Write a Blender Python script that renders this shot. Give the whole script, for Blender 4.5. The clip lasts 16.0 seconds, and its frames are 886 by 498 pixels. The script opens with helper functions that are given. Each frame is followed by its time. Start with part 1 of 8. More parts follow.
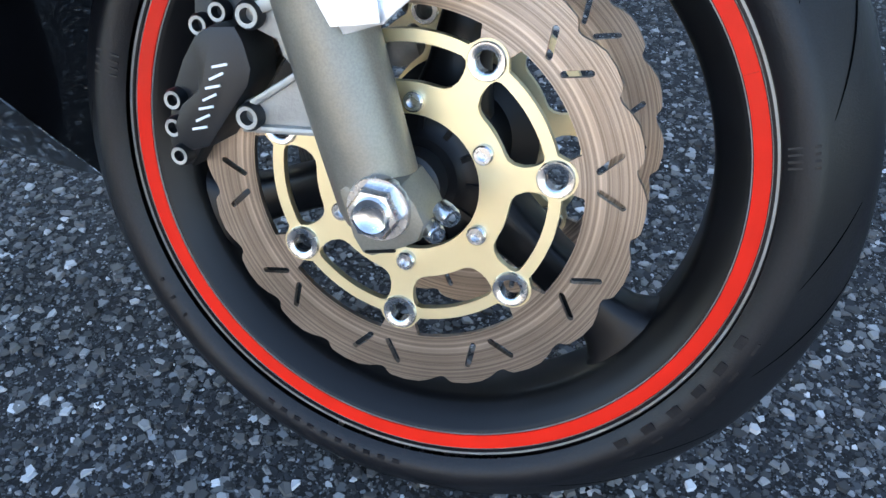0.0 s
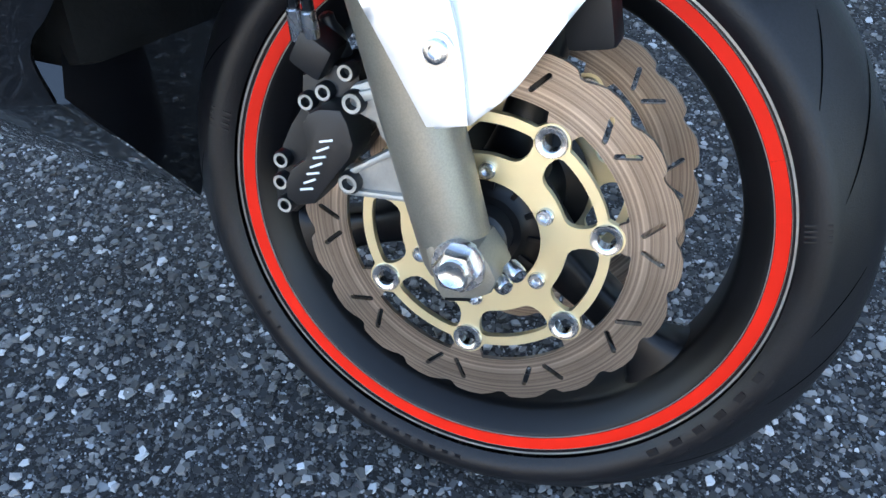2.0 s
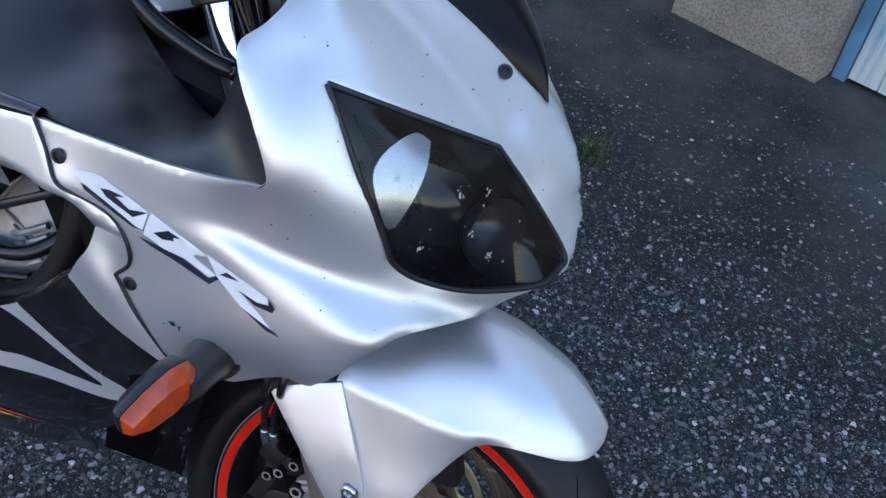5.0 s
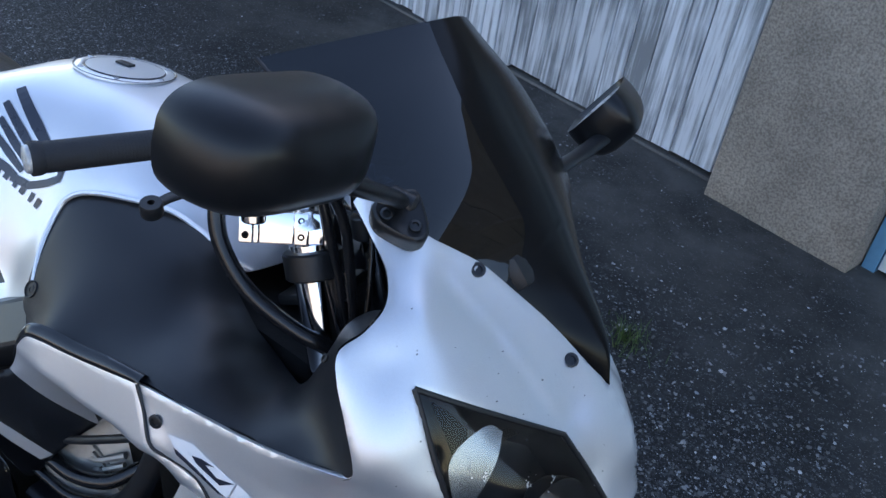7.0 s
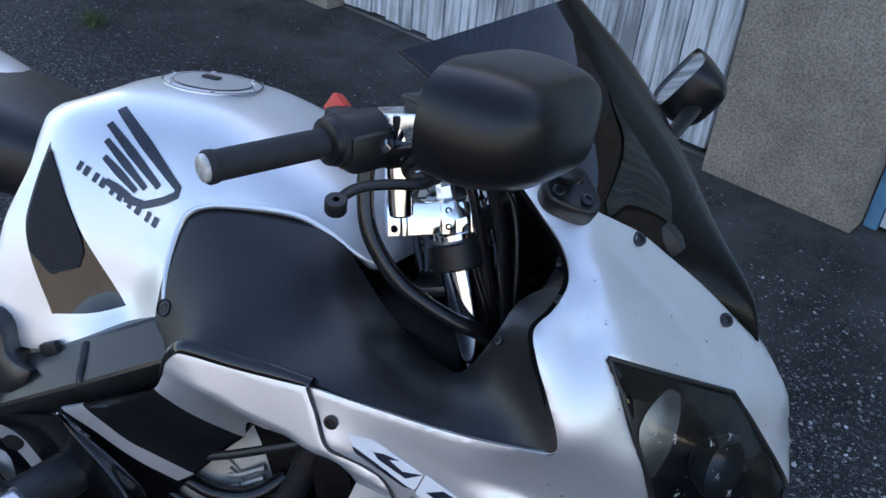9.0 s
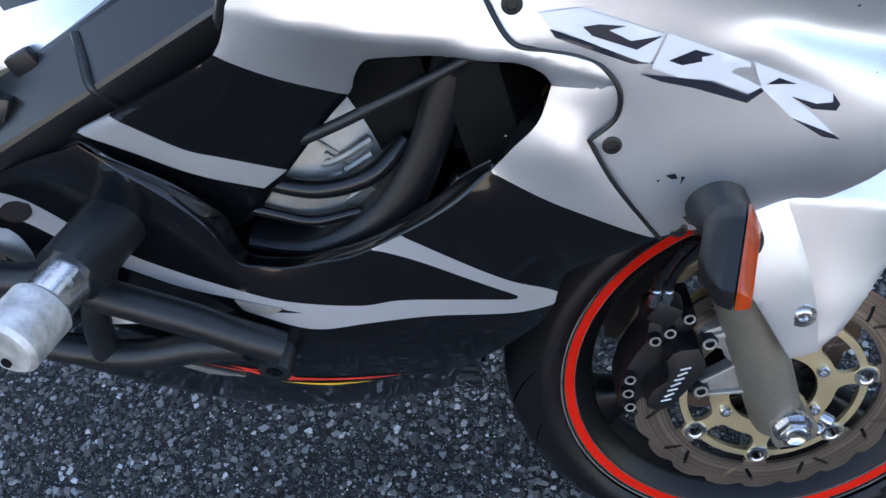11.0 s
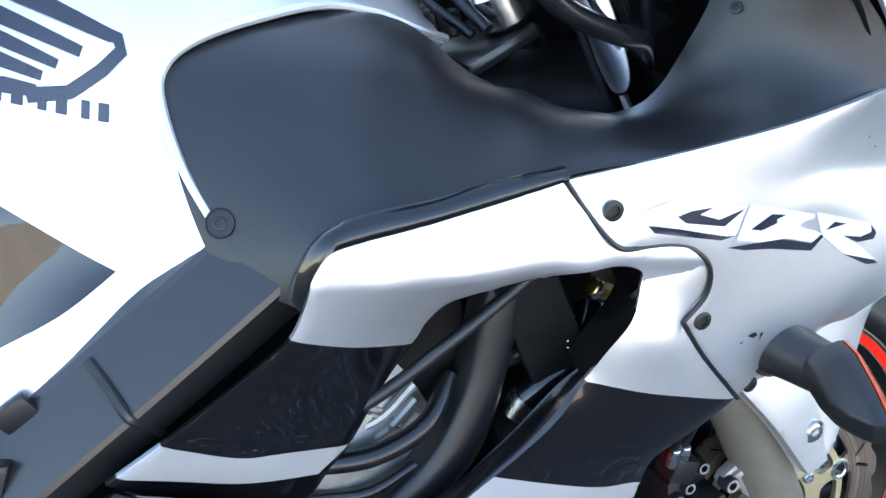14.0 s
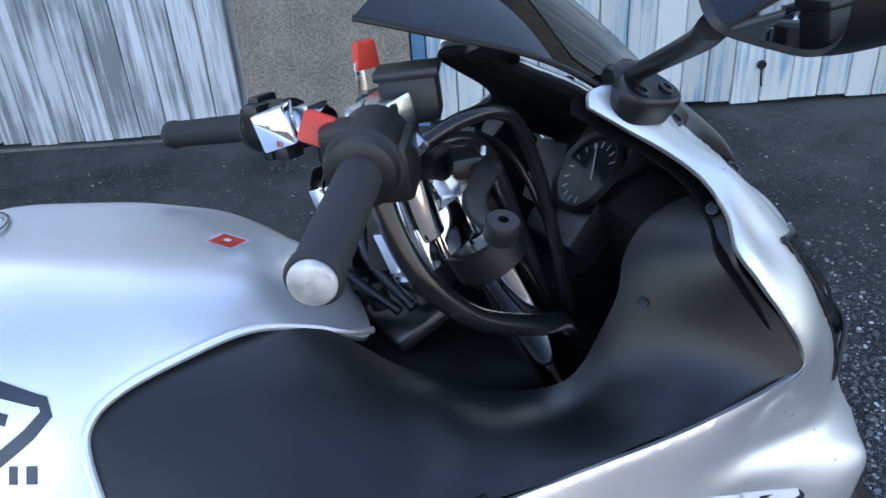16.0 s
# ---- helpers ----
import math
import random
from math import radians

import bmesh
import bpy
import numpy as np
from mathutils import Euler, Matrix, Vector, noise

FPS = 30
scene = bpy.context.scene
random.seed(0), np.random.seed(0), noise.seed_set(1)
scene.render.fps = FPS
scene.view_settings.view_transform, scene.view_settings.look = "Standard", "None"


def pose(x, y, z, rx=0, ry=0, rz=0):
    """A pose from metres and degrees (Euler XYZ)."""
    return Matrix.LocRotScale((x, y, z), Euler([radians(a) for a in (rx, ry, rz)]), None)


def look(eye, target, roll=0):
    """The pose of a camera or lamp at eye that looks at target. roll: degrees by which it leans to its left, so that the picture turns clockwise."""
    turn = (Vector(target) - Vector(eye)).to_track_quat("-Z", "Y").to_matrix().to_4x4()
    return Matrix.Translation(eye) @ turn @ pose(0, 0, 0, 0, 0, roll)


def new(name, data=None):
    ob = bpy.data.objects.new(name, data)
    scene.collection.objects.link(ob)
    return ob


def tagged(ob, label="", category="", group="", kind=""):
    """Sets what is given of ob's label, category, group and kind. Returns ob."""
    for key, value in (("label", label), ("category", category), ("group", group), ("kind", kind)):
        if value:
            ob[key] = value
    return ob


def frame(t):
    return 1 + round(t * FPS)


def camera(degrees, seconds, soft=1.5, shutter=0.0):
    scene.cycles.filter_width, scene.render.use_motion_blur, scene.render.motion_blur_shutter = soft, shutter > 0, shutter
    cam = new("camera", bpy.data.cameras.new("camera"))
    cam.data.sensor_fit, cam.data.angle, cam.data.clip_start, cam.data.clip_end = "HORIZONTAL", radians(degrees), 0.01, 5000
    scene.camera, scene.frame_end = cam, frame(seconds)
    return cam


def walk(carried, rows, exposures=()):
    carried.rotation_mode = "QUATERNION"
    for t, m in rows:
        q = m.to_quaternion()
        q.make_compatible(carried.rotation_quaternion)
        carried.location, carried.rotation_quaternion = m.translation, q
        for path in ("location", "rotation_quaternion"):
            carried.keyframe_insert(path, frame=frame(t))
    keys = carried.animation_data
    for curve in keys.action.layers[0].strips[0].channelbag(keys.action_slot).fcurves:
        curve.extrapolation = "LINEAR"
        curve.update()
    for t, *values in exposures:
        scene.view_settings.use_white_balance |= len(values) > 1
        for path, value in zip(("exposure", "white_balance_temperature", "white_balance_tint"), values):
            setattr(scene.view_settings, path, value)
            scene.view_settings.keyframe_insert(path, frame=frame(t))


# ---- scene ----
cam = camera(53.8, 16.0)
PATH = [
    (0, (0.191, -0.441, 0.648), (-0.349, 0.966, -0.666), 0.1),
    (0.5, (0.194, -0.442, 0.654), (-0.333, 0.963, -0.668), 0.4),
    (1, (0.19, -0.452, 0.672), (-0.288, 0.984, -0.636), 2.0),
    (1.5, (0.191, -0.46, 0.708), (-0.315, 0.963, -0.604), 1.7),
    (2, (0.17, -0.476, 0.778), (-0.389, 0.82, -0.639), -0.3),
    (2.5, (0.173, -0.515, 0.868), (-0.36, 0.719, -0.613), 2.0),
    (3, (0.186, -0.551, 0.999), (-0.278, 0.693, -0.496), 6.8),
    (3.5, (0.171, -0.528, 1.098), (-0.219, 0.694, -0.436), 10.1),
    (4, (0.167, -0.522, 1.192), (-0.254, 0.743, -0.299), 9.2),
    (4.5, (0.181, -0.522, 1.251), (-0.26, 0.813, -0.171), 8.7),
    (5, (0.193, -0.513, 1.3), (-0.265, 0.91, -0.029), 8.8),
    (5.2, (0.189, -0.511, 1.314), (-0.273, 0.936, 0.013), 8.8),
    (7.3, (0.103, -0.501, 1.448), (-0.502, 1.048, 0.337), 9.8),
    (7.5, (0.094, -0.506, 1.448), (-0.508, 1.043, 0.335), 9.7),
    (8, (0.04, -0.528, 1.44), (-0.583, 1.03, 0.353), 8.3),
    (8.5, (-0.011, -0.571, 1.441), (-0.601, 1.023, 0.387), 7.2),
    (9, (-0.045, -0.594, 1.407), (-0.558, 1.001, 0.314), 6.0),
    (9.5, (-0.104, -0.569, 1.322), (-0.471, 0.96, 0.086), 5.7),
    (10, (-0.157, -0.551, 1.21), (-0.462, 0.907, -0.124), -0.7),
    (10.2, (-0.178, -0.535, 1.192), (-0.415, 0.871, -0.21), 0.5),
    (12.3, (-0.457, -0.571, 1.103), (-0.484, 0.69, -0.449), -6.8),
    (12.5, (-0.453, -0.544, 1.099), (-0.539, 0.759, -0.415), -9.0),
    (13, (-0.452, -0.482, 1.07), (-0.472, 0.945, -0.331), -8.0),
    (13.5, (-0.517, -0.468, 1.079), (-0.196, 1.037, -0.198), -2.0),
    (14, (-0.562, -0.458, 1.14), (-0.018, 1.04, -0.068), -0.1),
    (14.5, (-0.573, -0.445, 1.196), (0.084, 1.098, 0.106), -0.5),
    (15, (-0.551, -0.437, 1.237), (0.131, 1.104, 0.159), -1.4),
    (15.5, (-0.499, -0.416, 1.271), (0.152, 1.138, 0.192), -3.4),
    (16, (-0.487, -0.402, 1.283), (0.123, 1.175, 0.214), -4.0),
]
EXPOSURES = [(0, 2.1, 6700, 10), (2.5, 2.25, 6750, 10), (3.5, 2.2, 6750, 10), (4.5, 1.6, 6750, 12), (5, 1.35, 6800, 16), (7.5, 1.05, 6450, 16), (9, 1.05, 6600, 16), (10, 1.05, 6900, 18), (12.5, 2.5, 7000, 11), (13, 2.4, 7000, 11), (13.5, 2.7, 7050, 11), (14.5, 2.0, 6950, 13), (15, 1.65, 6900, 15), (16, 1.65, 6750, 15)]
walk(cam, [(t, look(eye, target, roll)) for t, eye, target, roll in PATH], EXPOSURES)

# world, sun and exposure
world = bpy.data.worlds.new("sky")
scene.world = world
world.use_nodes = True
wn = world.node_tree.nodes
wl_ = world.node_tree.links
sky = wn.new("ShaderNodeTexSky")
sky.sky_type, sky.sun_disc = "NISHITA", False
sky.sun_elevation, sky.sun_rotation = radians(27), radians(0)
sky.air_density, sky.dust_density = 1.0, 0.5
wn["Background"].inputs["Strength"].default_value = 0.22
wl_.new(sky.outputs["Color"], wn["Background"].inputs["Color"])
# the sun stands behind the garage, which shades the yard; the ground and the house behind the camera are lit
sun = new("sun", bpy.data.lights.new("sun", "SUN"))
sun.data.energy, sun.data.angle, sun.data.color = 3.2, radians(0.5), (1.0, 0.93, 0.84)
sun.matrix_world = look((0, math.cos(radians(27)), math.sin(radians(27))), (0, 0, 0))

# ---- materials ----


def mat(name, base, rough=0.5, metal=0.0, var=0.12, scale=30.0, bump=0.0, bump_scale=200.0, coat=0.0, spread=0.1, tint=None,
        fine=0.0, fine_scale=900.0, trans=0.0, alpha=1.0, ior=1.5, coat_rough=0.04):
    """A surface with a base colour that varies at two scales, its own gloss and a fine relief."""
    m = bpy.data.materials.new(name)
    m.use_nodes = True
    nt = m.node_tree
    N, L = nt.nodes, nt.links
    b = N["Principled BSDF"]
    b.inputs["Metallic"].default_value = metal
    b.inputs["Roughness"].default_value = rough
    b.inputs["Coat Weight"].default_value = coat
    b.inputs["Coat Roughness"].default_value = coat_rough
    b.inputs["Transmission Weight"].default_value = trans
    b.inputs["Alpha"].default_value = alpha
    b.inputs["IOR"].default_value = ior
    tc = N.new("ShaderNodeTexCoord")
    n1 = N.new("ShaderNodeTexNoise")
    n1.inputs["Scale"].default_value, n1.inputs["Detail"].default_value = scale, 6
    L.new(tc.outputs["Object"], n1.inputs["Vector"])
    mix = N.new("ShaderNodeMix")
    mix.data_type = "RGBA"
    lo = tint if tint else tuple(c * (1 - var) for c in base)
    hi = tuple(min(1, c * (1 + var)) for c in base)
    mix.inputs["A"].default_value, mix.inputs["B"].default_value = (*lo, 1), (*hi, 1)
    ramp = N.new("ShaderNodeMapRange")
    ramp.inputs["From Min"].default_value, ramp.inputs["From Max"].default_value = 0.3, 0.7
    L.new(n1.outputs["Fac"], ramp.inputs["Value"])
    L.new(ramp.outputs["Result"], mix.inputs["Factor"])
    col = mix.outputs["Result"]
    if fine:
        n2 = N.new("ShaderNodeTexNoise")
        n2.inputs["Scale"].default_value, n2.inputs["Detail"].default_value = fine_scale, 3
        L.new(tc.outputs["Object"], n2.inputs["Vector"])
        mr = N.new("ShaderNodeMapRange")
        mr.inputs["From Min"].default_value, mr.inputs["From Max"].default_value = 0.35, 0.65
        mr.inputs["To Min"].default_value, mr.inputs["To Max"].default_value = 1 - fine, 1 + fine
        L.new(n2.outputs["Fac"], mr.inputs["Value"])
        sc = N.new("ShaderNodeVectorMath")
        sc.operation = "SCALE"
        L.new(col, sc.inputs[0])
        L.new(mr.outputs["Result"], sc.inputs["Scale"])
        col = sc.outputs["Vector"]
    L.new(col, b.inputs["Base Color"])
    rr = N.new("ShaderNodeMapRange")
    rr.inputs["To Min"].default_value, rr.inputs["To Max"].default_value = max(0.02, rough - spread), min(1, rough + spread)
    L.new(n1.outputs["Fac"], rr.inputs["Value"])
    L.new(rr.outputs["Result"], b.inputs["Roughness"])
    if bump:
        n3 = N.new("ShaderNodeTexNoise")
        n3.inputs["Scale"].default_value, n3.inputs["Detail"].default_value = bump_scale, 4
        L.new(tc.outputs["Object"], n3.inputs["Vector"])
        bp = N.new("ShaderNodeBump")
        bp.inputs["Strength"].default_value, bp.inputs["Distance"].default_value = bump, 0.002
        L.new(n3.outputs["Fac"], bp.inputs["Height"])
        L.new(bp.outputs["Normal"], b.inputs["Normal"])
    return m


SILVER = mat("silver_paint", (0.785, 0.79, 0.806), 0.42, 0.84, 0.03, 12, coat=0.6, spread=0.03, fine=0.08, fine_scale=2500, coat_rough=0.07)
BLACK_GLOSS = mat("black_gloss_paint", (0.004, 0.004, 0.005), 0.3, 0, 0.2, 15, coat=1.0, spread=0.04, ior=1.25, coat_rough=0.02)
SILVER_DECAL = mat("silver_decal", (0.5, 0.5, 0.51), 0.38, 0.35, 0.04, 25, coat=0.4)
WHITE_DECAL = mat("white_decal", (0.82, 0.82, 0.83), 0.3, 0, 0.03, 25, coat=0.3)
INK = mat("dark_blue_decal", (0.018, 0.021, 0.035), 0.3, 0, 0.1, 40, coat=0.4)
MATTE = mat("matte_dark_plastic", (0.011, 0.0115, 0.0135), 0.37, 0, 0.12, 18, bump=0.12, bump_scale=900, spread=0.08)
BLACK_PLASTIC = mat("black_plastic", (0.008, 0.008, 0.009), 0.42, 0, 0.25, 25, bump=0.08, bump_scale=600)
RUBBER = mat("tyre_rubber", (0.0065, 0.0065, 0.008), 0.44, 0, 0.25, 14, bump=0.14, bump_scale=700, tint=(0.0045, 0.0045, 0.0058), fine=0.2, fine_scale=500, ior=1.42)
GROOVE_SHADE = mat("groove_shade_black", (0.002, 0.002, 0.0022), 0.9, 0, 0.1, 30, ior=1.06)
SHELL = mat("worn_mirror_plastic", (0.007, 0.007, 0.0078), 0.30, 0, 0.2, 30, bump=0.05, bump_scale=900, spread=0.05, ior=1.42)
GRIP = mat("grip_rubber", (0.02, 0.02, 0.022), 0.7, 0, 0.2, 60, bump=0.25, bump_scale=900)
RIM_BLACK = mat("satin_black_rim", (0.004, 0.004, 0.005), 0.36, 0, 0.25, 20, spread=0.06, ior=1.36)
RED_TAPE = mat("red_rim_tape", (0.80, 0.014, 0.003), 0.45, 0, 0.06, 30, coat=0.08, ior=1.3)
RED_PLASTIC = mat("red_plastic", (0.72, 0.05, 0.03), 0.4, 0, 0.1, 50)
YELLOW = mat("yellow_decal", (0.75, 0.5, 0.04), 0.4)
GOLD = mat("gold_anodised", (0.84, 0.72, 0.45), 0.40, 0.9, 0.03, 40, spread=0.03)
STEEL = mat("bolt_steel", (0.62, 0.63, 0.65), 0.26, 1.0, 0.12, 90)
CHROME = mat("polished_metal", (0.86, 0.86, 0.88), 0.07, 1.0, 0.05, 30, spread=0.04)
ALU = mat("brushed_aluminium", (0.72, 0.73, 0.75), 0.25, 1.0, 0.06, 60, spread=0.06)
ALU_WORN = mat("scuffed_aluminium", (0.62, 0.61, 0.59), 0.55, 0.7, 0.3, 70, bump=0.5, bump_scale=160)
CAST = mat("cast_aluminium", (0.40, 0.39, 0.36), 0.5, 0.7, 0.15, 60, bump=0.25, bump_scale=350)
FORK = mat("bronze_grey_fork", (0.26, 0.235, 0.19), 0.42, 0.55, 0.08, 30, fine=0.08, fine_scale=700, bump=0.08)
FRAME_GREY = mat("dark_grey_frame_paint", (0.014, 0.014, 0.0145), 0.36, 0.0, 0.12, 18, coat=0.3, bump=0.04, coat_rough=0.12)
TUBE_BLACK = mat("powder_coated_tube", (0.010, 0.011, 0.013), 0.42, 0, 0.3, 25, bump=0.15, bump_scale=300, coat=0.1)
HOSE = mat("hose_rubber", (0.009, 0.009, 0.010), 0.24, 0, 0.2, 60)
BRASS = mat("brass", (0.75, 0.5, 0.2), 0.3, 1.0, 0.15, 90)
# near-black for engine parts and for added fillers that stand in for shade
ENGINE_SHADE_BLACK = mat("engine_and_shade_black", (0.006, 0.006, 0.006), 0.6, 0, 0.4, 30, bump=0.3, bump_scale=200, ior=1.22)
BOWL = mat("smoked_reflector", (0.11, 0.105, 0.10), 0.3, 0.6, 0.25, 25, spread=0.1)
MESHMAT = mat("grip_pad_rubber", (0.02, 0.02, 0.021), 0.7, 0, 0.2, 60)
TEAL = mat("blue_frame_paint", (0.12, 0.3, 0.45), 0.6, 0, 0.25, 9)


def glassy(name, colour, rough=0.03, gloss=1.5):
    """Thin tinted plastic: a dark see-through sheet with a clear gloss."""
    m = bpy.data.materials.new(name)
    m.use_nodes = True
    N, L = m.node_tree.nodes, m.node_tree.links
    N.remove(N["Principled BSDF"])
    tr = N.new("ShaderNodeBsdfTransparent")
    tr.inputs["Color"].default_value = (*colour, 1)
    gl = N.new("ShaderNodeBsdfGlossy")
    gl.inputs["Roughness"].default_value = rough
    fr = N.new("ShaderNodeFresnel")
    fr.inputs["IOR"].default_value = gloss
    mx = N.new("ShaderNodeMixShader")
    L.new(fr.outputs["Fac"], mx.inputs["Fac"])
    L.new(tr.outputs["BSDF"], mx.inputs[1])
    L.new(gl.outputs["BSDF"], mx.inputs[2])
    L.new(mx.outputs["Shader"], N["Material Output"].inputs["Surface"])
    return m


SCREEN = glassy("smoked_screen", (0.012, 0.018, 0.035), 0.03, 1.68)
# dark reflection on the windscreen, fixed as a near-black colour
SCREEN_REFLECTION = mat("screen_dark_reflection", (0.004, 0.004, 0.0045), 0.22, 0, 0.2, 15, spread=0.05, ior=1.28)
LENS = glassy("headlight_lens", (0.70, 0.73, 0.76), 0.02, 1.45)
AMBER = mat("amber_lens", (0.50, 0.055, 0.006), 0.22, 0, 0.25, 60, coat=0.6, bump=0.25, bump_scale=260)
MIRROR = mat("mirror_glass", (0.8, 0.82, 0.85), 0.02, 1.0, 0.01, 5, spread=0.01)
GAUGE_GLASS = glassy("gauge_glass", (0.7, 0.7, 0.72), 0.03)


def disc_steel(name, centre):
    """Worn brake rotor: brown heat tint, scored in rings round its centre by the pads."""
    m = mat(name, (0.40, 0.325, 0.265), 0.36, 0.9, 0.10, 25)
    N, L = m.node_tree.nodes, m.node_tree.links
    b = N["Principled BSDF"]
    tc = N.new("ShaderNodeTexCoord")
    dist = N.new("ShaderNodeVectorMath")
    dist.operation = "DISTANCE"
    dist.inputs[1].default_value = centre
    L.new(tc.outputs["Object"], dist.inputs[0])
    rings = []
    for scale, detail in ((420.0, 5.0), (60.0, 2.0)):
        w = N.new("ShaderNodeTexNoise")
        w.noise_dimensions = "1D"
        w.inputs["Scale"].default_value, w.inputs["Detail"].default_value, w.inputs["Roughness"].default_value = scale, detail, 0.7
        L.new(dist.outputs["Value"], w.inputs["W"])
        mr = N.new("ShaderNodeMapRange")
        mr.inputs["From Min"].default_value, mr.inputs["From Max"].default_value = 0.33, 0.67
        mr.inputs["To Min"].default_value, mr.inputs["To Max"].default_value = (0.42, 1.2) if scale > 100 else (0.75, 1.15)
        L.new(w.outputs["Fac"], mr.inputs["Value"])
        rings.append((w, mr))
    ml = N.new("ShaderNodeMath")
    ml.operation = "MULTIPLY"
    L.new(rings[0][1].outputs["Result"], ml.inputs[0])
    L.new(rings[1][1].outputs["Result"], ml.inputs[1])
    sc = N.new("ShaderNodeVectorMath")
    sc.operation = "SCALE"
    old = b.inputs["Base Color"].links[0].from_socket
    L.new(old, sc.inputs[0])
    L.new(ml.outputs["Value"], sc.inputs["Scale"])
    L.new(sc.outputs["Vector"], b.inputs["Base Color"])
    bp = N.new("ShaderNodeBump")
    bp.inputs["Strength"].default_value, bp.inputs["Distance"].default_value = 0.35, 0.0004
    L.new(rings[0][0].outputs["Fac"], bp.inputs["Height"])
    L.new(bp.outputs["Normal"], b.inputs["Normal"])
    return m


def asphalt():
    """Coarse old asphalt: angular pale and dark aggregate in a dark binder; smoother dusty tar towards the garage."""
    m = bpy.data.materials.new("asphalt")
    m.use_nodes = True
    N, L = m.node_tree.nodes, m.node_tree.links
    b = N["Principled BSDF"]
    b.inputs["Roughness"].default_value = 0.75
    b.inputs["Specular IOR Level"].default_value = 0.25
    tc = N.new("ShaderNodeTexCoord")

    def node(kind, **kw):
        x = N.new(kind)
        for k, v in kw.items():
            x.inputs[k.replace("_", " ")].default_value = v
        return x

    def math_(op, a, c):
        x = N.new("ShaderNodeMath")
        x.operation = op
        for sock, v in zip(x.inputs, (a, c)):
            if isinstance(v, (int, float)):
                sock.default_value = v
            else:
                L.new(v, sock)
        return x.outputs["Value"]

    def ranged(v, lo, hi, to0=0.0, to1=1.0):
        x = node("ShaderNodeMapRange", From_Min=lo, From_Max=hi, To_Min=to0, To_Max=to1)
        L.new(v, x.inputs["Value"])
        return x.outputs["Result"]

    warp = node("ShaderNodeTexNoise", Scale=70.0, Detail=3.0)
    L.new(tc.outputs["Object"], warp.inputs["Vector"])
    add = N.new("ShaderNodeVectorMath")
    add.operation = "MULTIPLY_ADD"
    add.inputs[1].default_value = (0.007, 0.007, 0.007)
    L.new(warp.outputs["Color"], add.inputs[0])
    L.new(tc.outputs["Object"], add.inputs[2])
    # how far the tar has closed over the stones, towards the garage
    at = N.new("ShaderNodeSeparateXYZ")
    L.new(tc.outputs["Object"], at.inputs["Vector"])
    patch = node("ShaderNodeTexNoise", Scale=1.3, Detail=7.0, Roughness=0.6)
    L.new(tc.outputs["Object"], patch.inputs["Vector"])
    reach = math_("ADD", math_("ADD", at.outputs["Y"], math_("MULTIPLY", at.outputs["X"], 0.42)), math_("MULTIPLY", patch.outputs["Fac"], 1.1))
    tar = ranged(reach, 1.45, 2.15)
    layers = []
    for scale, share, lim in ((92.0, 0.26, 0.16), (185.0, 0.46, 0.12), (400.0, 0.55, 0.10)):
        edge = node("ShaderNodeTexVoronoi", Scale=scale)
        edge.feature = "DISTANCE_TO_EDGE"
        tone = node("ShaderNodeTexVoronoi", Scale=scale)
        for v in (edge, tone):
            L.new(add.outputs["Vector"], v.inputs["Vector"])
        sep = N.new("ShaderNodeSeparateColor")
        L.new(tone.outputs["Color"], sep.inputs["Color"])
        here = math_("LESS_THAN", sep.outputs["Red"], math_("MULTIPLY", math_("SUBTRACT", 1.0, math_("MULTIPLY", tar, 0.80)), share))
        body = math_("MULTIPLY", here, ranged(edge.outputs["Distance"], lim * 0.35, lim))
        cr = N.new("ShaderNodeValToRGB")
        e = cr.color_ramp.elements
        e[0].position, e[0].color = 0.0, (0.018, 0.018, 0.020, 1)
        e[1].position, e[1].color = 1.0, (0.42, 0.43, 0.45, 1)
        for p, c in ((0.4, (0.030, 0.031, 0.034, 1)), (0.65, (0.065, 0.066, 0.070, 1)), (0.83, (0.13, 0.13, 0.13, 1)), (0.94, (0.24, 0.25, 0.26, 1))):
            e.new(p).color = c
        L.new(sep.outputs["Green"], cr.inputs["Fac"])
        layers.append((body, cr.outputs["Color"]))
    base = N.new("ShaderNodeMix")
    base.data_type = "RGBA"
    base.inputs["A"].default_value, base.inputs["B"].default_value = (0.0115, 0.0107, 0.0105, 1), (0.019, 0.0183, 0.0175, 1)
    L.new(tar, base.inputs["Factor"])
    col, height = base.outputs["Result"], None
    for body, c in reversed(layers):
        mx = N.new("ShaderNodeMix")
        mx.data_type = "RGBA"
        L.new(body, mx.inputs["Factor"])
        L.new(col, mx.inputs["A"])
        L.new(c, mx.inputs["B"])
        col = mx.outputs["Result"]
        height = body if height is None else math_("MAXIMUM", body, height)
    # dust drifted over the tar
    dust = node("ShaderNodeTexNoise", Scale=1.9, Detail=10.0, Roughness=0.7)
    L.new(tc.outputs["Object"], dust.inputs["Vector"])
    mx = N.new("ShaderNodeMix")
    mx.data_type = "RGBA"
    mx.inputs["B"].default_value = (0.095, 0.090, 0.082, 1)
    L.new(math_("ADD", math_("MULTIPLY", ranged(reach, 2.0, 2.9), ranged(dust.outputs["Fac"], 0.3, 0.65, 0.15, 0.70)), math_("MULTIPLY", ranged(dust.outputs["Fac"], 0.40, 0.64), math_("ADD", math_("MULTIPLY", tar, 0.48), 0.12))), mx.inputs["Factor"])
    L.new(col, mx.inputs["A"])
    L.new(mx.outputs["Result"], b.inputs["Base Color"])
    bp = N.new("ShaderNodeBump")
    bp.inputs["Strength"].default_value, bp.inputs["Distance"].default_value = 0.8, 0.0025
    L.new(height, bp.inputs["Height"])
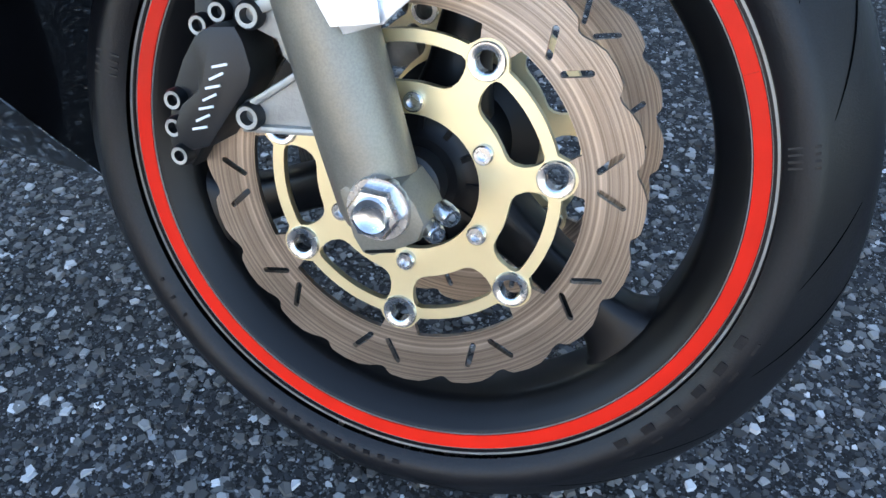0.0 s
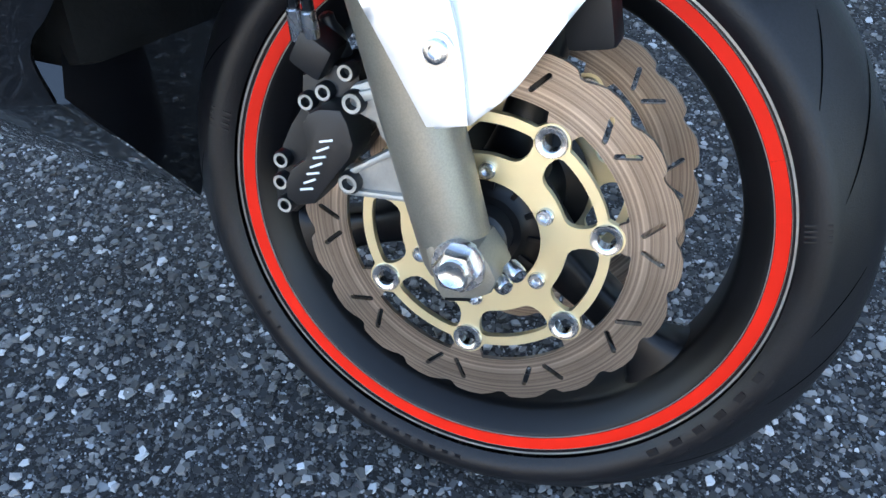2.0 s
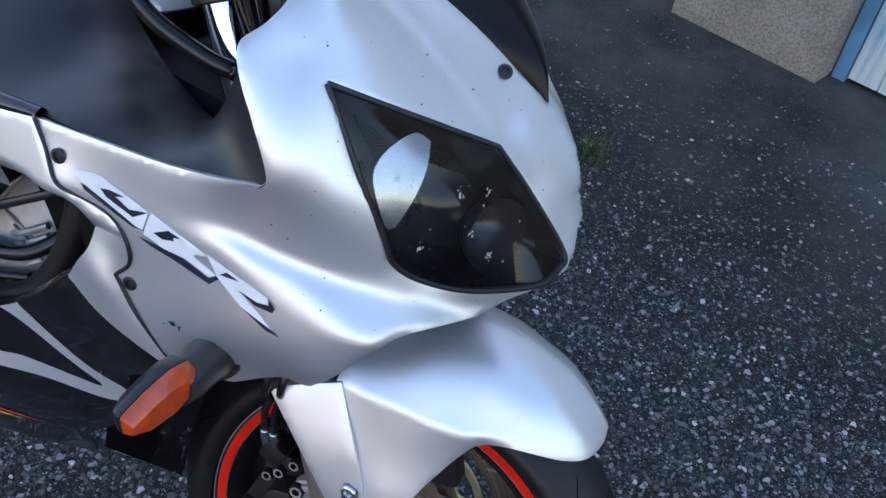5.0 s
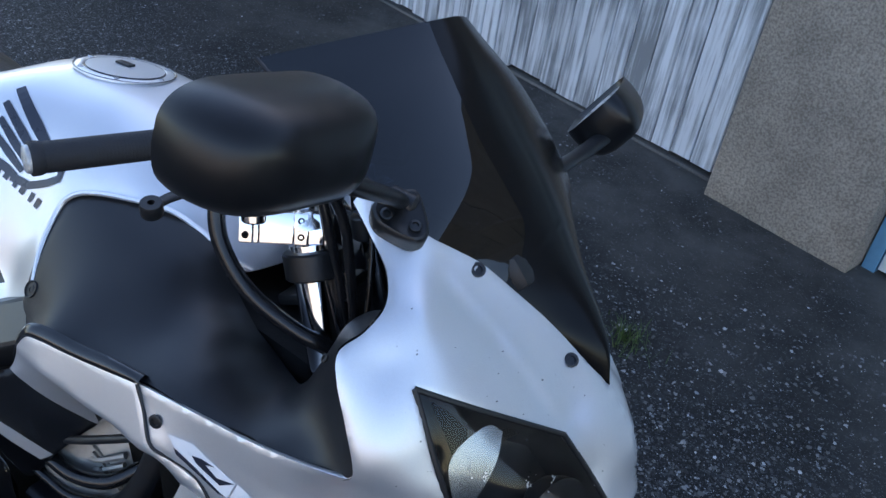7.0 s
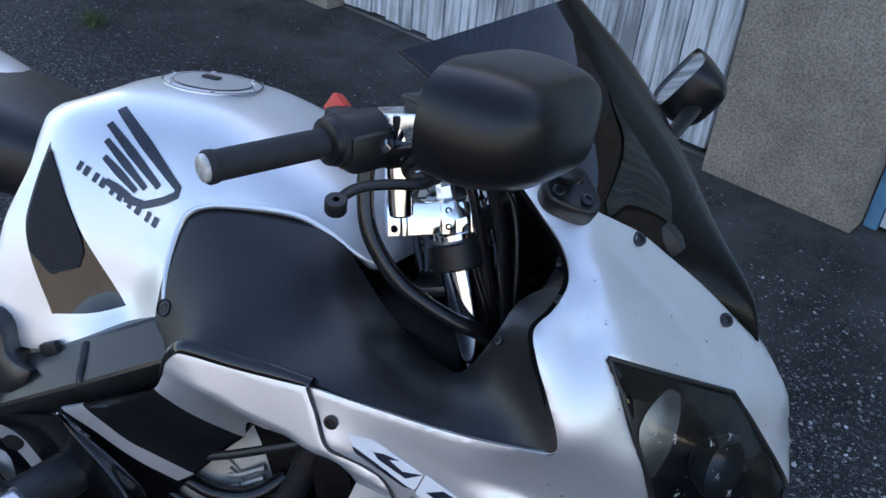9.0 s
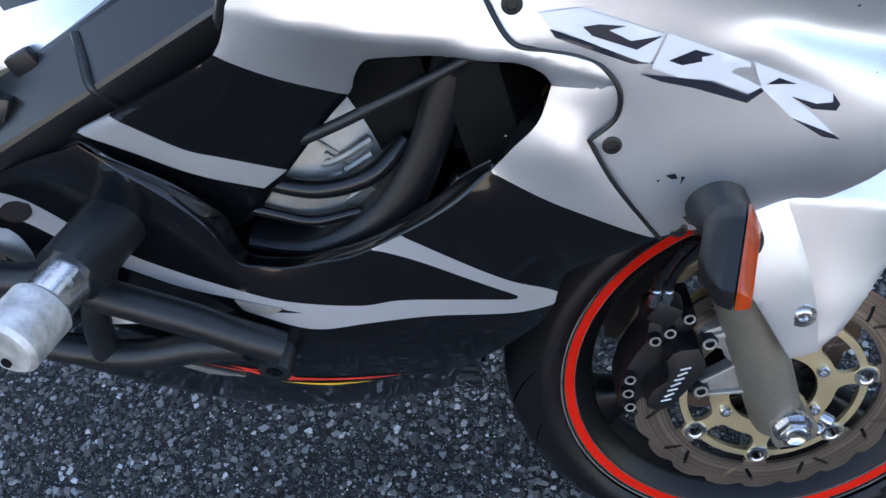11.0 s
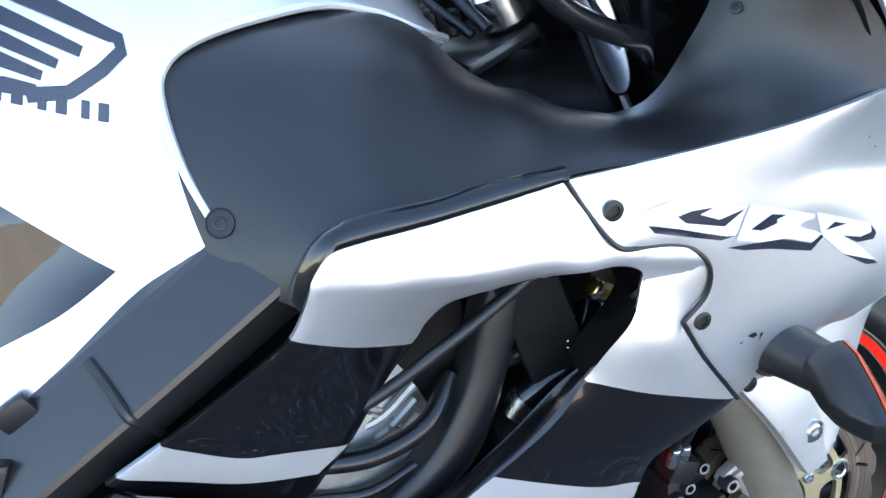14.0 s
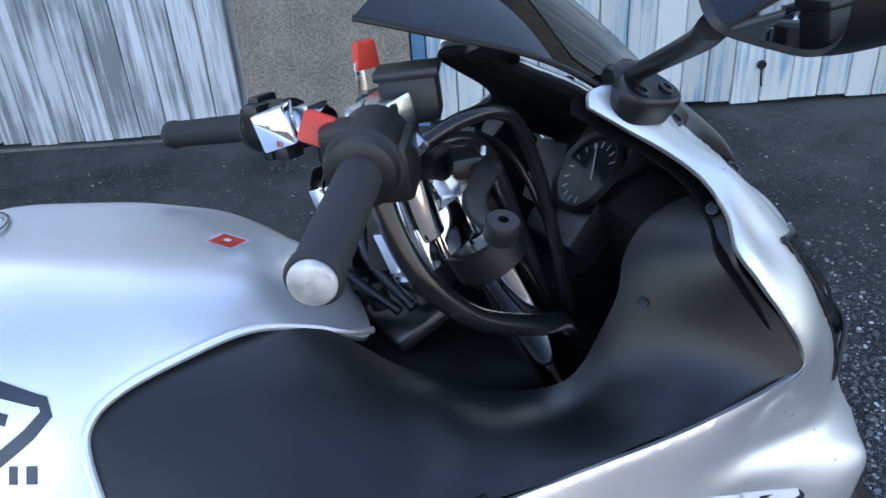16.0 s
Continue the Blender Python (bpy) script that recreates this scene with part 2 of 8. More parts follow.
    L.new(bp.outputs["Normal"], b.inputs["Normal"])
    return m


ASPHALT = asphalt()


def stone_mat():
    m = bpy.data.materials.new("aggregate_stone")
    m.use_nodes = True
    N, L = m.node_tree.nodes, m.node_tree.links
    b = N["Principled BSDF"]
    b.inputs["Roughness"].default_value = 0.7
    g = N.new("ShaderNodeNewGeometry")
    cr = N.new("ShaderNodeValToRGB")
    e = cr.color_ramp.elements
    e[0].position, e[0].color = 0.0, (0.024, 0.023, 0.023, 1)
    e[1].position, e[1].color = 1.0, (0.62, 0.62, 0.63, 1)
    for p, c in ((0.3, (0.05, 0.048, 0.047, 1)), (0.55, (0.10, 0.096, 0.091, 1)), (0.78, (0.18, 0.178, 0.175, 1)), (0.93, (0.34, 0.335, 0.33, 1))):
        e.new(p).color = c
    L.new(g.outputs["Random Per Island"], cr.inputs["Fac"])
    L.new(cr.outputs["Color"], b.inputs["Base Color"])
    return m


STONE = stone_mat()


def plank_mat(name, paint, wood, wear):
    """Boards with worn paint: grain streaks along z, bare wood between."""
    m = bpy.data.materials.new(name)
    m.use_nodes = True
    N, L = m.node_tree.nodes, m.node_tree.links
    b = N["Principled BSDF"]
    b.inputs["Roughness"].default_value = 0.75
    tc = N.new("ShaderNodeTexCoord")
    inf = N.new("ShaderNodeObjectInfo")
    mp = N.new("ShaderNodeMapping")
    mp.inputs["Scale"].default_value = (1.0, 1.0, 0.045)
    add = N.new("ShaderNodeVectorMath")
    L.new(tc.outputs["Object"], add.inputs[0])
    sc = N.new("ShaderNodeVectorMath")
    sc.operation = "SCALE"
    sc.inputs[0].default_value = (7, 3, 11)
    L.new(inf.outputs["Random"], sc.inputs["Scale"])
    L.new(sc.outputs["Vector"], add.inputs[1])
    L.new(add.outputs["Vector"], mp.inputs["Vector"])
    n = N.new("ShaderNodeTexNoise")
    n.inputs["Scale"].default_value, n.inputs["Detail"].default_value = 55, 9
    n.inputs["Roughness"].default_value = 0.65
    L.new(mp.outputs["Vector"], n.inputs["Vector"])
    n2 = N.new("ShaderNodeTexNoise")
    n2.inputs["Scale"].default_value, n2.inputs["Detail"].default_value = 3.0, 4
    L.new(add.outputs["Vector"], n2.inputs["Vector"])
    sm = N.new("ShaderNodeMath")
    sm.operation = "ADD"
    h = N.new("ShaderNodeMath")
    h.operation = "MULTIPLY"
    h.inputs[1].default_value = 0.6
    L.new(n2.outputs["Fac"], h.inputs[0])
    L.new(n.outputs["Fac"], sm.inputs[0])
    L.new(h.outputs["Value"], sm.inputs[1])
    mr = N.new("ShaderNodeMapRange")
    mr.inputs["From Min"].default_value, mr.inputs["From Max"].default_value = wear - 0.1, wear + 0.1
    L.new(sm.outputs["Value"], mr.inputs["Value"])
    tone = N.new("ShaderNodeMapRange")
    tone.inputs["To Min"].default_value, tone.inputs["To Max"].default_value = 0.8, 1.1
    L.new(inf.outputs["Random"], tone.inputs["Value"])
    mx = N.new("ShaderNodeMix")
    mx.data_type = "RGBA"
    mx.inputs["A"].default_value, mx.inputs["B"].default_value = (*wood, 1), (*paint, 1)
    L.new(mr.outputs["Result"], mx.inputs["Factor"])
    s2 = N.new("ShaderNodeVectorMath")
    s2.operation = "SCALE"
    L.new(mx.outputs["Result"], s2.inputs[0])
    L.new(tone.outputs["Result"], s2.inputs["Scale"])
    L.new(s2.outputs["Vector"], b.inputs["Base Color"])
    bp = N.new("ShaderNodeBump")
    bp.inputs["Strength"].default_value, bp.inputs["Distance"].default_value = 0.5, 0.003
    L.new(sm.outputs["Value"], bp.inputs["Height"])
    L.new(bp.outputs["Normal"], b.inputs["Normal"])
    return m


PLANK_WHITE = plank_mat("worn_white_boards", (0.66, 0.69, 0.72), (0.24, 0.255, 0.27), 0.78)
PLANK_BLUE = plank_mat("worn_blue_white_boards", (0.60, 0.64, 0.62), (0.22, 0.38, 0.50), 0.72)
ROUGHCAST = mat("roughcast_render", (0.27, 0.235, 0.195), 0.9, 0, 0.2, 5, bump=1.0, bump_scale=75, fine=0.3, fine_scale=130)
CONCRETE = mat("old_concrete", (0.11, 0.108, 0.104), 0.85, 0, 0.3, 4, bump=0.6, bump_scale=120, fine=0.25, fine_scale=200)
GRASS = mat("grass_blades", (0.06, 0.10, 0.025), 0.6, 0, 0.4, 30)
PLASTER = mat("sunlit_house_plaster", (0.52, 0.46, 0.385), 0.9, 0, 0.15, 2, bump=0.4, bump_scale=60, fine=0.1, fine_scale=40)


# ---- building helpers ----


def finish(bm, sharp=38):
    bmesh.ops.recalc_face_normals(bm, faces=bm.faces)
    for f in bm.faces:
        f.smooth = True
    for e in bm.edges:
        if len(e.link_faces) == 2 and e.calc_face_angle(0) > radians(sharp):
            e.smooth = False


def part(name, bm, material, parent=None, label="", sharp=38, fix=True):
    """Links a bmesh as one mesh object under its parent."""
    if fix:
        finish(bm, sharp)
    me = bpy.data.meshes.new(name)
    bm.to_mesh(me)
    bm.free()
    for m in material if isinstance(material, (list, tuple)) else (material,):
        me.materials.append(m)
    ob = new(name, me)
    ob.parent = parent
    if label:
        ob["label"] = label
    return ob


def thing(name, label, category, group="", m=None):
    ob = new(name)
    ob.empty_display_size = 0.05
    if m is not None:
        ob.matrix_world = m
    return tagged(ob, label, category, group)


def V(*a):
    return Vector(a)


def frame_of(d):
    """A rotation that takes z to d."""
    return Vector(d).to_track_quat("Z", "Y").to_matrix().to_4x4()


def cyl(bm, p0, p1, r0, r1=None, seg=24, bevel=0.0, caps=True):
    p0, p1 = Vector(p0), Vector(p1)
    r1 = r0 if r1 is None else r1
    h = (p1 - p0).length
    prof = [(r0, 0), (r1, h)]
    if bevel:
        prof = [(r0 - bevel, 0), (r0, bevel), (r1, h - bevel), (r1 - bevel, h)]
    lathe(bm, prof, Matrix.Translation(p0) @ frame_of(p1 - p0), seg, caps)
    return bm


def lathe(bm, prof, m, seg=32, caps=True, closed=False):
    """Revolves a profile of (radius, height) about the z axis of m."""
    rings = []
    for r, h in prof:
        rings.append([bm.verts.new(m @ V(r * math.cos(2 * math.pi * i / seg), r * math.sin(2 * math.pi * i / seg), h)) for i in range(seg)])
    pairs = list(zip(rings, rings[1:])) + ([(rings[-1], rings[0])] if closed else [])
    for a, b in pairs:
        for i in range(seg):
            j = (i + 1) % seg
            bm.faces.new((a[i], a[j], b[j], b[i]))
    if caps and not closed:
        bm.faces.new(rings[0][::-1])
        bm.faces.new(rings[-1])
    return bm


def box(bm, centre, size, rot=None, bevel=0.0):
    m = Matrix.Translation(centre) @ (rot if rot else Matrix.Identity(4)) @ Matrix.Diagonal((*size, 1))
    made = bmesh.ops.create_cube(bm, size=1, matrix=m)["verts"]
    if bevel:
        es = {e for v in made for e in v.link_edges}
        bmesh.ops.bevel(bm, geom=list(es), offset=bevel, segments=2, profile=0.6, affect="EDGES")
    return bm


def smooth_line(pts, n=8, closed=False):
    """A Catmull-Rom line through the points; a point with a fourth value is a corner."""
    out, N = [], len(pts)
    P = [Vector(p[:3]) for p in pts]
    cor = [len(p) > 3 for p in pts]
    for i in range(N if closed else N - 1):
        j = (i + 1) % N
        b, c = P[i], P[j]
        a = b - (c - b) if cor[i] or (not closed and i == 0) else P[i - 1]
        d = c + (c - b) if cor[j] or (not closed and j == N - 1) else P[(j + 1) % N]
        for k in range(n):
            t = k / n
            out.append(0.5 * ((2 * b) + (c - a) * t + (2 * a - 5 * b + 4 * c - d) * t * t + (3 * b - a - 3 * c + d) * t ** 3))
    if not closed:
        out.append(P[-1])
    return out


def tube(bm, pts, r, seg=12, n=8, r_end=None, flat=1.0):
    """A round bar along a smooth line."""
    line = smooth_line(pts, n)
    q = None
    rings = []
    for i, p in enumerate(line):
        d = (line[min(i + 1, len(line) - 1)] - line[max(i - 1, 0)]).normalized()
        if q is None:
            q = d.to_track_quat("Z", "Y")
        else:
            q = (last.rotation_difference(d)) @ q
        last = d
        rad = r if r_end is None else r + (r_end - r) * i / (len(line) - 1)
        rings.append([bm.verts.new(p + q @ V(rad * math.cos(2 * math.pi * k / seg), rad * flat * math.sin(2 * math.pi * k / seg), 0)) for k in range(seg)])
    for a, b in zip(rings, rings[1:]):
        for k in range(seg):
            bm.faces.new((a[k], a[(k + 1) % seg], b[(k + 1) % seg], b[k]))
    bm.faces.new(rings[0][::-1])
    bm.faces.new(rings[-1])
    return bm


def prism(bm, poly, m, depth, bevel=0.0):
    """A flat plate: the outline (x, y) in the plane of m, thickened along its z from 0 to depth."""
    top = [bm.verts.new(m @ V(x, y, depth)) for x, y in poly]
    bot = [bm.verts.new(m @ V(x, y, 0)) for x, y in poly]
    faces = [bm.faces.new(top), bm.faces.new(bot[::-1])]
    n = len(poly)
    for i in range(n):
        faces.append(bm.faces.new((bot[i], bot[(i + 1) % n], top[(i + 1) % n], top[i])))
    if bevel:
        bmesh.ops.recalc_face_normals(bm, faces=faces)
        bmesh.ops.bevel(bm, geom=list(faces[0].edges), offset=bevel, segments=2, profile=0.6, affect="EDGES")
    return bm


def socket_bolt(bm, p, d, r, h=0.004, hexed=False):
    """A round head with a socket, standing at p and facing d."""
    m = Matrix.Translation(p) @ frame_of(d)
    if hexed:
        lathe(bm, [(r * 1.25, 0), (r * 1.25, h * 0.25)], m, 24)
        lathe(bm, [(r, h * 0.25), (r, h * 0.9), (r * 0.85, h), (r * 0.55, h), (r * 0.5, h * 0.6)], m, 6)
    else:
        lathe(bm, [(r, 0), (r, h * 0.8), (r * 0.85, h), (r * 0.55, h), (r * 0.5, h * 0.4)], m, 18)
    return bm


def inside(px, py, poly):
    """Which of the points lie within the outline."""
    res = np.zeros(len(px), bool)
    n = len(poly)
    for i in range(n):
        x0, y0 = poly[i]
        x1, y1 = poly[(i + 1) % n]
        if y0 == y1:
            continue
        cross = (y0 > py) != (y1 > py)
        res ^= cross & (px < (x1 - x0) * (py - y0) / (y1 - y0) + x0)
    return res


class Sheet:
    """A smooth surface over a plane: a thin plate bent through a few shaping points, seen along d."""

    def __init__(self, shape, d, ease=1e-5):
        self.d = Vector(d).normalized()
        self.a = self.d.cross(V(0, 0, 1)).normalized()
        self.b = self.d.cross(self.a).normalized()
        pts = [Vector(p[:3]) for p in shape]
        self.c = np.array([self.flat(p) for p in pts])
        w = np.array([p.dot(self.d) for p in pts])
        n = len(pts)
        A = np.c_[np.ones(n), self.c]
        K = self.kern(self.c) + ease * np.eye(n)
        M = np.block([[K, A], [A.T, np.zeros((3, 3))]])
        self.w = np.linalg.solve(M, np.r_[w, 0, 0, 0])

    def flat(self, p):
        p = Vector(p[:3])
        return (p.dot(self.a), p.dot(self.b))

    def kern(self, q):
        d = np.linalg.norm(np.asarray(q)[:, None] - self.c[None], axis=2) + 1e-9
        return d * d * np.log(d)

    def up(self, uv, lift=0.0):
        uv = np.asarray(uv, float).reshape(-1, 2)
        w = self.kern(uv) @ self.w[:-3] + self.w[-3] + uv @ self.w[-2:] + lift
        return [self.a * u + self.b * v + self.d * h for (u, v), h in zip(uv, w)]

    def on(self, p, lift=0.0):
        return self.up([self.flat(p)], lift)[0]


class Fold(Sheet):
    """Two sheets that meet in a crisp outward ridge."""

    def __init__(self, a, c, d, ease=1e-5):
        self.one, self.two = Sheet(a, d, ease), Sheet(c, d, ease)
        self.d, self.a, self.b = self.one.d, self.one.a, self.one.b

    def up(self, uv, lift=0.0):
        p, q = self.one.up(uv, lift), self.two.up(uv, lift)
        return [u if u.dot(self.d) < v.dot(self.d) else v for u, v in zip(p, q)]


def mid(x, z, off=0.0):
    """A point of the bike's middle plane, which stands a little askew to the steered front end."""
    return (x, 0.008 + off - 0.03 * (x + 0.33) - 0.03 * (z - 0.9), z)


MID_N = V(0.03, 1.0, 0.03).normalized()


def away(p, off=0.0):
    return (Vector(p) - Vector(mid(-0.33, 0.9, off))).dot(MID_N)


def panel(bm, sheet, outline, thick=0.003, cell=0.012, holes=(), paint=(), mirror=False, lift=0.0, n=6, roll=0.0, off=0.0):
    """A shell on a sheet within an outline, with holes, painted fields (each a material index) and a turned edge."""
    from mathutils.geometry import delaunay_2d_cdt

    def line(o):
        return [sheet.flat(p) for p in smooth_line(o, n, True)]
    loops = [line(outline)] + [line(h) for h in holes] + [line(p) for p, _ in paint]
    co, edges = [], []
    for lp in loops:
        s = len(co)
        co += lp
        edges += [(s + i, s + (i + 1) % len(lp)) for i in range(len(lp))]
    border = np.array(co)
    lo, hi = np.array(loops[0]).min(0), np.array(loops[0]).max(0)
    gx, gy = np.meshgrid(np.arange(lo[0], hi[0], cell), np.arange(lo[1], hi[1], cell * 0.87))
    gx[1::2] += cell / 2
    g = np.c_[gx.ravel(), gy.ravel()]
    ok = inside(g[:, 0], g[:, 1], loops[0])
    for k in range(len(holes)):
        ok &= ~inside(g[:, 0], g[:, 1], loops[1 + k])
    g = g[ok]
    if len(g):
        near = np.array([np.min(np.sum((border - q) ** 2, 1)) for q in g])
        g = g[near > (cell * 0.45) ** 2]
    co += [tuple(q) for q in g]
    vs, _, fs, *_ = delaunay_2d_cdt([Vector(c) for c in co], edges, [], 0, 1e-6)
    uv = np.array([(v.x, v.y) for v in vs])
    tri = [f for f in fs if len(f) == 3]
    cen = np.array([uv[list(f)].mean(0) for f in tri])
    keep = inside(cen[:, 0], cen[:, 1], loops[0])
    for k in range(len(holes)):
        keep &= ~inside(cen[:, 0], cen[:, 1], loops[1 + k])
    idx = np.zeros(len(tri), int)
    for k, (_, mi) in enumerate(paint):
        idx[inside(cen[:, 0], cen[:, 1], loops[1 + len(holes) + k])] = mi
    p3 = sheet.up(uv, lift)
    made = {}

    def vert(i, flip):
        far = away(p3[i], off)
        key = (i, flip and far < -0.006)
        if key not in made:
            q = p3[i].copy()
            if mirror and far >= -0.006:
                q -= MID_N * far
            elif flip:
                q -= MID_N * (2 * far)
            made[key] = bm.verts.new(q)
        return made[key]
    front = []
    for f, k, mi in zip(tri, keep, idx):
        if not k:
            continue
        for flip in ((False, True) if mirror else (False,)):
            t = [vert(i, flip) for i in f]
            if len(set(t)) < 3 or bm.faces.get(t):
                continue
            fc = bm.faces.new(t[::-1] if flip else t)
            fc.material_index = int(mi)
            fc.normal_update()
            want = sheet.d - MID_N * (2 * sheet.d.dot(MID_N)) if flip else sheet.d
            if fc.normal.dot(want) < 0:
                fc.normal_flip()
            front.append(fc)
    vset = {v for f in front for v in f.verts}
    nor = {v: V(0, 0, 0) for v in vset}
    for f in front:
        f.normal_update()
        for v in f.verts:
            nor[v] += f.normal * f.calc_area()
    rim = [e for e in {e for f in front for e in f.edges} if sum(1 for f in e.link_faces) == 1]
    if roll:
        for v in {v for e in rim for v in e.verts}:
            v.co -= nor[v].normalized() * roll
    if thick:
        back = {v: bm.verts.new(v.co - nor[v].normalized() * thick) for v in vset}
        for f in front:
            b = bm.faces.new([back[v] for v in reversed(f.verts)])
            b.material_index = f.material_index
        for e in rim:
            f = e.link_faces[0]
            vs_ = list(f.verts)
            i = vs_.index(e.verts[0])
            a, c = (e.verts[0], e.verts[1]) if vs_[(i + 1) % 3] == e.verts[1] else (e.verts[1], e.verts[0])
            q = bm.faces.new((c, a, back[a], back[c]))
            q.material_index = f.material_index
            e.smooth = False
    for f in bm.faces:
        f.smooth = True
    for e in bm.edges:
        if len(e.link_faces) == 2 and e.calc_face_angle(0) > radians(50):
            e.smooth = False
    return bm


def cut_plate(bm, outline, holes, m, depth, cell=0.02):
    """A flat plate with holes: outline and holes as lists of (x, y), in the plane of m."""
    from mathutils.geometry import delaunay_2d_cdt
    co, edges = [], []
    for lp in [outline, *holes]:
        s = len(co)
        co += [Vector(c) for c in lp]
        edges += [(s + i, s + (i + 1) % len(lp)) for i in range(len(lp))]
    vs, _, fs, *_ = delaunay_2d_cdt(co, edges, [], 0, 1e-7)
    uv = np.array([(v.x, v.y) for v in vs])
    tri = [list(f) for f in fs if len(f) == 3]
    cen = np.array([uv[f].mean(0) for f in tri])
    keep = inside(cen[:, 0], cen[:, 1], outline)
    for h in holes:
        keep &= ~inside(cen[:, 0], cen[:, 1], h)
    top = [bm.verts.new(m @ V(u, v, depth)) for u, v in uv]
    bot = [bm.verts.new(m @ V(u, v, 0)) for u, v in uv]
    count = {}
    for f, k in zip(tri, keep):
        if not k:
            continue
        bm.faces.new([top[i] for i in f])
        bm.faces.new([bot[i] for i in reversed(f)])
        for i in range(3):
            a, b = f[i], f[(i + 1) % 3]
            count.setdefault((min(a, b), max(a, b)), []).append((a, b))
    for es in count.values():
        if len(es) == 1:
            a, b = es[0]
            bm.faces.new((top[b], top[a], bot[a], bot[b]))
    for v in [v for v in top + bot if not v.link_faces]:
        bm.verts.remove(v)
    return bm


def move(bm, m):
    bmesh.ops.transform(bm, matrix=m, verts=bm.verts)
    return bm


def B():
    return bmesh.new()


# ---- the setting ----
bm = B()
bmesh.ops.create_grid(bm, x_segments=2, y_segments=2, size=400)
ground = tagged(part("ground", bm, ASPHALT), "old coarse asphalt yard with pale aggregate", "ground", kind="structure")

WALL = Matrix.Translation((-0.065, 2.395, 0)) @ pose(0, 0, 0, 0, 0, -22.0)  # x along the garage front, y into it
DOOR_Y = 0.112


def slab(name, x0, x1, y0, y1, z0, z1, material, parent=None, bevel=0.0, label=""):
    bm_ = B()
    box(bm_, ((x0 + x1) / 2, (y0 + y1) / 2, (z0 + z1) / 2), (x1 - x0, y1 - y0, z1 - z0), bevel=bevel)
    move(bm_, WALL)
    return part(name, bm_, material, parent, label)


tagged(slab("wall_pillar", 0.0, 0.55, 0.0, 0.40, 0, 2.29, ROUGHCAST, bevel=0.008), "beige roughcast pillar between two garage doors", "wall", kind="structure")
# the 3.2 m height and outer ends are unseen, added to shade the yard
tagged(slab("wall_pillar_far", -5.5, -2.06, 0.0, 0.40, 0, 3.2, ROUGHCAST, bevel=0.008), "beige roughcast end pillar of the garage", "wall", kind="structure")
tagged(slab("wall_pillar_end", 3.25, 6.0, 0.0, 0.40, 0, 3.2, ROUGHCAST, bevel=0.008), "beige roughcast end pillar of the garage", "wall", kind="structure")
tagged(slab("wall_lintel", -2.06, 3.25, 0.02, 0.40, 2.3, 3.2, ROUGHCAST), "beige roughcast lintel over the garage doors", "wall", kind="structure")
tagged(slab("trim_threshold", -2.055, -0.003, DOOR_Y - 0.012, 0.20, -0.05, 0.012, CONCRETE, bevel=0.008), "worn grey concrete threshold of the garage door", "threshold", kind="structure")
tagged(slab("wall_back", -5.5, 6.0, 0.41, 0.55, 0, 3.2, CONCRETE), "plain concrete back of the garage front", "wall", kind="structure")


bm = B()
box(bm, (0, -10.5, 1.45), (24, 0.4, 2.9))
tagged(part("wall_house", bm, PLASTER), "plain beige plastered house wall facing the garage", "wall", kind="structure")


def plank_mesh(w, h):
    bm_ = B()
    box(bm_, (0, 0, h / 2), (w, 0.022, h))
    es = [e for e in bm_.edges if abs((e.verts[0].co - e.verts[1].co).z) > 0.1 and e.verts[0].co.y < 0]
    bmesh.ops.bevel(bm_, geom=es, offset=0.004, segments=1, affect="EDGES")
    me = bpy.data.meshes.new("plank")
    bm_.to_mesh(me)
    bm_.free()
    return me


def plank_door(name, x0, x1, z0, material, label, seed):
    bm_ = B()
    box(bm_, ((x0 + x1) / 2, DOOR_Y + 0.04, 1.17), (x1 - x0, 0.03, 2.28 - z0))
    move(bm_, WALL)
    door = tagged(part(name, bm_, material), label, "garage door", kind="structure")
    rnd = random.Random(seed)
    meshes = [plank_mesh(w, 2.26 - z0) for w in (0.086, 0.092, 0.098)]
    for me in meshes:
        me.materials.append(material)
    x = x0
    while True:
        k = rnd.randrange(3)
        w = (0.086, 0.092, 0.098)[k]
        if x + w > x1:
            break
        ob = new("plank", meshes[k])
        ob.parent = door
        ob.matrix_world = WALL @ Matrix.Translation((x + w / 2, DOOR_Y + rnd.uniform(-0.003, 0.003), z0 + rnd.uniform(-0.012, 0.008)))
        x += w + rnd.uniform(0.002, 0.005)
    return door


# grass tufts in the cracks
def tuft(p, n, seed):
    rnd = random.Random(seed)
    bm_ = B()
    for _ in range(n):
        a, r, h = rnd.uniform(0, 6.28), rnd.gauss(0, 0.05), rnd.uniform(0.02, 0.07)
        c = V(p[0] + r * math.cos(a), p[1] + r * math.sin(a), 0)
        lean_ = V(rnd.gauss(0, 0.02), rnd.gauss(0, 0.02), 0)
        s = V(math.cos(a * 3), math.sin(a * 3), 0) * 0.0016
        q = [bm_.verts.new(v) for v in (c - s, c + s, c + lean_ * 0.5 + V(0, 0, h * 0.6) + s * 0.6, c + lean_ * 0.5 + V(0, 0, h * 0.6) - s * 0.6, c + lean_ * 1.4 + V(0, 0, h))]
        bm_.faces.new(q[:4])
        bm_.faces.new((q[3], q[2], q[4]))
    ob = part("grass_tuft", bm_, GRASS, fix=False)
    return tagged(ob, "small tuft of green grass growing in the asphalt", "grass", kind="stuff")


tuft((-0.07, 1.42, 0), 130, 3)
tuft((-2.72, 2.40, 0), 220, 4)


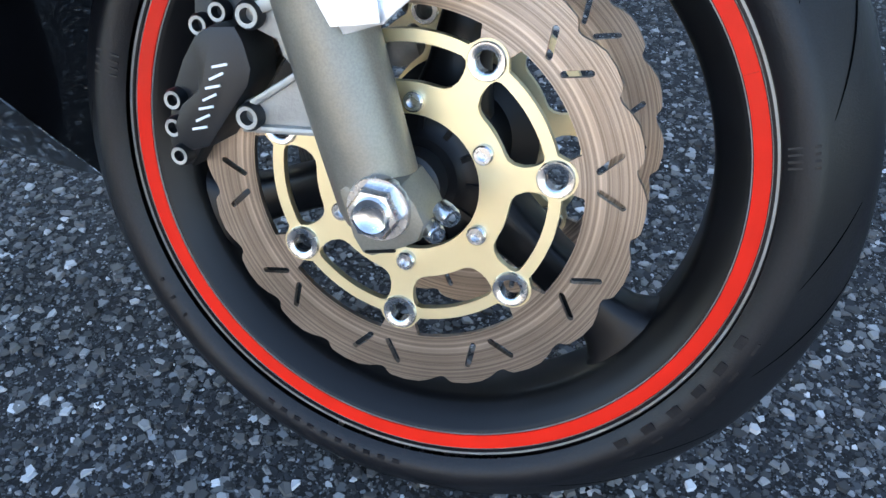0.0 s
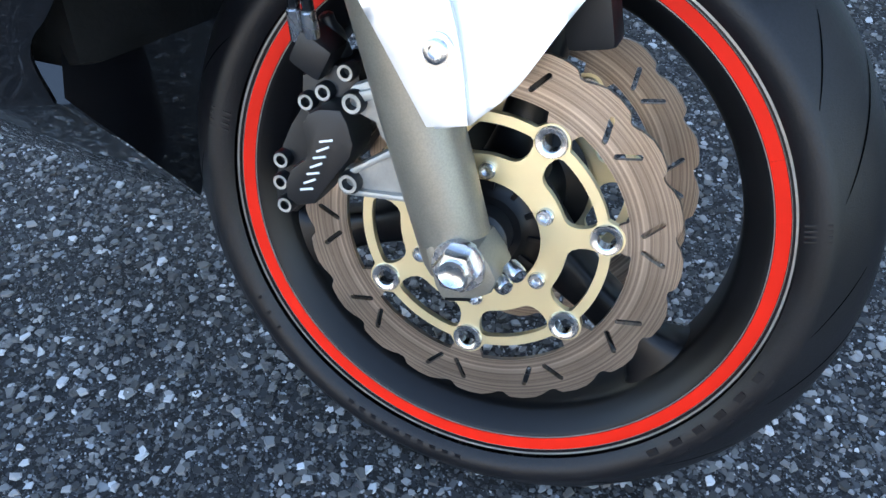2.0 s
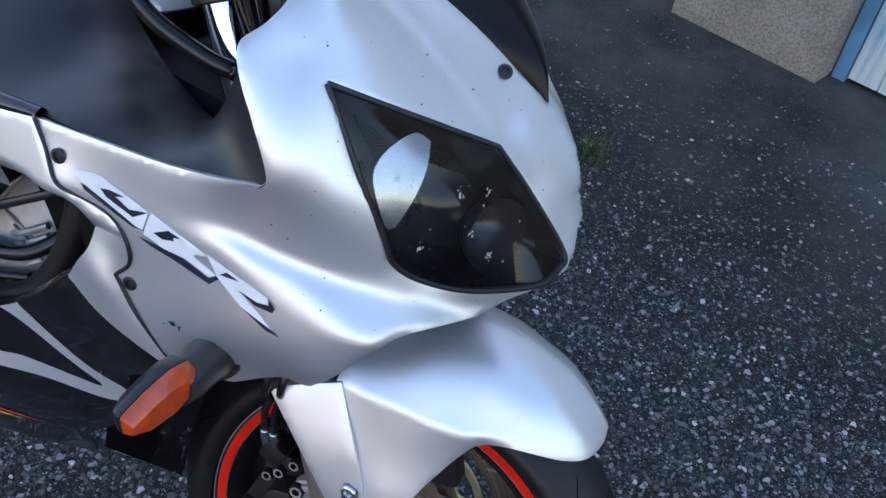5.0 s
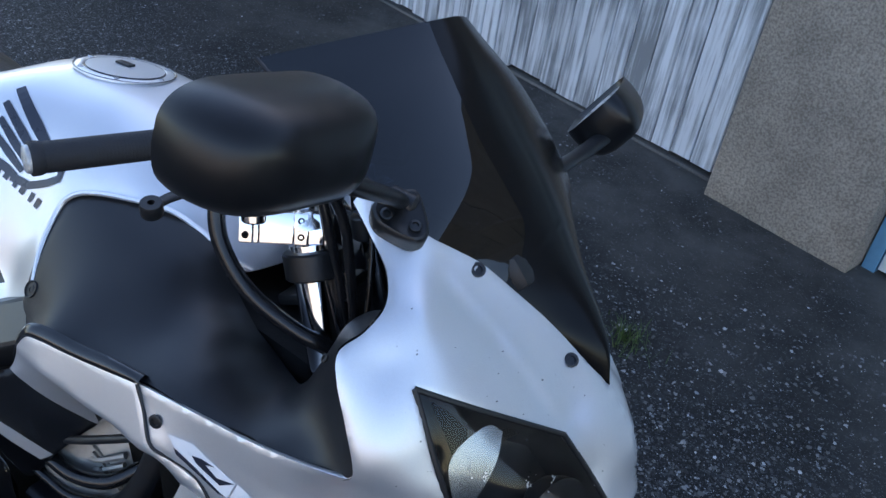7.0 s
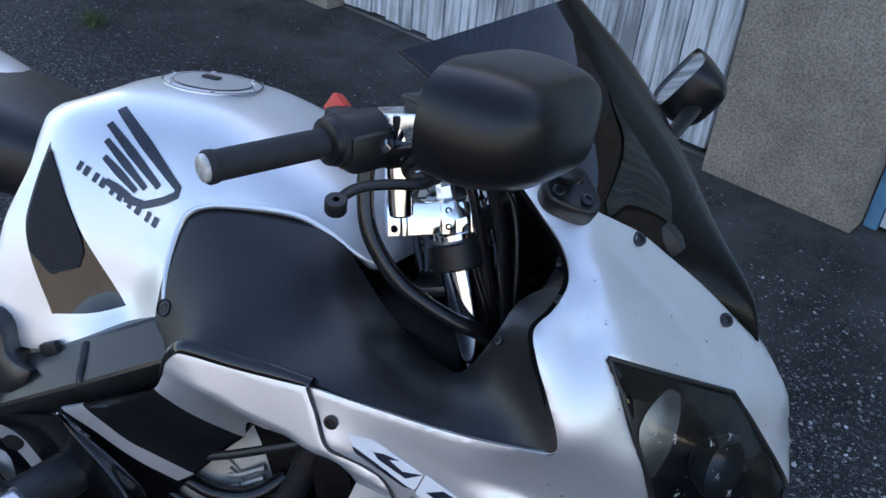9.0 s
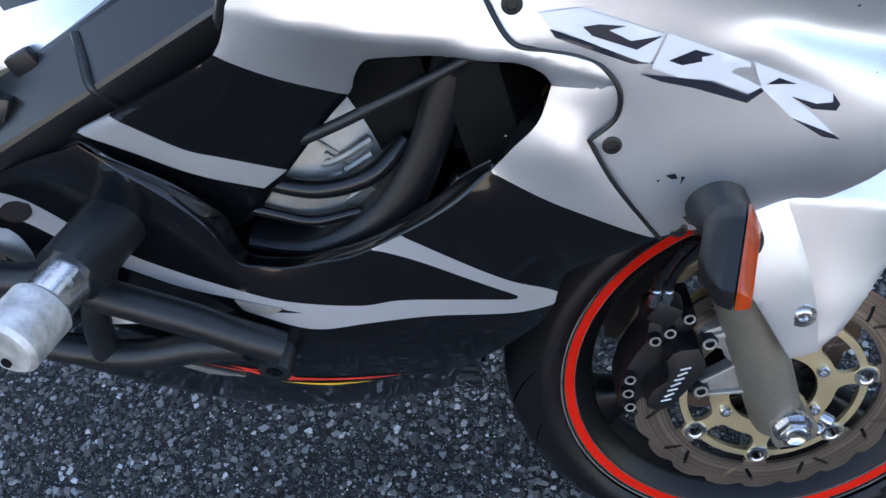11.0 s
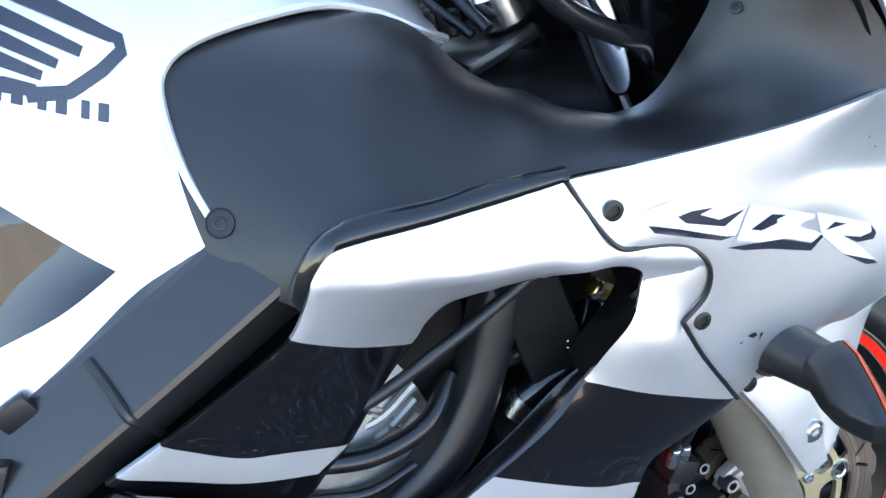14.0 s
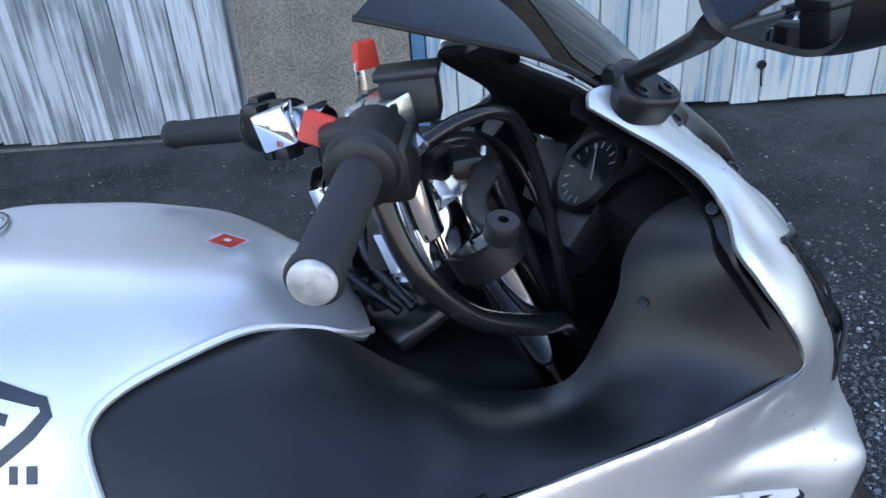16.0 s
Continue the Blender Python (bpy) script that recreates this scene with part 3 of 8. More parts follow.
# ---- the motorcycle ----
bike = thing("motorcycle", "silver and black sports motorcycle leaning on its side stand", "motorcycle", m=pose(0, 0, 0, -11.0, 0, 0))
AXIS = V(-0.407, 0, 0.9135)
HEAD = V(-0.336, 0.005, 0.881)
STEER = Matrix.Translation(HEAD) @ Matrix.Rotation(radians(4.0), 4, AXIS) @ Matrix.Translation(-HEAD)
# local x forward, y up, z to the right-hand side of the bike; the turned front end leans a little further than the bike
WHEEL = Matrix(((0.99869, -0.01459, 0.04901, -0.0018), (0.05019, 0.09685, -0.99403, 0.0057), (0.00976, 0.99519, 0.09745, 0.2818), (0, 0, 0, 1)))
# the same frame with x forward, y to the left and z up, the hub at z = 0.288
FRONT = WHEEL @ pose(0, 0, 0, -90, 0, 0) @ Matrix.Translation((0, 0, -0.288))
RAKE = V(-0.36, 0, 0.933).normalized()
SIDE_R = WHEEL
SIDE_L = WHEEL @ Matrix.Diagonal((1, 1, -1, 1))


def sub(name, parent, label=""):
    """A part that only groups its pieces."""
    ob = new(name)
    ob.parent = parent
    ob.empty_display_size = 0.03
    if label:
        ob["label"] = label
    return ob


# tyre with a smooth tread; its grooves are laid on below as dark strips
def tyre():
    prof = []
    for i in range(61):
        a = -1 + 2 * i / 60
        y = 0.0605 * math.sin(a * math.pi / 2 * 1.0)
        if abs(a) < 0.74:
            t = abs(a) / 0.74
            y = 0.0575 * math.copysign(t, a)
            r = 0.2965 - 0.040 * (1 - math.cos(t * 1.35)) / (1 - math.cos(1.35)) 
        else:
            t = (abs(a) - 0.74) / 0.26
            y = math.copysign(0.0575 + 0.004 * math.sin(t * 2.4) - 0.008 * t * t, a)
            r = 0.2565 - 0.0225 * t
        prof.append((r, y))
    seg = 240
    bm_ = B()
    rings = []
    for k in range(seg):
        th = 2 * math.pi * k / seg
        ring = []
        for r, y in prof:
            rr = r
            ring.append(bm_.verts.new(WHEEL @ V(rr * math.cos(th), rr * math.sin(th), y)))
        rings.append(ring)
    for k in range(seg):
        a, b = rings[k], rings[(k + 1) % seg]
        for i in range(60):
            bm_.faces.new((a[i], b[i], b[i + 1], a[i + 1]))
    for f in bm_.faces:
        f.smooth = True
    return bm_


wheel = sub("front_wheel", bike, "black three-spoke wheel with a red tape ring")
bm = tyre()
bmesh.ops.recalc_face_normals(bm, faces=bm.faces)
part("tyre", bm, RUBBER, wheel, "worn black rubber tyre with curved grooves", fix=False)

# shade of the grooves, drawn as raised near-black strips across the tread, thin at both ends
def tread_r(y):
    t = min(1, abs(y) / 0.0575)
    return 0.2965 - 0.040 * (1 - math.cos(t * 1.35)) / (1 - math.cos(1.35))


for side_, shift in ((1, 0.0), (-1, 0.5)):
    for k in range(9):
        for s0, s1, lag, wide in ((0.16, 0.90, 0.0, 0.0042), (0.55, 0.97, 0.45, 0.0032)):
            bm = B()
            rows_ = []
            for i in range(25):
                t = i / 24
                q = s0 + (s1 - s0) * t
                y = 0.0575 * q * side_
                th = 2 * math.pi * (k + shift + lag - (0.44 * q + 0.18 * q * q)) / 9
                w = wide * math.sin(math.pi * (0.06 + 0.88 * t)) ** 0.7 / 0.28 / 2
                rows_.append([bm.verts.new(WHEEL @ V((tread_r(y) + dr) * math.cos(th + dw), (tread_r(y) + dr) * math.sin(th + dw), y)) for dw, dr in ((-w, 0.0002), (0, 0.0004), (w, 0.0002))])
            for a, b in zip(rows_, rows_[1:]):
                for i in range(2):
                    bm.faces.new((a[i], a[i + 1], b[i + 1], b[i]))
            part("tread_groove", bm, GROOVE_SHADE, wheel)

# raised marks on the side wall: plain blocks along the circle
def wall_marks(a0, a1, r, count, h, w, name):
    for i in range(count):
        bm_ = B()
        a = radians(a0 + (a1 - a0) * (i + 0.5) / count)
        m = WHEEL @ Matrix.Rotation(a, 4, "Z") @ Matrix.Translation((r, 0, 0.0588))
        box(bm_, (0, 0, 0), (h * 0.85, w * 0.7, 0.0007), m)
        part(name, bm_, RUBBER, wheel)


wall_marks(-118, -88, 0.246, 10, 0.011, 0.0085, "side_wall_mark")
wall_marks(-48, -14, 0.246, 6, 0.017, 0.014, "side_wall_mark")
wall_marks(-150, -138, 0.246, 3, 0.012, 0.004, "side_wall_mark")
wall_marks(12, 16, 0.246, 4, 0.022, 0.0022, "side_wall_mark")
wall_marks(168, 173, 0.246, 4, 0.022, 0.0022, "side_wall_mark")

# rim: lips, inner slopes and well
bm = B()
half = [(0.2350, 0.043), (0.2350, 0.0460), (0.2340, 0.0478), (0.2300, 0.0476), (0.2290, 0.0456), (0.2165, 0.0440), (0.2130, 0.0425), (0.2045, 0.0335), (0.1985, 0.0290), (0.1955, 0.0255), (0.1940, 0.0200)]
prof = [(r, -y) for r, y in half] + half[::-1] + [(0.222, 0.038), (0.206, 0.02), (0.206, -0.02), (0.222, -0.038)]
lathe(bm, prof, WHEEL, 160, caps=False, closed=True)
part("rim", bm, RIM_BLACK, wheel, "satin black rim")
for M in (SIDE_R, SIDE_L):
    # the tape is laid in short lengths that meet in small steps
    cuts = [8, 27, 63, 128, 171, 214, 263, 311, 368]
    for a0, a1 in zip(cuts, cuts[1:]):
        bm = B()
        rows_ = []
        up = 0.0002 * (a0 % 3)
        for i in range(int((a1 - a0) / 2) + 2):
            th = radians(min(a0 + 2 * i, a1))
            rows_.append([bm.verts.new(M @ V(r * math.cos(th), r * math.sin(th), y)) for r, y in ((0.2176, 0.0438), (0.2178, 0.0451 + up), (0.2230, 0.0457 + up), (0.2282, 0.0463 + up), (0.2284, 0.0452))])
        for p, q in zip(rows_, rows_[1:]):
            for i in range(4):
                bm.faces.new((p[i], p[i + 1], q[i + 1], q[i]))
        part("rim_tape", bm, RED_TAPE, wheel, "glossy red tape round the rim")
    for r0, r1, y, lab in ((0.2164, 0.2173, 0.0449, "thin bare line beside the tape"), (0.2287, 0.2295, 0.0464, "thin bare line beside the tape"), (0.2312, 0.2334, 0.0481, "bare worn rim edge")):
        bm = B()
        lathe(bm, [(r0, y - 0.001), (r0 + 0.0003, y), (r1 - 0.0003, y), (r1, y - 0.001)], M, 160, caps=False, closed=True)
        part("rim_edge", bm, CAST, wheel, lab)

# three spokes, flared where they meet the rim
for k in range(3):
    bm = B()
    m = WHEEL @ Matrix.Rotation(radians(-36 + 120 * k), 4, "Z")
    rings = []
    for r, w, d in ((0.035, 0.030, 0.030), (0.07, 0.021, 0.026), (0.11, 0.0175, 0.023), (0.145, 0.0180, 0.021), (0.165, 0.0205, 0.0205), (0.178, 0.0250, 0.0210), (0.188, 0.0330, 0.0220), (0.195, 0.0450, 0.0235), (0.1985, 0.0600, 0.0245)):
        rings.append([bm.verts.new(m @ V(r, w * math.copysign(abs(math.cos(t)) ** 0.6, math.cos(t)), d * math.copysign(abs(math.sin(t)) ** 0.6, math.sin(t)))) for t in [2 * math.pi * i / 20 for i in range(20)]])
    for a, b in zip(rings, rings[1:]):
        for i in range(20):
            bm.faces.new((a[i], a[(i + 1) % 20], b[(i + 1) % 20], b[i]))
    bm.faces.new(rings[0])
    bm.faces.new(rings[-1])
    part("spoke", bm, RIM_BLACK, wheel)
bm = B()
lathe(bm, [(0.018, -0.062), (0.030, -0.062), (0.034, -0.058), (0.040, -0.056), (0.062, -0.054), (0.064, -0.048), (0.044, -0.040), (0.040, 0), (0.044, 0.040), (0.064, 0.048), (0.062, 0.054), (0.040, 0.056), (0.034, 0.058), (0.030, 0.062), (0.018, 0.062)], WHEEL, 48, caps=False, closed=True)
for k in range(12):
    a = math.pi / 6 * k
    for s in (1, -1):
        box(bm, (0, 0, 0), (0.016, 0.004, 0.006), WHEEL @ Matrix.Rotation(a, 4, "Z") @ Matrix.Translation((0.043, 0, 0.056 * s)))
part("hub", bm, RIM_BLACK, wheel, "black cast hub with ribs")
bm = B()
cyl(bm, WHEEL @ V(0, 0, -0.13), WHEEL @ V(0, 0, 0.13), 0.0125)
part("axle", bm, STEEL, wheel)
bm = B()
lathe(bm, [(0.0135, 0.060), (0.0235, 0.060), (0.0235, 0.080), (0.0185, 0.083), (0.0185, 0.094), (0.0135, 0.094)], SIDE_R, 36, caps=False, closed=True)
part("spacer", bm, BLACK_PLASTIC, wheel)

# brake discs: wavy slotted rotor on a gold carrier with float bobbins
RIV0, RIV_R, BOLT_R = 12.8, 0.0990, 0.0566


def circle(r, n, c=(0, 0), start=0.0):
    return [(c[0] + r * math.cos(start + 2 * math.pi * i / n), c[1] + r * math.sin(start + 2 * math.pi * i / n)) for i in range(n)]


def polar(r, a):
    return (r * math.cos(a), r * math.sin(a))


def slot(cx, cy, ang, length, w):
    ux, uy = math.cos(ang), math.sin(ang)
    pts = []
    for s in (1, -1):
        for k in range(6):
            t = -math.pi / 2 + math.pi * k / 5
            px = s * (length / 2 - w / 2) + s * math.cos(t) * w / 2
            py = s * math.sin(t) * w / 2
            pts.append((cx + px * ux - py * uy, cy + px * uy + py * ux))
    return pts


def rotor_outline():
    pts = []
    for i in range(20):
        for t, r in ((0.0, 0.1496), (0.05, 0.1499), (0.11, 0.1530), (0.17, 0.1548), (0.40, 0.1560), (0.62, 0.1556), (0.80, 0.1530), (0.94, 0.1500)):
            pts.append(polar(r, radians(-94.5 + 18 * (i + t))))
    return pts


def near_bobbin(a):
    return min(abs(((math.degrees(a) - RIV0 - 360 / 7 * k + 180) % 360) - 180) for k in range(7))


def rotor_inner():
    pts = []
    for i in range(252):
        a = 2 * math.pi * i / 252
        d = near_bobbin(a)
        # a tab reaches in to each bobbin
        t = min(1, max(0, (7.2 - d) / 1.6))
        pts.append(polar(0.1172 - 0.0095 * t * t * (3 - 2 * t), a))
    return pts


def carrier(M):
    outer = []
    for i in range(252):
        a = 2 * math.pi * i / 252
        d = near_bobbin(a)
        # a round eye about each bobbin, on a thin outer ring
        x = RIV_R * math.sin(radians(d))
        eye_r = RIV_R * math.cos(radians(d)) + math.sqrt(max(0, 0.0142 ** 2 - x * x)) if x < 0.0142 else 0
        outer.append(polar(max(0.1022, eye_r), a))
    holes = [circle(0.0478, 64)] + [circle(0.0074, 20, polar(RIV_R, radians(RIV0 + 360 / 7 * k))) for k in range(7)]
    for k in range(7):
        c = RIV0 + 360 / 7 * (k + 0.5)
        h = []
        h += [polar(0.0940, radians(c - 16.5 + 33.0 * i / 10)) for i in range(11)]
        for s_ in (1, -1):
            side_ = [(0.0925, 18.6), (0.0890, 19.6), (0.0840, 20.0), (0.0780, 19.6), (0.0725, 17.6), (0.0698, 14.8)]
            h += [polar(r, radians(c + s_ * a)) for r, a in (side_ if s_ > 0 else side_[::-1])]
            if s_ > 0:
                h += [polar(0.0688, radians(c + 11 - 22 * i / 6)) for i in range(7)]
        holes.append(h)
    bm_ = B()
    cut_plate(bm_, outer, holes, M @ Matrix.Translation((0, 0, 0.0650)), 0.0062)
    return bm_


for M, lab in ((SIDE_R, "right"), (SIDE_L, "left")):
    disc = sub("brake_disc", wheel, "wavy slotted steel brake disc on a gold carrier")
    disc.parent = bike
    slots = []
    for k in range(10):
        for side_ in (-1, 1):
            # pairs that splay outwards
            a = radians(11.3 + 36 * k + 5.15 * side_)
            cx, cy = polar(0.1338, a)
            slots.append(slot(cx, cy, a + side_ * radians(31), 0.0215, 0.0044))
    bm = B()
    cut_plate(bm, rotor_outline(), [rotor_inner(), *slots], M @ Matrix.Translation((0, 0, 0.0655)), 0.0045)
    for f in bm.faces:
        f.smooth = False
    ob = part("rotor", bm, disc_steel("brake_rotor_steel_" + lab, M @ V(0, 0, 0.0655)), disc, "steel rotor with brown heat tint", fix=False)
    bm = carrier(M)
    part("carrier", bm, GOLD, disc, "gold anodised carrier")
    for k in range(7):
        a = radians(RIV0 + 360 / 7 * k)
        x, y = polar(RIV_R, a)
        bm = B()
        lathe(bm, [(0.0072, 0.062), (0.0072, 0.0725), (0.0085, 0.0735), (0.0120, 0.0735), (0.0128, 0.0722), (0.0128, 0.0700), (0.0105, 0.062)], M @ Matrix.Translation((x, y, 0)), 24, caps=False, closed=True)
        part("bobbin", bm, STEEL, disc)
    for k in range(6):
        x, y = polar(BOLT_R, radians(31.8 + 60 * k))
        bm = B()
        socket_bolt(bm, M @ V(x, y, 0.0705), (M.to_3x3() @ V(0, 0, 1)), 0.0068, 0.006)
        part("bolt", bm, STEEL, disc)

# fork legs
for s in (-1, 1):
    leg = sub("fork_leg", bike, "bronze-grey fork slider with a polished upper tube")
    y = 0.106 * s
    base = V(-0.0075, y, 0.288)
    bm = B()
    lathe(bm, [(0.020, -0.016), (0.0255, -0.010), (0.0280, 0.0), (0.0288, 0.05), (0.0298, 0.12), (0.0300, 0.300), (0.0315, 0.305), (0.0325, 0.312), (0.0325, 0.345), (0.0290, 0.352)], FRONT @ Matrix.Translation(base) @ frame_of(RAKE), 40)
    part("slider", bm, FORK, leg, "bronze-grey slider")
    bm = B()
    cyl(bm, FRONT @ (base + RAKE * 0.33), FRONT @ (base + RAKE * 0.54), 0.0215, seg=36)
    part("stanchion", bm, CHROME, leg, "polished steel tube")
    bm = B()
    foot = [(-0.0255, 0.299), (-0.0215, 0.3035), (0.0080, 0.3110), (0.0140, 0.3105), (0.0240, 0.300), (0.0310, 0.288), (0.0275, 0.276), (0.0200, 0.2705), (-0.0015, 0.2595), (-0.0080, 0.2605), (-0.0150, 0.270)]
    prism(bm, foot, FRONT @ Matrix.Translation((0, y + (0.026 if s > 0 else 0.012), 0)) @ pose(0, 0, 0, 90, 0, 0), 0.040, bevel=0.0035)
    part("axle_clamp", bm, FORK, leg, "cast clamp foot")
    bm = B()
    box(bm, FRONT @ V(0.004, y + 0.0285 * s, 0.2650), (0.020, 0.002, 0.0016), FRONT.to_3x3().to_4x4() @ pose(0, 0, 0, 0, -14, 0))
    part("clamp_slit", bm, ENGINE_SHADE_BLACK, leg, "dark slit of the axle clamp")
    for p in ((0.0320, 0.281), (0.0405, 0.294)):
        bm = B()
        c = FRONT @ V(p[0] - 0.004, y + 0.012 * s, p[1])
        socket_bolt(bm, c, FRONT.to_3x3() @ V(0.75, 0.62 * s, -0.15), 0.0068, 0.012)
        part("pinch_bolt", bm, STEEL, leg)
bm = B()
c = FRONT @ V(0.0012, -0.1335, 0.2930)
d = FRONT.to_3x3() @ V(0, -1, 0)
m = Matrix.Translation(c) @ frame_of(d)
lathe(bm, [(0.0205, -0.004), (0.0210, 0.000), (0.0200, 0.003), (0.012, 0.003)], m, 36)
lathe(bm, [(0.0172, 0.002), (0.0172, 0.010), (0.0155, 0.013), (0.0120, 0.0135), (0.0105, 0.0120), (0.0060, 0.0105)], m, 6)
lathe(bm, [(0.0120, 0.011), (0.0120, 0.0142), (0.0108, 0.0152), (0.0092, 0.0142), (0.0060, 0.0118), (0.0020, 0.0115)], m, 30)
part("axle_bolt", bm, STEEL, bike, "large shiny hexagon axle bolt")

# caliper brackets, calipers
for s in (-1, 1):
    place = FRONT if s < 0 else FRONT @ Matrix.Diagonal((1, -1, 1, 1))
    cal = sub("brake_caliper", bike, "black four-piston caliper with a pale maker's mark")
    bm = B()
    PL = pose(0, -0.100, 0, 90, 0, 0)
    out = [(-0.104, 0.395), (-0.099, 0.403), (-0.088, 0.4085), (-0.060, 0.420), (-0.040, 0.418), (-0.028, 0.340), (-0.045, 0.3255), (-0.088, 0.3185), (-0.102, 0.320), (-0.1055, 0.329), (-0.102, 0.337), (-0.094, 0.340), (-0.066, 0.361), (-0.0755, 0.370), (-0.0795, 0.379), (-0.094, 0.3835), (-0.102, 0.387)]
    prism(bm, out, PL, 0.012, bevel=0.002)
    move(bm, place)
    lug = part("bracket", bm, CAST, cal, "cast aluminium caliper lug")
    for c_, size, turn_ in (((-0.072, -0.112, 0.405), (0.052, 0.010, 0.008), 22), ((-0.066, -0.112, 0.3245), (0.070, 0.010, 0.005), 7), ((-0.078, -0.112, 0.3500), (0.044, 0.008, 0.005), 37)):
        bm = B()
        box(bm, c_, size, pose(0, 0, 0, 0, -turn_, 0), bevel=0.0022)
        move(bm, place)
        part("rib", bm, CAST, lug)
    bm = B()
    body = [(-0.136, 0.367), (-0.131, 0.377), (-0.122, 0.3825), (-0.105, 0.3850), (-0.099, 0.376), (-0.0935, 0.3600), (-0.0955, 0.3490), (-0.110, 0.326), (-0.124, 0.3035), (-0.138, 0.2985), (-0.1475, 0.3030), (-0.1495, 0.315), (-0.1450, 0.3280), (-0.1325, 0.3405), (-0.1315, 0.352)]
    prism(bm, body, pose(0, -0.082, 0, 90, 0, 0), 0.036, bevel=0.004)
    move(bm, place)
    part("outer_half", bm, BLACK_PLASTIC, cal, "black caliper half")
    bm = B()
    body2 = [(-0.152, 0.394), (-0.130, 0.406), (-0.107, 0.412), (-0.101, 0.392), (-0.115, 0.366), (-0.134, 0.330), (-0.144, 0.296), (-0.156, 0.274), (-0.172, 0.276), (-0.175, 0.296), (-0.171, 0.326), (-0.162, 0.350), (-0.152, 0.368)]
    prism(bm, body2, pose(0, -0.038, 0, 90, 0, 0), 0.050, bevel=0.005)
    move(bm, place)
    part("inner_half", bm, BLACK_PLASTIC, cal)
    bm = B()
    lathe(bm, [(0.0085, 0.0), (0.0085, 0.020), (0.0060, 0.026), (0.0060, 0.034), (0.0035, 0.036)], place @ Matrix.Translation((-0.130, -0.062, 0.406)) @ frame_of((-0.35, -0.2, 0.9)), 16)
    part("bleed_nipple", bm, BLACK_PLASTIC, cal)
    for x, z in ((-0.161, 0.284), (-0.165, 0.3036), (-0.1648, 0.3230), (-0.1440, 0.3760), (-0.1298, 0.3865), (-0.1124, 0.4052)):
        bm = B()
        socket_bolt(bm, V(x, -0.084, z), (0, -1, 0), 0.0076, 0.012)
        move(bm, place)
        bolt = part("bolt", bm, TUBE_BLACK, cal)
        bm = B()
        lathe(bm, [(0.0040, 0.012), (0.0062, 0.0122), (0.0062, 0.0118)], place @ Matrix.Translation((x, -0.084, z)) @ frame_of((0, -1, 0)), 16, caps=False, closed=True)
        part("bolt_ring", bm, CAST, bolt)
    for x, z in ((-0.0955, 0.329), (-0.0955, 0.3925)):
        bm = B()
        socket_bolt(bm, V(x, -0.106, z), (0, -1, 0), 0.0092, 0.014)
        move(bm, place)
        bolt = part("mount_bolt", bm, TUBE_BLACK, cal)
        bm = B()
        lathe(bm, [(0.0048, 0.0140), (0.0074, 0.0142), (0.0074, 0.0138)], place @ Matrix.Translation((x, -0.106, z)) @ frame_of((0, -1, 0)), 16, caps=False, closed=True)
        part("bolt_ring", bm, CAST, bolt)
    if s < 0:
        # maker's mark as plain slanted bars
        for i in range(7):
            t = i / 6
            c = V(-0.1300 + 0.0150 * t, -0.1186, 0.3160 + 0.0430 * t)
            bm = B()
            box(bm, c, (0.0110, 0.0010, 0.0016), pose(0, 0, 0, 0, -30 if i % 2 else -18, 0))
            move(bm, FRONT)
            part("maker_mark", bm, WHITE_DECAL, cal)

# brake hoses to the right caliper
for off, top in ((0.0, (-0.128, -0.142, 0.560)), (0.012, (-0.112, -0.138, 0.566))):
    bm = B()
    tube(bm, [(-0.150 + off, -0.083, 0.430), (-0.151 + off, -0.088, 0.455), (-0.147 + off, -0.100, 0.490), (-0.134 + off, -0.115, 0.530), top, (top[0] + 0.004, top[1] + 0.01, 0.61), (-0.13 + off, -0.12, 0.70)], 0.0044)
    part("brake_hose", bm, HOSE, bike, "black rubber brake hose")
    bm = B()
    cyl(bm, (-0.150 + off, -0.082, 0.424), (-0.151 + off, -0.088, 0.450), 0.0062, 0.0055, bevel=0.001)
    part("hose_end", bm, STEEL, bike, "bright crimped hose end")
bm = B()
box(bm, (-0.138, -0.075, 0.415), (0.03, 0.03, 0.03), pose(0, 0, 0, 0, 25, 0), bevel=0.006)
part("bleed_block", bm, BLACK_PLASTIC, bike)

# front mudguard, shaped over the tyre in the steered frame
crown = [(-0.100, 0, 0.620, 1), (-0.045, 0, 0.634), (0.016, 0, 0.640), (0.080, 0, 0.632), (0.140, 0, 0.608), (0.185, 0, 0.578), (0.208, 0, 0.553, 1)]
edge = [(0.207, -0.020, 0.543), (0.196, -0.044, 0.537), (0.174, -0.062, 0.538), (0.145, -0.075, 0.543), (0.115, -0.083, 0.545), (0.084, -0.089, 0.538), (0.066, -0.097, 0.517), (0.044, -0.110, 0.480), (0.020, -0.126, 0.436), (-0.005, -0.134, 0.4085, 1),
        (-0.030, -0.134, 0.402, 1), (-0.074, -0.134, 0.472), (-0.130, -0.134, 0.546, 1), (-0.126, -0.1335, 0.554, 1), (-0.100, -0.126, 0.563), (-0.074, -0.116, 0.572, 1), (-0.074, -0.100, 0.590), (-0.085, -0.06, 0.606)]
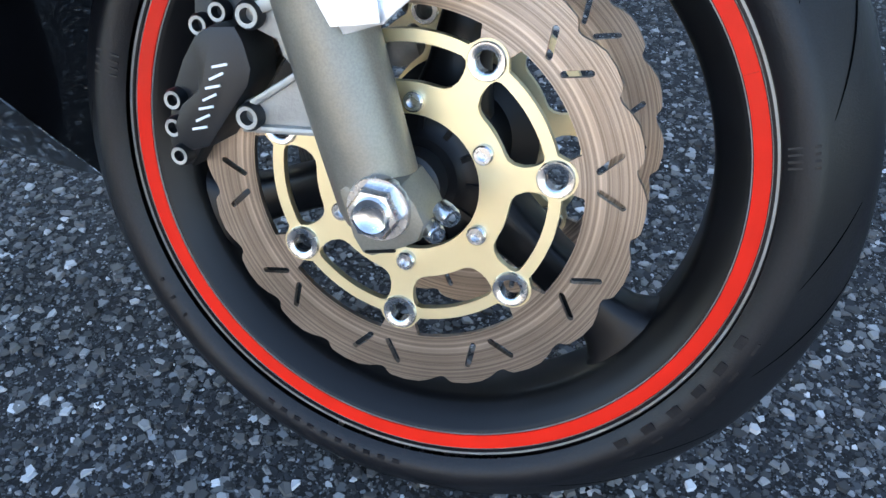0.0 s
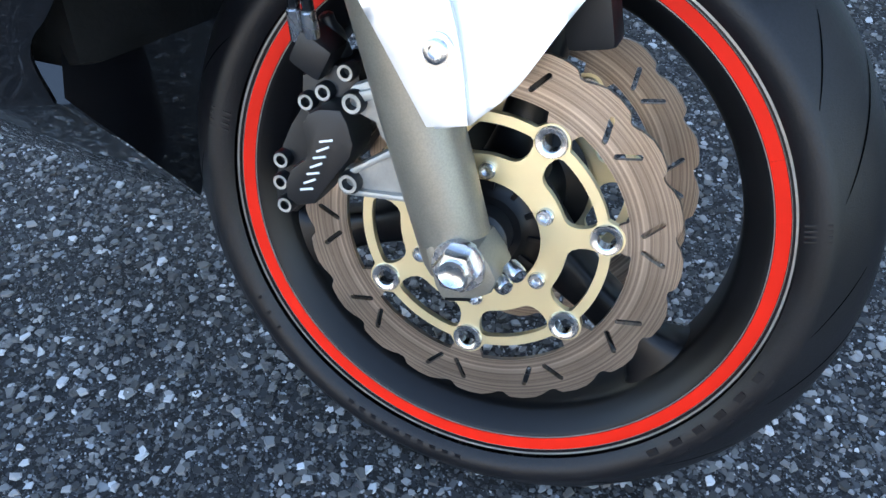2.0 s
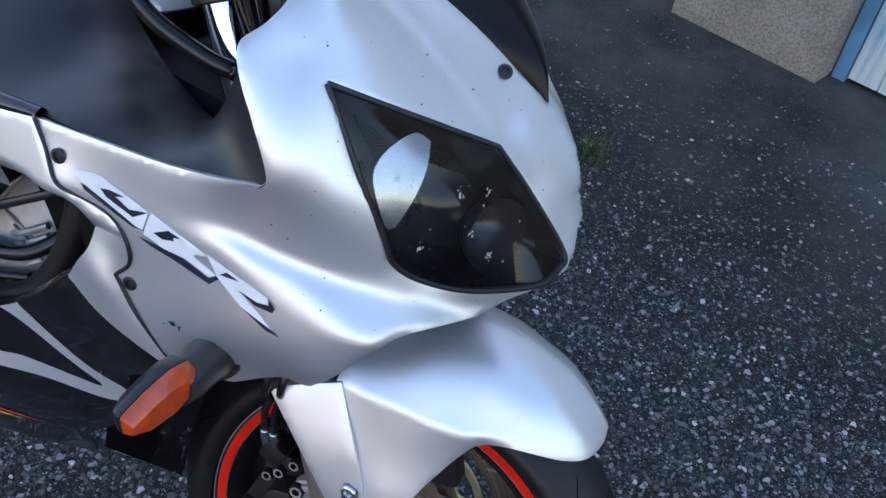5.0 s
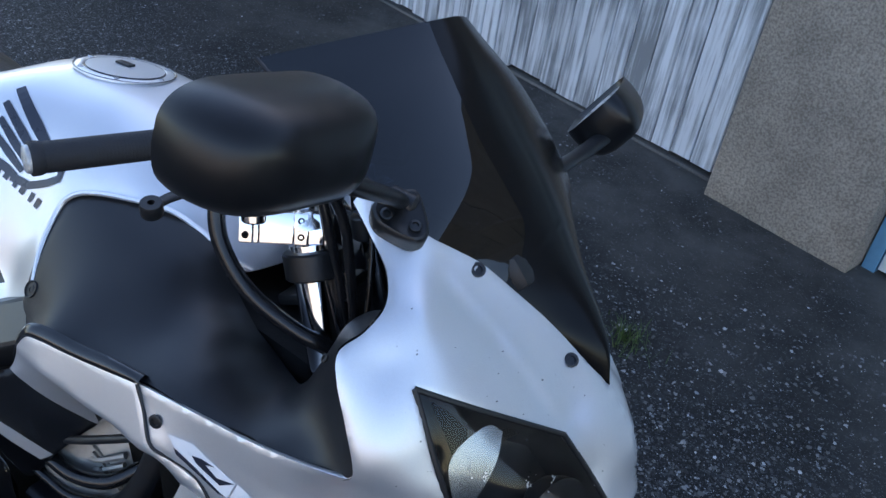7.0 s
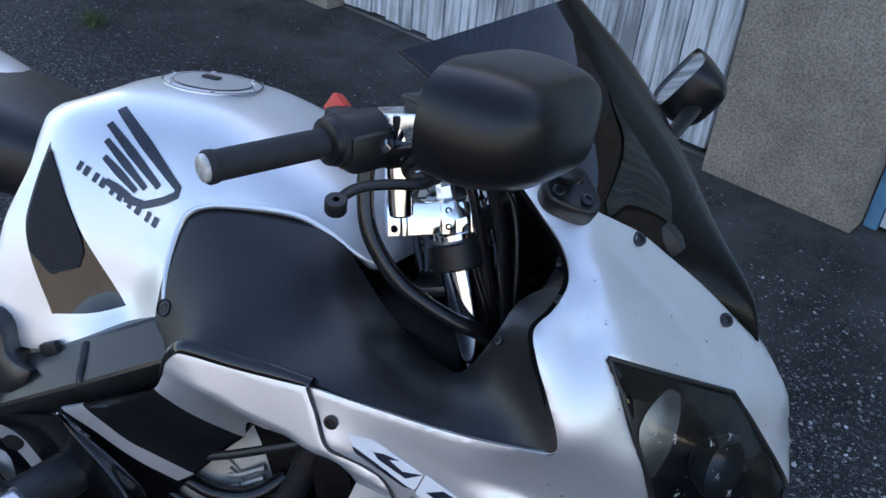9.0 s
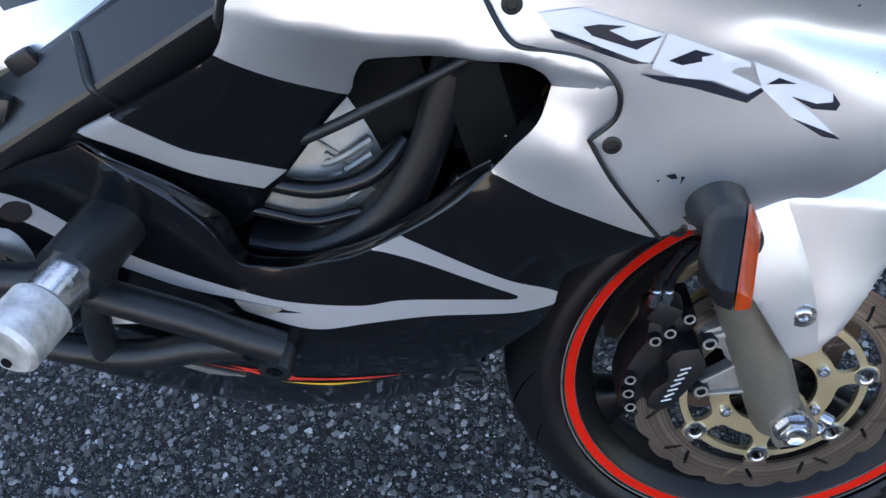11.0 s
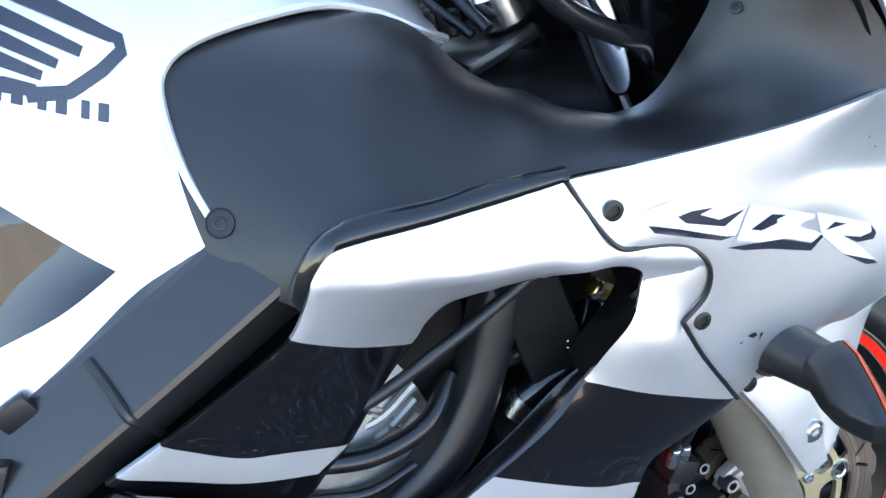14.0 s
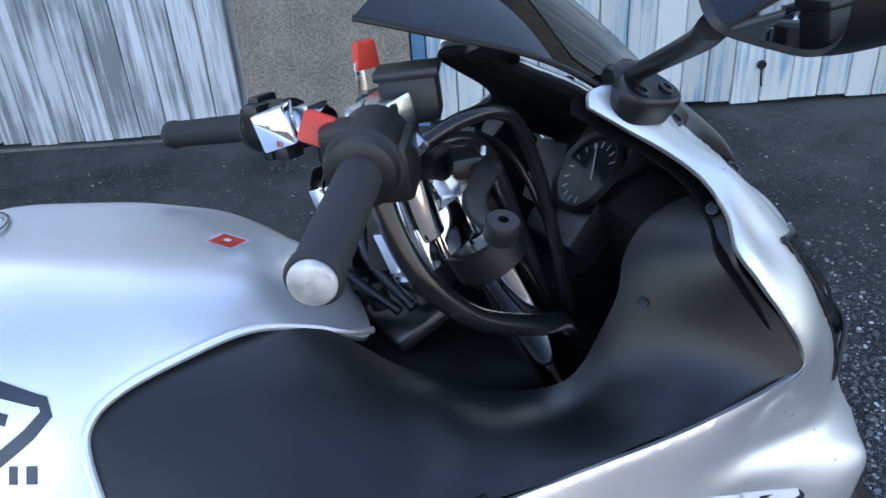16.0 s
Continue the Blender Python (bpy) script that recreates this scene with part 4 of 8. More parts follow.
# a flat side face below, the dome above; they meet in a crease from the plate's top to the lower edge
bend = [(-0.060, -0.113, 0.572), (-0.030, -0.111, 0.567), (0.030, -0.105, 0.557), (0.075, -0.095, 0.551), (0.115, -0.083, 0.547)]
side_face = bend + edge[5:10] + [(-0.030, -0.127, 0.402), (-0.074, -0.126, 0.472), (-0.130, -0.126, 0.546), (-0.014, -0.119, 0.500), (-0.002, -0.1265, 0.458), (-0.033, -0.116, 0.530), (0.014, -0.1165, 0.490), (0.0, -0.100, 0.620), (0.080, -0.088, 0.600), (0.160, -0.078, 0.560)]
dome = bend + crown + edge[:4] + edge[15:] + [(0.0, -0.091, 0.590), (0.06, -0.081, 0.582), (0.0, -0.060, 0.618), (0.08, -0.052, 0.612), (0.130, -0.066, 0.572), (0.145, -0.040, 0.592), (0.180, -0.040, 0.562), (-0.05, -0.07, 0.607), (0.10, -0.076, 0.569), (0.03, -0.135, 0.515), (0.0, -0.160, 0.460), (0.08, -0.118, 0.520), (-0.06, -0.150, 0.520), (0.14, -0.095, 0.520)]
GUARD = Fold(side_face, dome, (0.12, -0.78, 0.6), 3e-5)
PLATE = Sheet([(-0.022, -0.134, 0.418), (-0.130, -0.134, 0.546), (-0.066, -0.1145, 0.572), (0.000, -0.134, 0.420), (-0.050, -0.1330, 0.500)], (0.12, -0.78, 0.6), 1e-3)
bm = B()
panel(bm, GUARD, crown + edge, 0.0025, 0.006, roll=0.0012)
geo = bmesh.ops.duplicate(bm, geom=bm.verts[:] + bm.edges[:] + bm.faces[:])["geom"]
dup = [g for g in geo if isinstance(g, bmesh.types.BMVert)]
bmesh.ops.transform(bm, matrix=Matrix.Diagonal((1, -1, 1, 1)), verts=dup)
bmesh.ops.reverse_faces(bm, faces=[g for g in geo if isinstance(g, bmesh.types.BMFace)])
bmesh.ops.remove_doubles(bm, verts=bm.verts, dist=0.0006)
panel(bm, PLATE, [(-0.068, -0.114, 0.574, 1), (-0.100, -0.126, 0.566), (-0.128, -0.1335, 0.556, 1), (-0.135, -0.134, 0.546, 1), (-0.082, -0.1345, 0.470), (-0.0335, -0.1345, 0.3985, 1), (-0.006, -0.134, 0.4065, 1), (-0.018, -0.129, 0.455), (-0.036, -0.123, 0.50)], 0.009, 0.008, lift=0.0040, roll=0.0012)
move(bm, STEER)
part("mudguard", bm, SILVER, bike, "silver painted front mudguard with stone chips", fix=False)
bm = B()
socket_bolt(bm, STEER @ V(-0.031, -0.137, 0.456), (0, -1, 0.1), 0.0085, 0.004)
lathe(bm, [(0.0125, -0.001), (0.0125, 0.0012), (0.008, 0.0012)], Matrix.Translation(STEER @ V(-0.031, -0.1375, 0.456)) @ frame_of((0, -1, 0.1)), 28)
part("mudguard_bolt", bm, STEEL, bike)
bm = B()
box(bm, STEER @ V(0.045, -0.060, 0.500), (0.035, 0.03, 0.10), pose(0, 0, 0, 0, -15, 0), bevel=0.006)
part("mudguard_stay", bm, BLACK_PLASTIC, bike, "black fork brace behind the mudguard")


# ---- fairing ----
RIGHT = (0, -1, 0)
# shaping points of the right-hand side
SIDE_SHAPE = [(-0.305, -0.222, 0.797), (-0.231, -0.221, 0.695), (-0.170, -0.204, 0.609), (-0.290, -0.192, 0.521), (-0.421, -0.203, 0.579), (-0.316, -0.207, 0.658), (-0.729, -0.170, 0.583),
              (-0.635, -0.198, 0.675), (-0.746, -0.180, 0.598), (-0.533, -0.190, 0.487), (-0.488, -0.165, 0.627), (-0.335, -0.217, 0.822), (-0.483, -0.210, 0.801), (-0.304, -0.228, 0.775),
              (-0.231, -0.226, 0.739), (-0.247, -0.222, 0.698), (-0.184, -0.210, 0.605), (-0.513, -0.201, 0.744), (-0.251, -0.190, 0.525), (-0.532, -0.160, 0.515), (-0.275, -0.214, 0.739),
              (-0.426, -0.160, 0.693), (-0.411, -0.173, 0.733), (-0.66, -0.150, 0.54), (-0.60, -0.172, 0.62), (-0.44, -0.196, 0.46), (-0.55, -0.185, 0.42), (-0.68, -0.165, 0.42), (-0.33, -0.175, 0.44), (-0.45, -0.168, 0.38),
              (-0.66, -0.140, 0.33), (-0.44, -0.135, 0.31), (-0.78, -0.14, 0.36), (-0.35, -0.125, 0.325), (-0.60, -0.19, 0.70)]
SIDE = Sheet(SIDE_SHAPE, RIGHT)


def side(pts):
    """Points of the side: (x, z), or (x, z, 1) for a corner."""
    return [(p[0], 0.0, p[1], *p[2:]) for p in pts]


seam = [(-0.335, 0.821, 1), (-0.322, 0.798), (-0.305, 0.774), (-0.286, 0.767), (-0.262, 0.763), (-0.243, 0.755), (-0.231, 0.739), (-0.231, 0.717), (-0.247, 0.698, 1), (-0.224, 0.659), (-0.184, 0.605, 1)]
back_edge = [(-0.218, 0.584), (-0.250, 0.560), (-0.256, 0.530), (-0.258, 0.510), (-0.268, 0.480), (-0.300, 0.438), (-0.326, 0.412), (-0.342, 0.385), (-0.350, 0.340, 1), (-0.440, 0.315), (-0.560, 0.312), (-0.68, 0.325),
             (-0.775, 0.360, 1), (-0.770, 0.43), (-0.757, 0.50), (-0.757, 0.566), (-0.754, 0.592), (-0.744, 0.606), (-0.728, 0.620), (-0.692, 0.640), (-0.634, 0.675), (-0.585, 0.702), (-0.532, 0.732), (-0.514, 0.745), (-0.503, 0.768), (-0.496, 0.790), (-0.483, 0.803), (-0.451, 0.809), (-0.393, 0.814)]
silver_field = side([(-0.338, 0.830, 1), (-0.180, 0.830, 1), (-0.150, 0.590, 1), (-0.184, 0.604, 1), (-0.237, 0.628), (-0.278, 0.644), (-0.314, 0.658, 1), (-0.360, 0.70, 1), (-0.400, 0.735, 1), (-0.427, 0.694, 1), (-0.473, 0.719), (-0.516, 0.744, 1), (-0.540, 0.80, 1), (-0.45, 0.83, 1)])
stripe_up = side([(-0.605, 0.692, 1), (-0.562, 0.656), (-0.531, 0.643), (-0.484, 0.625, 1), (-0.508, 0.602, 1), (-0.560, 0.624), (-0.600, 0.649), (-0.636, 0.676, 1)])
stripe_low = side([(-0.421, 0.577, 1), (-0.391, 0.593, 1), (-0.342, 0.568), (-0.296, 0.545), (-0.264, 0.535), (-0.253, 0.525), (-0.258, 0.512), (-0.292, 0.499), (-0.361, 0.497), (-0.422, 0.488), (-0.474, 0.478), (-0.534, 0.490, 1), (-0.478, 0.497, 1), (-0.576, 0.509), (-0.636, 0.530), (-0.714, 0.560), (-0.742, 0.574), (-0.751, 0.588),
                   (-0.746, 0.602), (-0.734, 0.603), (-0.700, 0.583), (-0.662, 0.563), (-0.605, 0.535), (-0.520, 0.512), (-0.431, 0.509), (-0.388, 0.517), (-0.318, 0.519), (-0.296, 0.519), (-0.290, 0.522), (-0.299, 0.530), (-0.364, 0.560)])
# a crisp crease runs along the cowl above the duct
CREASE = [(-0.503, -0.205, 0.780), (-0.491, -0.2075, 0.778), (-0.456, -0.2130, 0.774), (-0.389, -0.2195, 0.767), (-0.319, -0.2275, 0.760), (-0.264, -0.2290, 0.754), (-0.238, -0.2275, 0.747)]
UPPER = Fold(CREASE + [(-0.335, -0.217, 0.822), (-0.483, -0.207, 0.801), (-0.451, -0.207, 0.809), (-0.393, -0.2115, 0.814), (-0.304, -0.2262, 0.776), (-0.286, -0.2275, 0.767)],
             CREASE + [(-0.513, -0.199, 0.744), (-0.275, -0.219, 0.739), (-0.411, -0.186, 0.733), (-0.351, -0.2080, 0.751), (-0.304, -0.2190, 0.753), (-0.426, -0.160, 0.693), (-0.488, -0.165, 0.627), (-0.507, -0.158, 0.604), (-0.635, -0.198, 0.675), (-0.607, -0.200, 0.690),
                       (-0.56, -0.182, 0.650), (-0.616, -0.176, 0.632), (-0.575, -0.160, 0.585), (-0.545, -0.145, 0.548), (-0.523, -0.150, 0.566), (-0.50, -0.188, 0.710), (-0.455, -0.197, 0.745)], RIGHT, 1.5e-4)
# lip of the lower cowl and the inner edge of its ledge
LIP = [(-0.637, -0.198, 0.664), (-0.611, -0.198, 0.642), (-0.585, -0.196, 0.621), (-0.567, -0.195, 0.604), (-0.553, -0.194, 0.589), (-0.540, -0.193, 0.567), (-0.529, -0.192, 0.546), (-0.507, -0.193, 0.544), (-0.485, -0.194, 0.546), (-0.458, -0.196, 0.554), (-0.432, -0.197, 0.564), (-0.409, -0.200, 0.577), (-0.387, -0.202, 0.592), (-0.368, -0.205, 0.607), (-0.350, -0.207, 0.623), (-0.332, -0.210, 0.641), (-0.316, -0.212, 0.659)]
LEDGE = [(-0.635, -0.196, 0.660), (-0.608, -0.190, 0.643), (-0.579, -0.184, 0.623), (-0.561, -0.178, 0.604), (-0.543, -0.172, 0.583), (-0.535, -0.172, 0.562), (-0.526, -0.172, 0.542), (-0.505, -0.174, 0.540), (-0.479, -0.175, 0.543), (-0.453, -0.176, 0.552), (-0.427, -0.178, 0.564), (-0.404, -0.181, 0.579), (-0.384, -0.184, 0.597), (-0.365, -0.187, 0.614), (-0.347, -0.190, 0.633), (-0.331, -0.193, 0.650), (-0.316, -0.196, 0.662)]
LOWER = Sheet([p for p in SIDE_SHAPE if p not in ((-0.488, -0.165, 0.627), (-0.532, -0.160, 0.515), (-0.426, -0.160, 0.693), (-0.411, -0.173, 0.733), (-0.60, -0.172, 0.62), (-0.66, -0.150, 0.54), (-0.335, -0.217, 0.822), (-0.483, -0.210, 0.801), (-0.513, -0.201, 0.744))] + [(-0.60, -0.186, 0.56), (-0.50, -0.196, 0.53), (-0.68, -0.185, 0.50), (-0.262, -0.226, 0.69), (-0.30, -0.214, 0.70)] + LIP[1::2], RIGHT, 6e-5)
gap_join = [(-0.231, 0.737, 1)]
upper_out = seam[:6] + gap_join + [(-0.275, 0.735, 1), (-0.284, 0.748), (-0.304, 0.754), (-0.351, 0.752), (-0.398, 0.742), (-0.411, 0.734), (-0.420, 0.716), (-0.427, 0.696), (-0.450, 0.668), (-0.485, 0.621), (-0.508, 0.588), (-0.523, 0.566), (-0.545, 0.548, 1), (-0.575, 0.585), (-0.616, 0.632), (-0.642, 0.670, 1)] + back_edge[-9:]
lip_out = [(LIP[0][0], LIP[0][2], 1)] + [(x, z) for x, _, z in LIP[1:]]
lower_out = [(-0.231, 0.741, 1)] + seam[7:] + back_edge[:-9] + lip_out + [(-0.300, 0.684), (-0.283, 0.709), (-0.275, 0.738, 1)]
bm = B()
panel(bm, UPPER, side(upper_out), 0.0035, 0.006, paint=[(silver_field, 1), (stripe_up, 2)], roll=0.0012)
part("upper_side_cowl", bm, [BLACK_GLOSS, SILVER, SILVER_DECAL], bike, "silver and glossy black cowl above the air duct", fix=False)
bm = B()
panel(bm, LOWER, side(lower_out), 0.0035, 0.009, paint=[(silver_field, 1), (stripe_low, 2)], roll=0.0012)
mid_cowl = part("side_cowl", bm, [BLACK_GLOSS, SILVER, SILVER_DECAL], bike, "glossy black side cowl with silver front and grey stripes", fix=False)

# the ledge below the air duct, which faces the sky
outer_line = [LOWER.on((p.x, 0, p.z), 0.0004) for p in smooth_line(LIP, 6)]
inner_line = smooth_line(LEDGE, 6)
bm = B()
rows_ = []
for t, drop, push in ((0.0, 0.0, 0.0), (0.06, -0.0012, 0.0), (0.3, -0.0016, 0.0), (0.6, -0.0012, 0.0), (0.9, 0.0, 0.0), (1.0, -0.001, 0.0), (1.0, -0.006, 0.003), (1.0, -0.030, 0.012)):
    rows_.append([bm.verts.new(o.lerp(i_, t) + V(0, push, -drop if drop > -0.003 else drop)) for o, i_ in zip(outer_line, inner_line)])
for a, b in zip(rows_, rows_[1:]):
    for i in range(len(a) - 1):
        bm.faces.new((a[i], a[i + 1], b[i + 1], b[i]))
part("duct_ledge", bm, BLACK_GLOSS, mid_cowl, "glossy black ledge under the air duct")
# turned-in edge along the top and front of the duct
bm = B()
loop = smooth_line(side([(-0.316, 0.657), (-0.300, 0.684), (-0.283, 0.709), (-0.275, 0.735), (-0.284, 0.748), (-0.304, 0.754), (-0.351, 0.752), (-0.398, 0.742), (-0.411, 0.734), (-0.420, 0.716), (-0.427, 0.696), (-0.450, 0.668), (-0.485, 0.621), (-0.508, 0.588), (-0.523, 0.566), (-0.535, 0.556)]), 6)
rings = []
for depth, grow in ((0.001, 0.0), (0.006, 0.001), (0.026, 0.004), (0.040, 0.007)):
    ring = []
    for k, p in enumerate(loop):
        q = (LOWER if k < 14 else UPPER).on((p.x, 0, p.z))
        dirn = V(-0.40 - p.x, 0, 0.65 - p.z).normalized()
        ring.append(bm.verts.new(q + V(0, depth, 0) - dirn * grow))
    rings.append(ring)
for a, b in zip(rings, rings[1:]):
    for i in range(len(loop) - 1):
        bm.faces.new((a[i], a[i + 1], b[i + 1], b[i]))
part("duct_lip", bm, BLACK_GLOSS, mid_cowl, "turned-in glossy black duct edge")

# red and yellow flash on the lower cowl
def decal(name, sheet, outline, material, parent, lift=0.0012, n=4, cell=0.012, label=""):
    bm_ = B()
    panel(bm_, sheet, outline, 0.0, cell, lift=lift, n=n)
    return part(name, bm_, material, parent, label, fix=False)


for stroke in ([(-0.598, 0.405, 1), (-0.546, 0.403), (-0.510, 0.398, 1), (-0.546, 0.4005)], [(-0.564, 0.410, 1), (-0.535, 0.407), (-0.512, 0.403, 1), (-0.546, 0.4055)], [(-0.555, 0.409, 1), (-0.535, 0.402), (-0.500, 0.396, 1), (-0.510, 0.393, 1), (-0.540, 0.3985)],
               [(-0.530, 0.396, 1), (-0.460, 0.392), (-0.391, 0.395, 1), (-0.440, 0.3875), (-0.512, 0.3875, 1)]):
    decal("red_flash", LOWER, side(stroke), RED_PLASTIC, mid_cowl)
decal("yellow_flash", LOWER, side([(-0.517, 0.3835, 1), (-0.470, 0.380), (-0.423, 0.3825, 1), (-0.470, 0.3745)]), YELLOW, mid_cowl)
# bright pipe shield and clamps showing below the stripe
for outline, material, lab in (([(-0.668, 0.476, 1), (-0.661, 0.483, 1), (-0.612, 0.470, 1), (-0.613, 0.465, 1), (-0.646, 0.461, 1), (-0.674, 0.454, 1)], WHITE_DECAL, "pale pipe shield below the cage tube"), ([(-0.540, 0.504, 1), (-0.496, 0.501, 1), (-0.509, 0.491, 1), (-0.533, 0.493, 1)], CAST, "beige cast lug below the stripe"),
                               ([(-0.621, 0.401, 1), (-0.584, 0.397, 1), (-0.551, 0.391, 1), (-0.591, 0.386, 1), (-0.624, 0.394, 1)], CAST, "beige metal bracket at the belly")):
    bm = B()
    panel(bm, LOWER, side(outline), 0.003, 0.012, lift=0.0028, n=2)
    part("belly_bracket", bm, material, mid_cowl, lab, fix=False)

# belly pan: flat flanks down to the keel, and its closed front
for flip in (False, True):
    bm = B()
    rows_ = []
    for x, zb in ((-0.335, 0.335), (-0.350, 0.338), (-0.40, 0.322), (-0.44, 0.315), (-0.50, 0.312), (-0.56, 0.312), (-0.62, 0.317), (-0.68, 0.325), (-0.73, 0.340), (-0.775, 0.360)):
        top_ = LOWER.on((max(x, -0.77), 0, zb + 0.004), -0.003)
        keel = V(min(x + 0.02, -0.318) if x > -0.36 else x, 0.004, 0.187 + 0.02 * max(0, (-0.6 - x) * 4))
        rows_.append([bm.verts.new(top_.lerp(keel, t) + V(0, -0.004, 0.004) * math.sin(math.pi * t)) for t in [k / 8 for k in range(9)]])
    for a_, b_ in zip(rows_, rows_[1:]):
        for i in range(8):
            bm.faces.new((a_[i], a_[i + 1], b_[i + 1], b_[i]))
    if flip:
        for v in bm.verts:
            v.co -= MID_N * (2 * away(v.co))
    part("belly_pan", bm, BLACK_GLOSS, bike, "glossy black belly pan")
bm = B()
q = [bm.verts.new(p) for p in ((-0.345, -0.125, 0.345), (-0.322, 0.004, 0.19), (-0.345, 0.14, 0.345), (-0.345, 0.12, 0.46), (-0.345, -0.11, 0.46))]
bm.faces.new(q)
part("belly_front", bm, BLACK_GLOSS, bike, "dark closed front of the belly pan")

# upper cowl with the headlamp opening
NOSE_D = (0.42, -0.80, 0.42)
NOSE_OFF = 0.012
cowl_top = [mid(0.048, 0.895, NOSE_OFF) + (1,), (0.029, -0.006, 0.912), (-0.002, -0.021, 0.938), (-0.028, -0.034, 0.958), (-0.056, -0.052, 0.979), (-0.085, -0.071, 1.000), (-0.108, -0.092, 1.013), (-0.130, -0.113, 1.026), (-0.165, -0.124, 1.046), (-0.188, -0.131, 1.048), (-0.194, -0.135, 1.038, 1), (-0.170, -0.142, 1.020), (-0.142, -0.152, 0.998), (-0.128, -0.172, 0.978), (-0.130, -0.198, 0.962), (-0.140, -0.218, 0.948), (-0.132, -0.228, 0.928), (-0.114, -0.233, 0.895), (-0.099, -0.235, 0.862), (-0.100, -0.235, 0.850), (-0.118, -0.234, 0.844), (-0.180, -0.229, 0.833), (-0.255, -0.223, 0.826)]
cowl_seam = [(x, SIDE.on((x, 0, z)).y, z, *c) for x, z, *c in seam]
cowl_low = [(-0.160, -0.198, 0.604, 1), (-0.135, -0.196, 0.606), (-0.106, -0.188, 0.620), (-0.084, -0.188, 0.631), (-0.062, -0.188, 0.632), (-0.048, -0.197, 0.648), (-0.030, -0.203, 0.670), (-0.012, -0.202, 0.697), (0.001, -0.197, 0.711), (0.013, -0.182, 0.720), (0.027, -0.156, 0.721), (0.0545, -0.099, 0.716, 1), (0.085, -0.080, 0.738), mid(0.104, 0.742, NOSE_OFF) + (1,)]
cowl_mid = [mid(0.111, 0.768, NOSE_OFF), mid(0.108, 0.800, NOSE_OFF), mid(0.097, 0.838, NOSE_OFF), mid(0.074, 0.872, NOSE_OFF)]
lamp = [(-0.079, -0.190, 0.927, 1), (-0.032, -0.147, 0.906), (0.0345, -0.076, 0.8725, 1), (0.067, -0.053, 0.829), (0.109, -0.037, 0.776), (0.114, -0.054, 0.766), (0.100, -0.076, 0.754), (0.051, -0.118, 0.751), (0.012, -0.147, 0.762), (-0.008, -0.168, 0.782), (-0.016, -0.178, 0.807), (-0.045, -0.190, 0.868)]
# a shelf runs along the flank to the nose: its inner valley and its outer ridge
VALLEY = [(-0.200, -0.2285, 0.808), (-0.170, -0.2260, 0.798), (-0.129, -0.2140, 0.783), (-0.086, -0.2030, 0.774), (-0.044, -0.1890, 0.765), (-0.003, -0.1640, 0.752), (0.036, -0.1260, 0.736)]
RIDGE = [(-0.200, -0.2300, 0.802), (-0.170, -0.2315, 0.790), (-0.128, -0.2290, 0.772), (-0.086, -0.2220, 0.756), (-0.053, -0.2180, 0.7445), (-0.022, -0.2130, 0.732), (0.004, -0.2020, 0.722)]
nose_up = cowl_top + cowl_mid[1:] + lamp[:5] + lamp[6:] + cowl_seam[:5] + VALLEY + [(-0.05, -0.206, 0.845), (-0.115, -0.222, 0.822), (-0.108, -0.196, 0.940), (-0.060, -0.120, 0.952), (-0.021, -0.107, 0.916), (0.056, -0.020, 0.880), (-0.10, -0.160, 0.980), (0.091, -0.013, 0.833),
    (-0.100, -0.106, 0.990), (-0.077, -0.098, 0.970), (-0.053, -0.087, 0.950), (-0.013, -0.076, 0.915), (0.029, -0.062, 0.873),
    (0.060, -0.104, 0.730), (0.085, -0.082, 0.738), (-0.10, -0.190, 0.720), (-0.16, -0.200, 0.720), (-0.04, -0.150, 0.690)]
nose_down = cowl_seam + cowl_low[:10] + RIDGE + [(-0.10, -0.220, 0.680), (-0.16, -0.224, 0.69), (-0.040, -0.2150, 0.696), (-0.055, -0.2085, 0.662), (-0.115, -0.244, 0.822), (-0.18, -0.236, 0.832), (0.0, -0.215, 0.80), (0.05, -0.17, 0.78), (-0.24, -0.226, 0.80)]
shelf = VALLEY + RIDGE + [(0.054, -0.109, 0.728)] + [tuple(Vector(r) * 1.5 - Vector(v) * 0.5) for r, v in zip(RIDGE, VALLEY)][1:] + [tuple(Vector(v) * 1.5 - Vector(r) * 0.5) for r, v in zip(RIDGE, VALLEY)][1:]


BEND = [(-0.112, -0.110, 1.000), (-0.100, -0.106, 0.990), (-0.077, -0.098, 0.970), (-0.053, -0.087, 0.950), (-0.013, -0.076, 0.915), (0.029, -0.062, 0.873)]


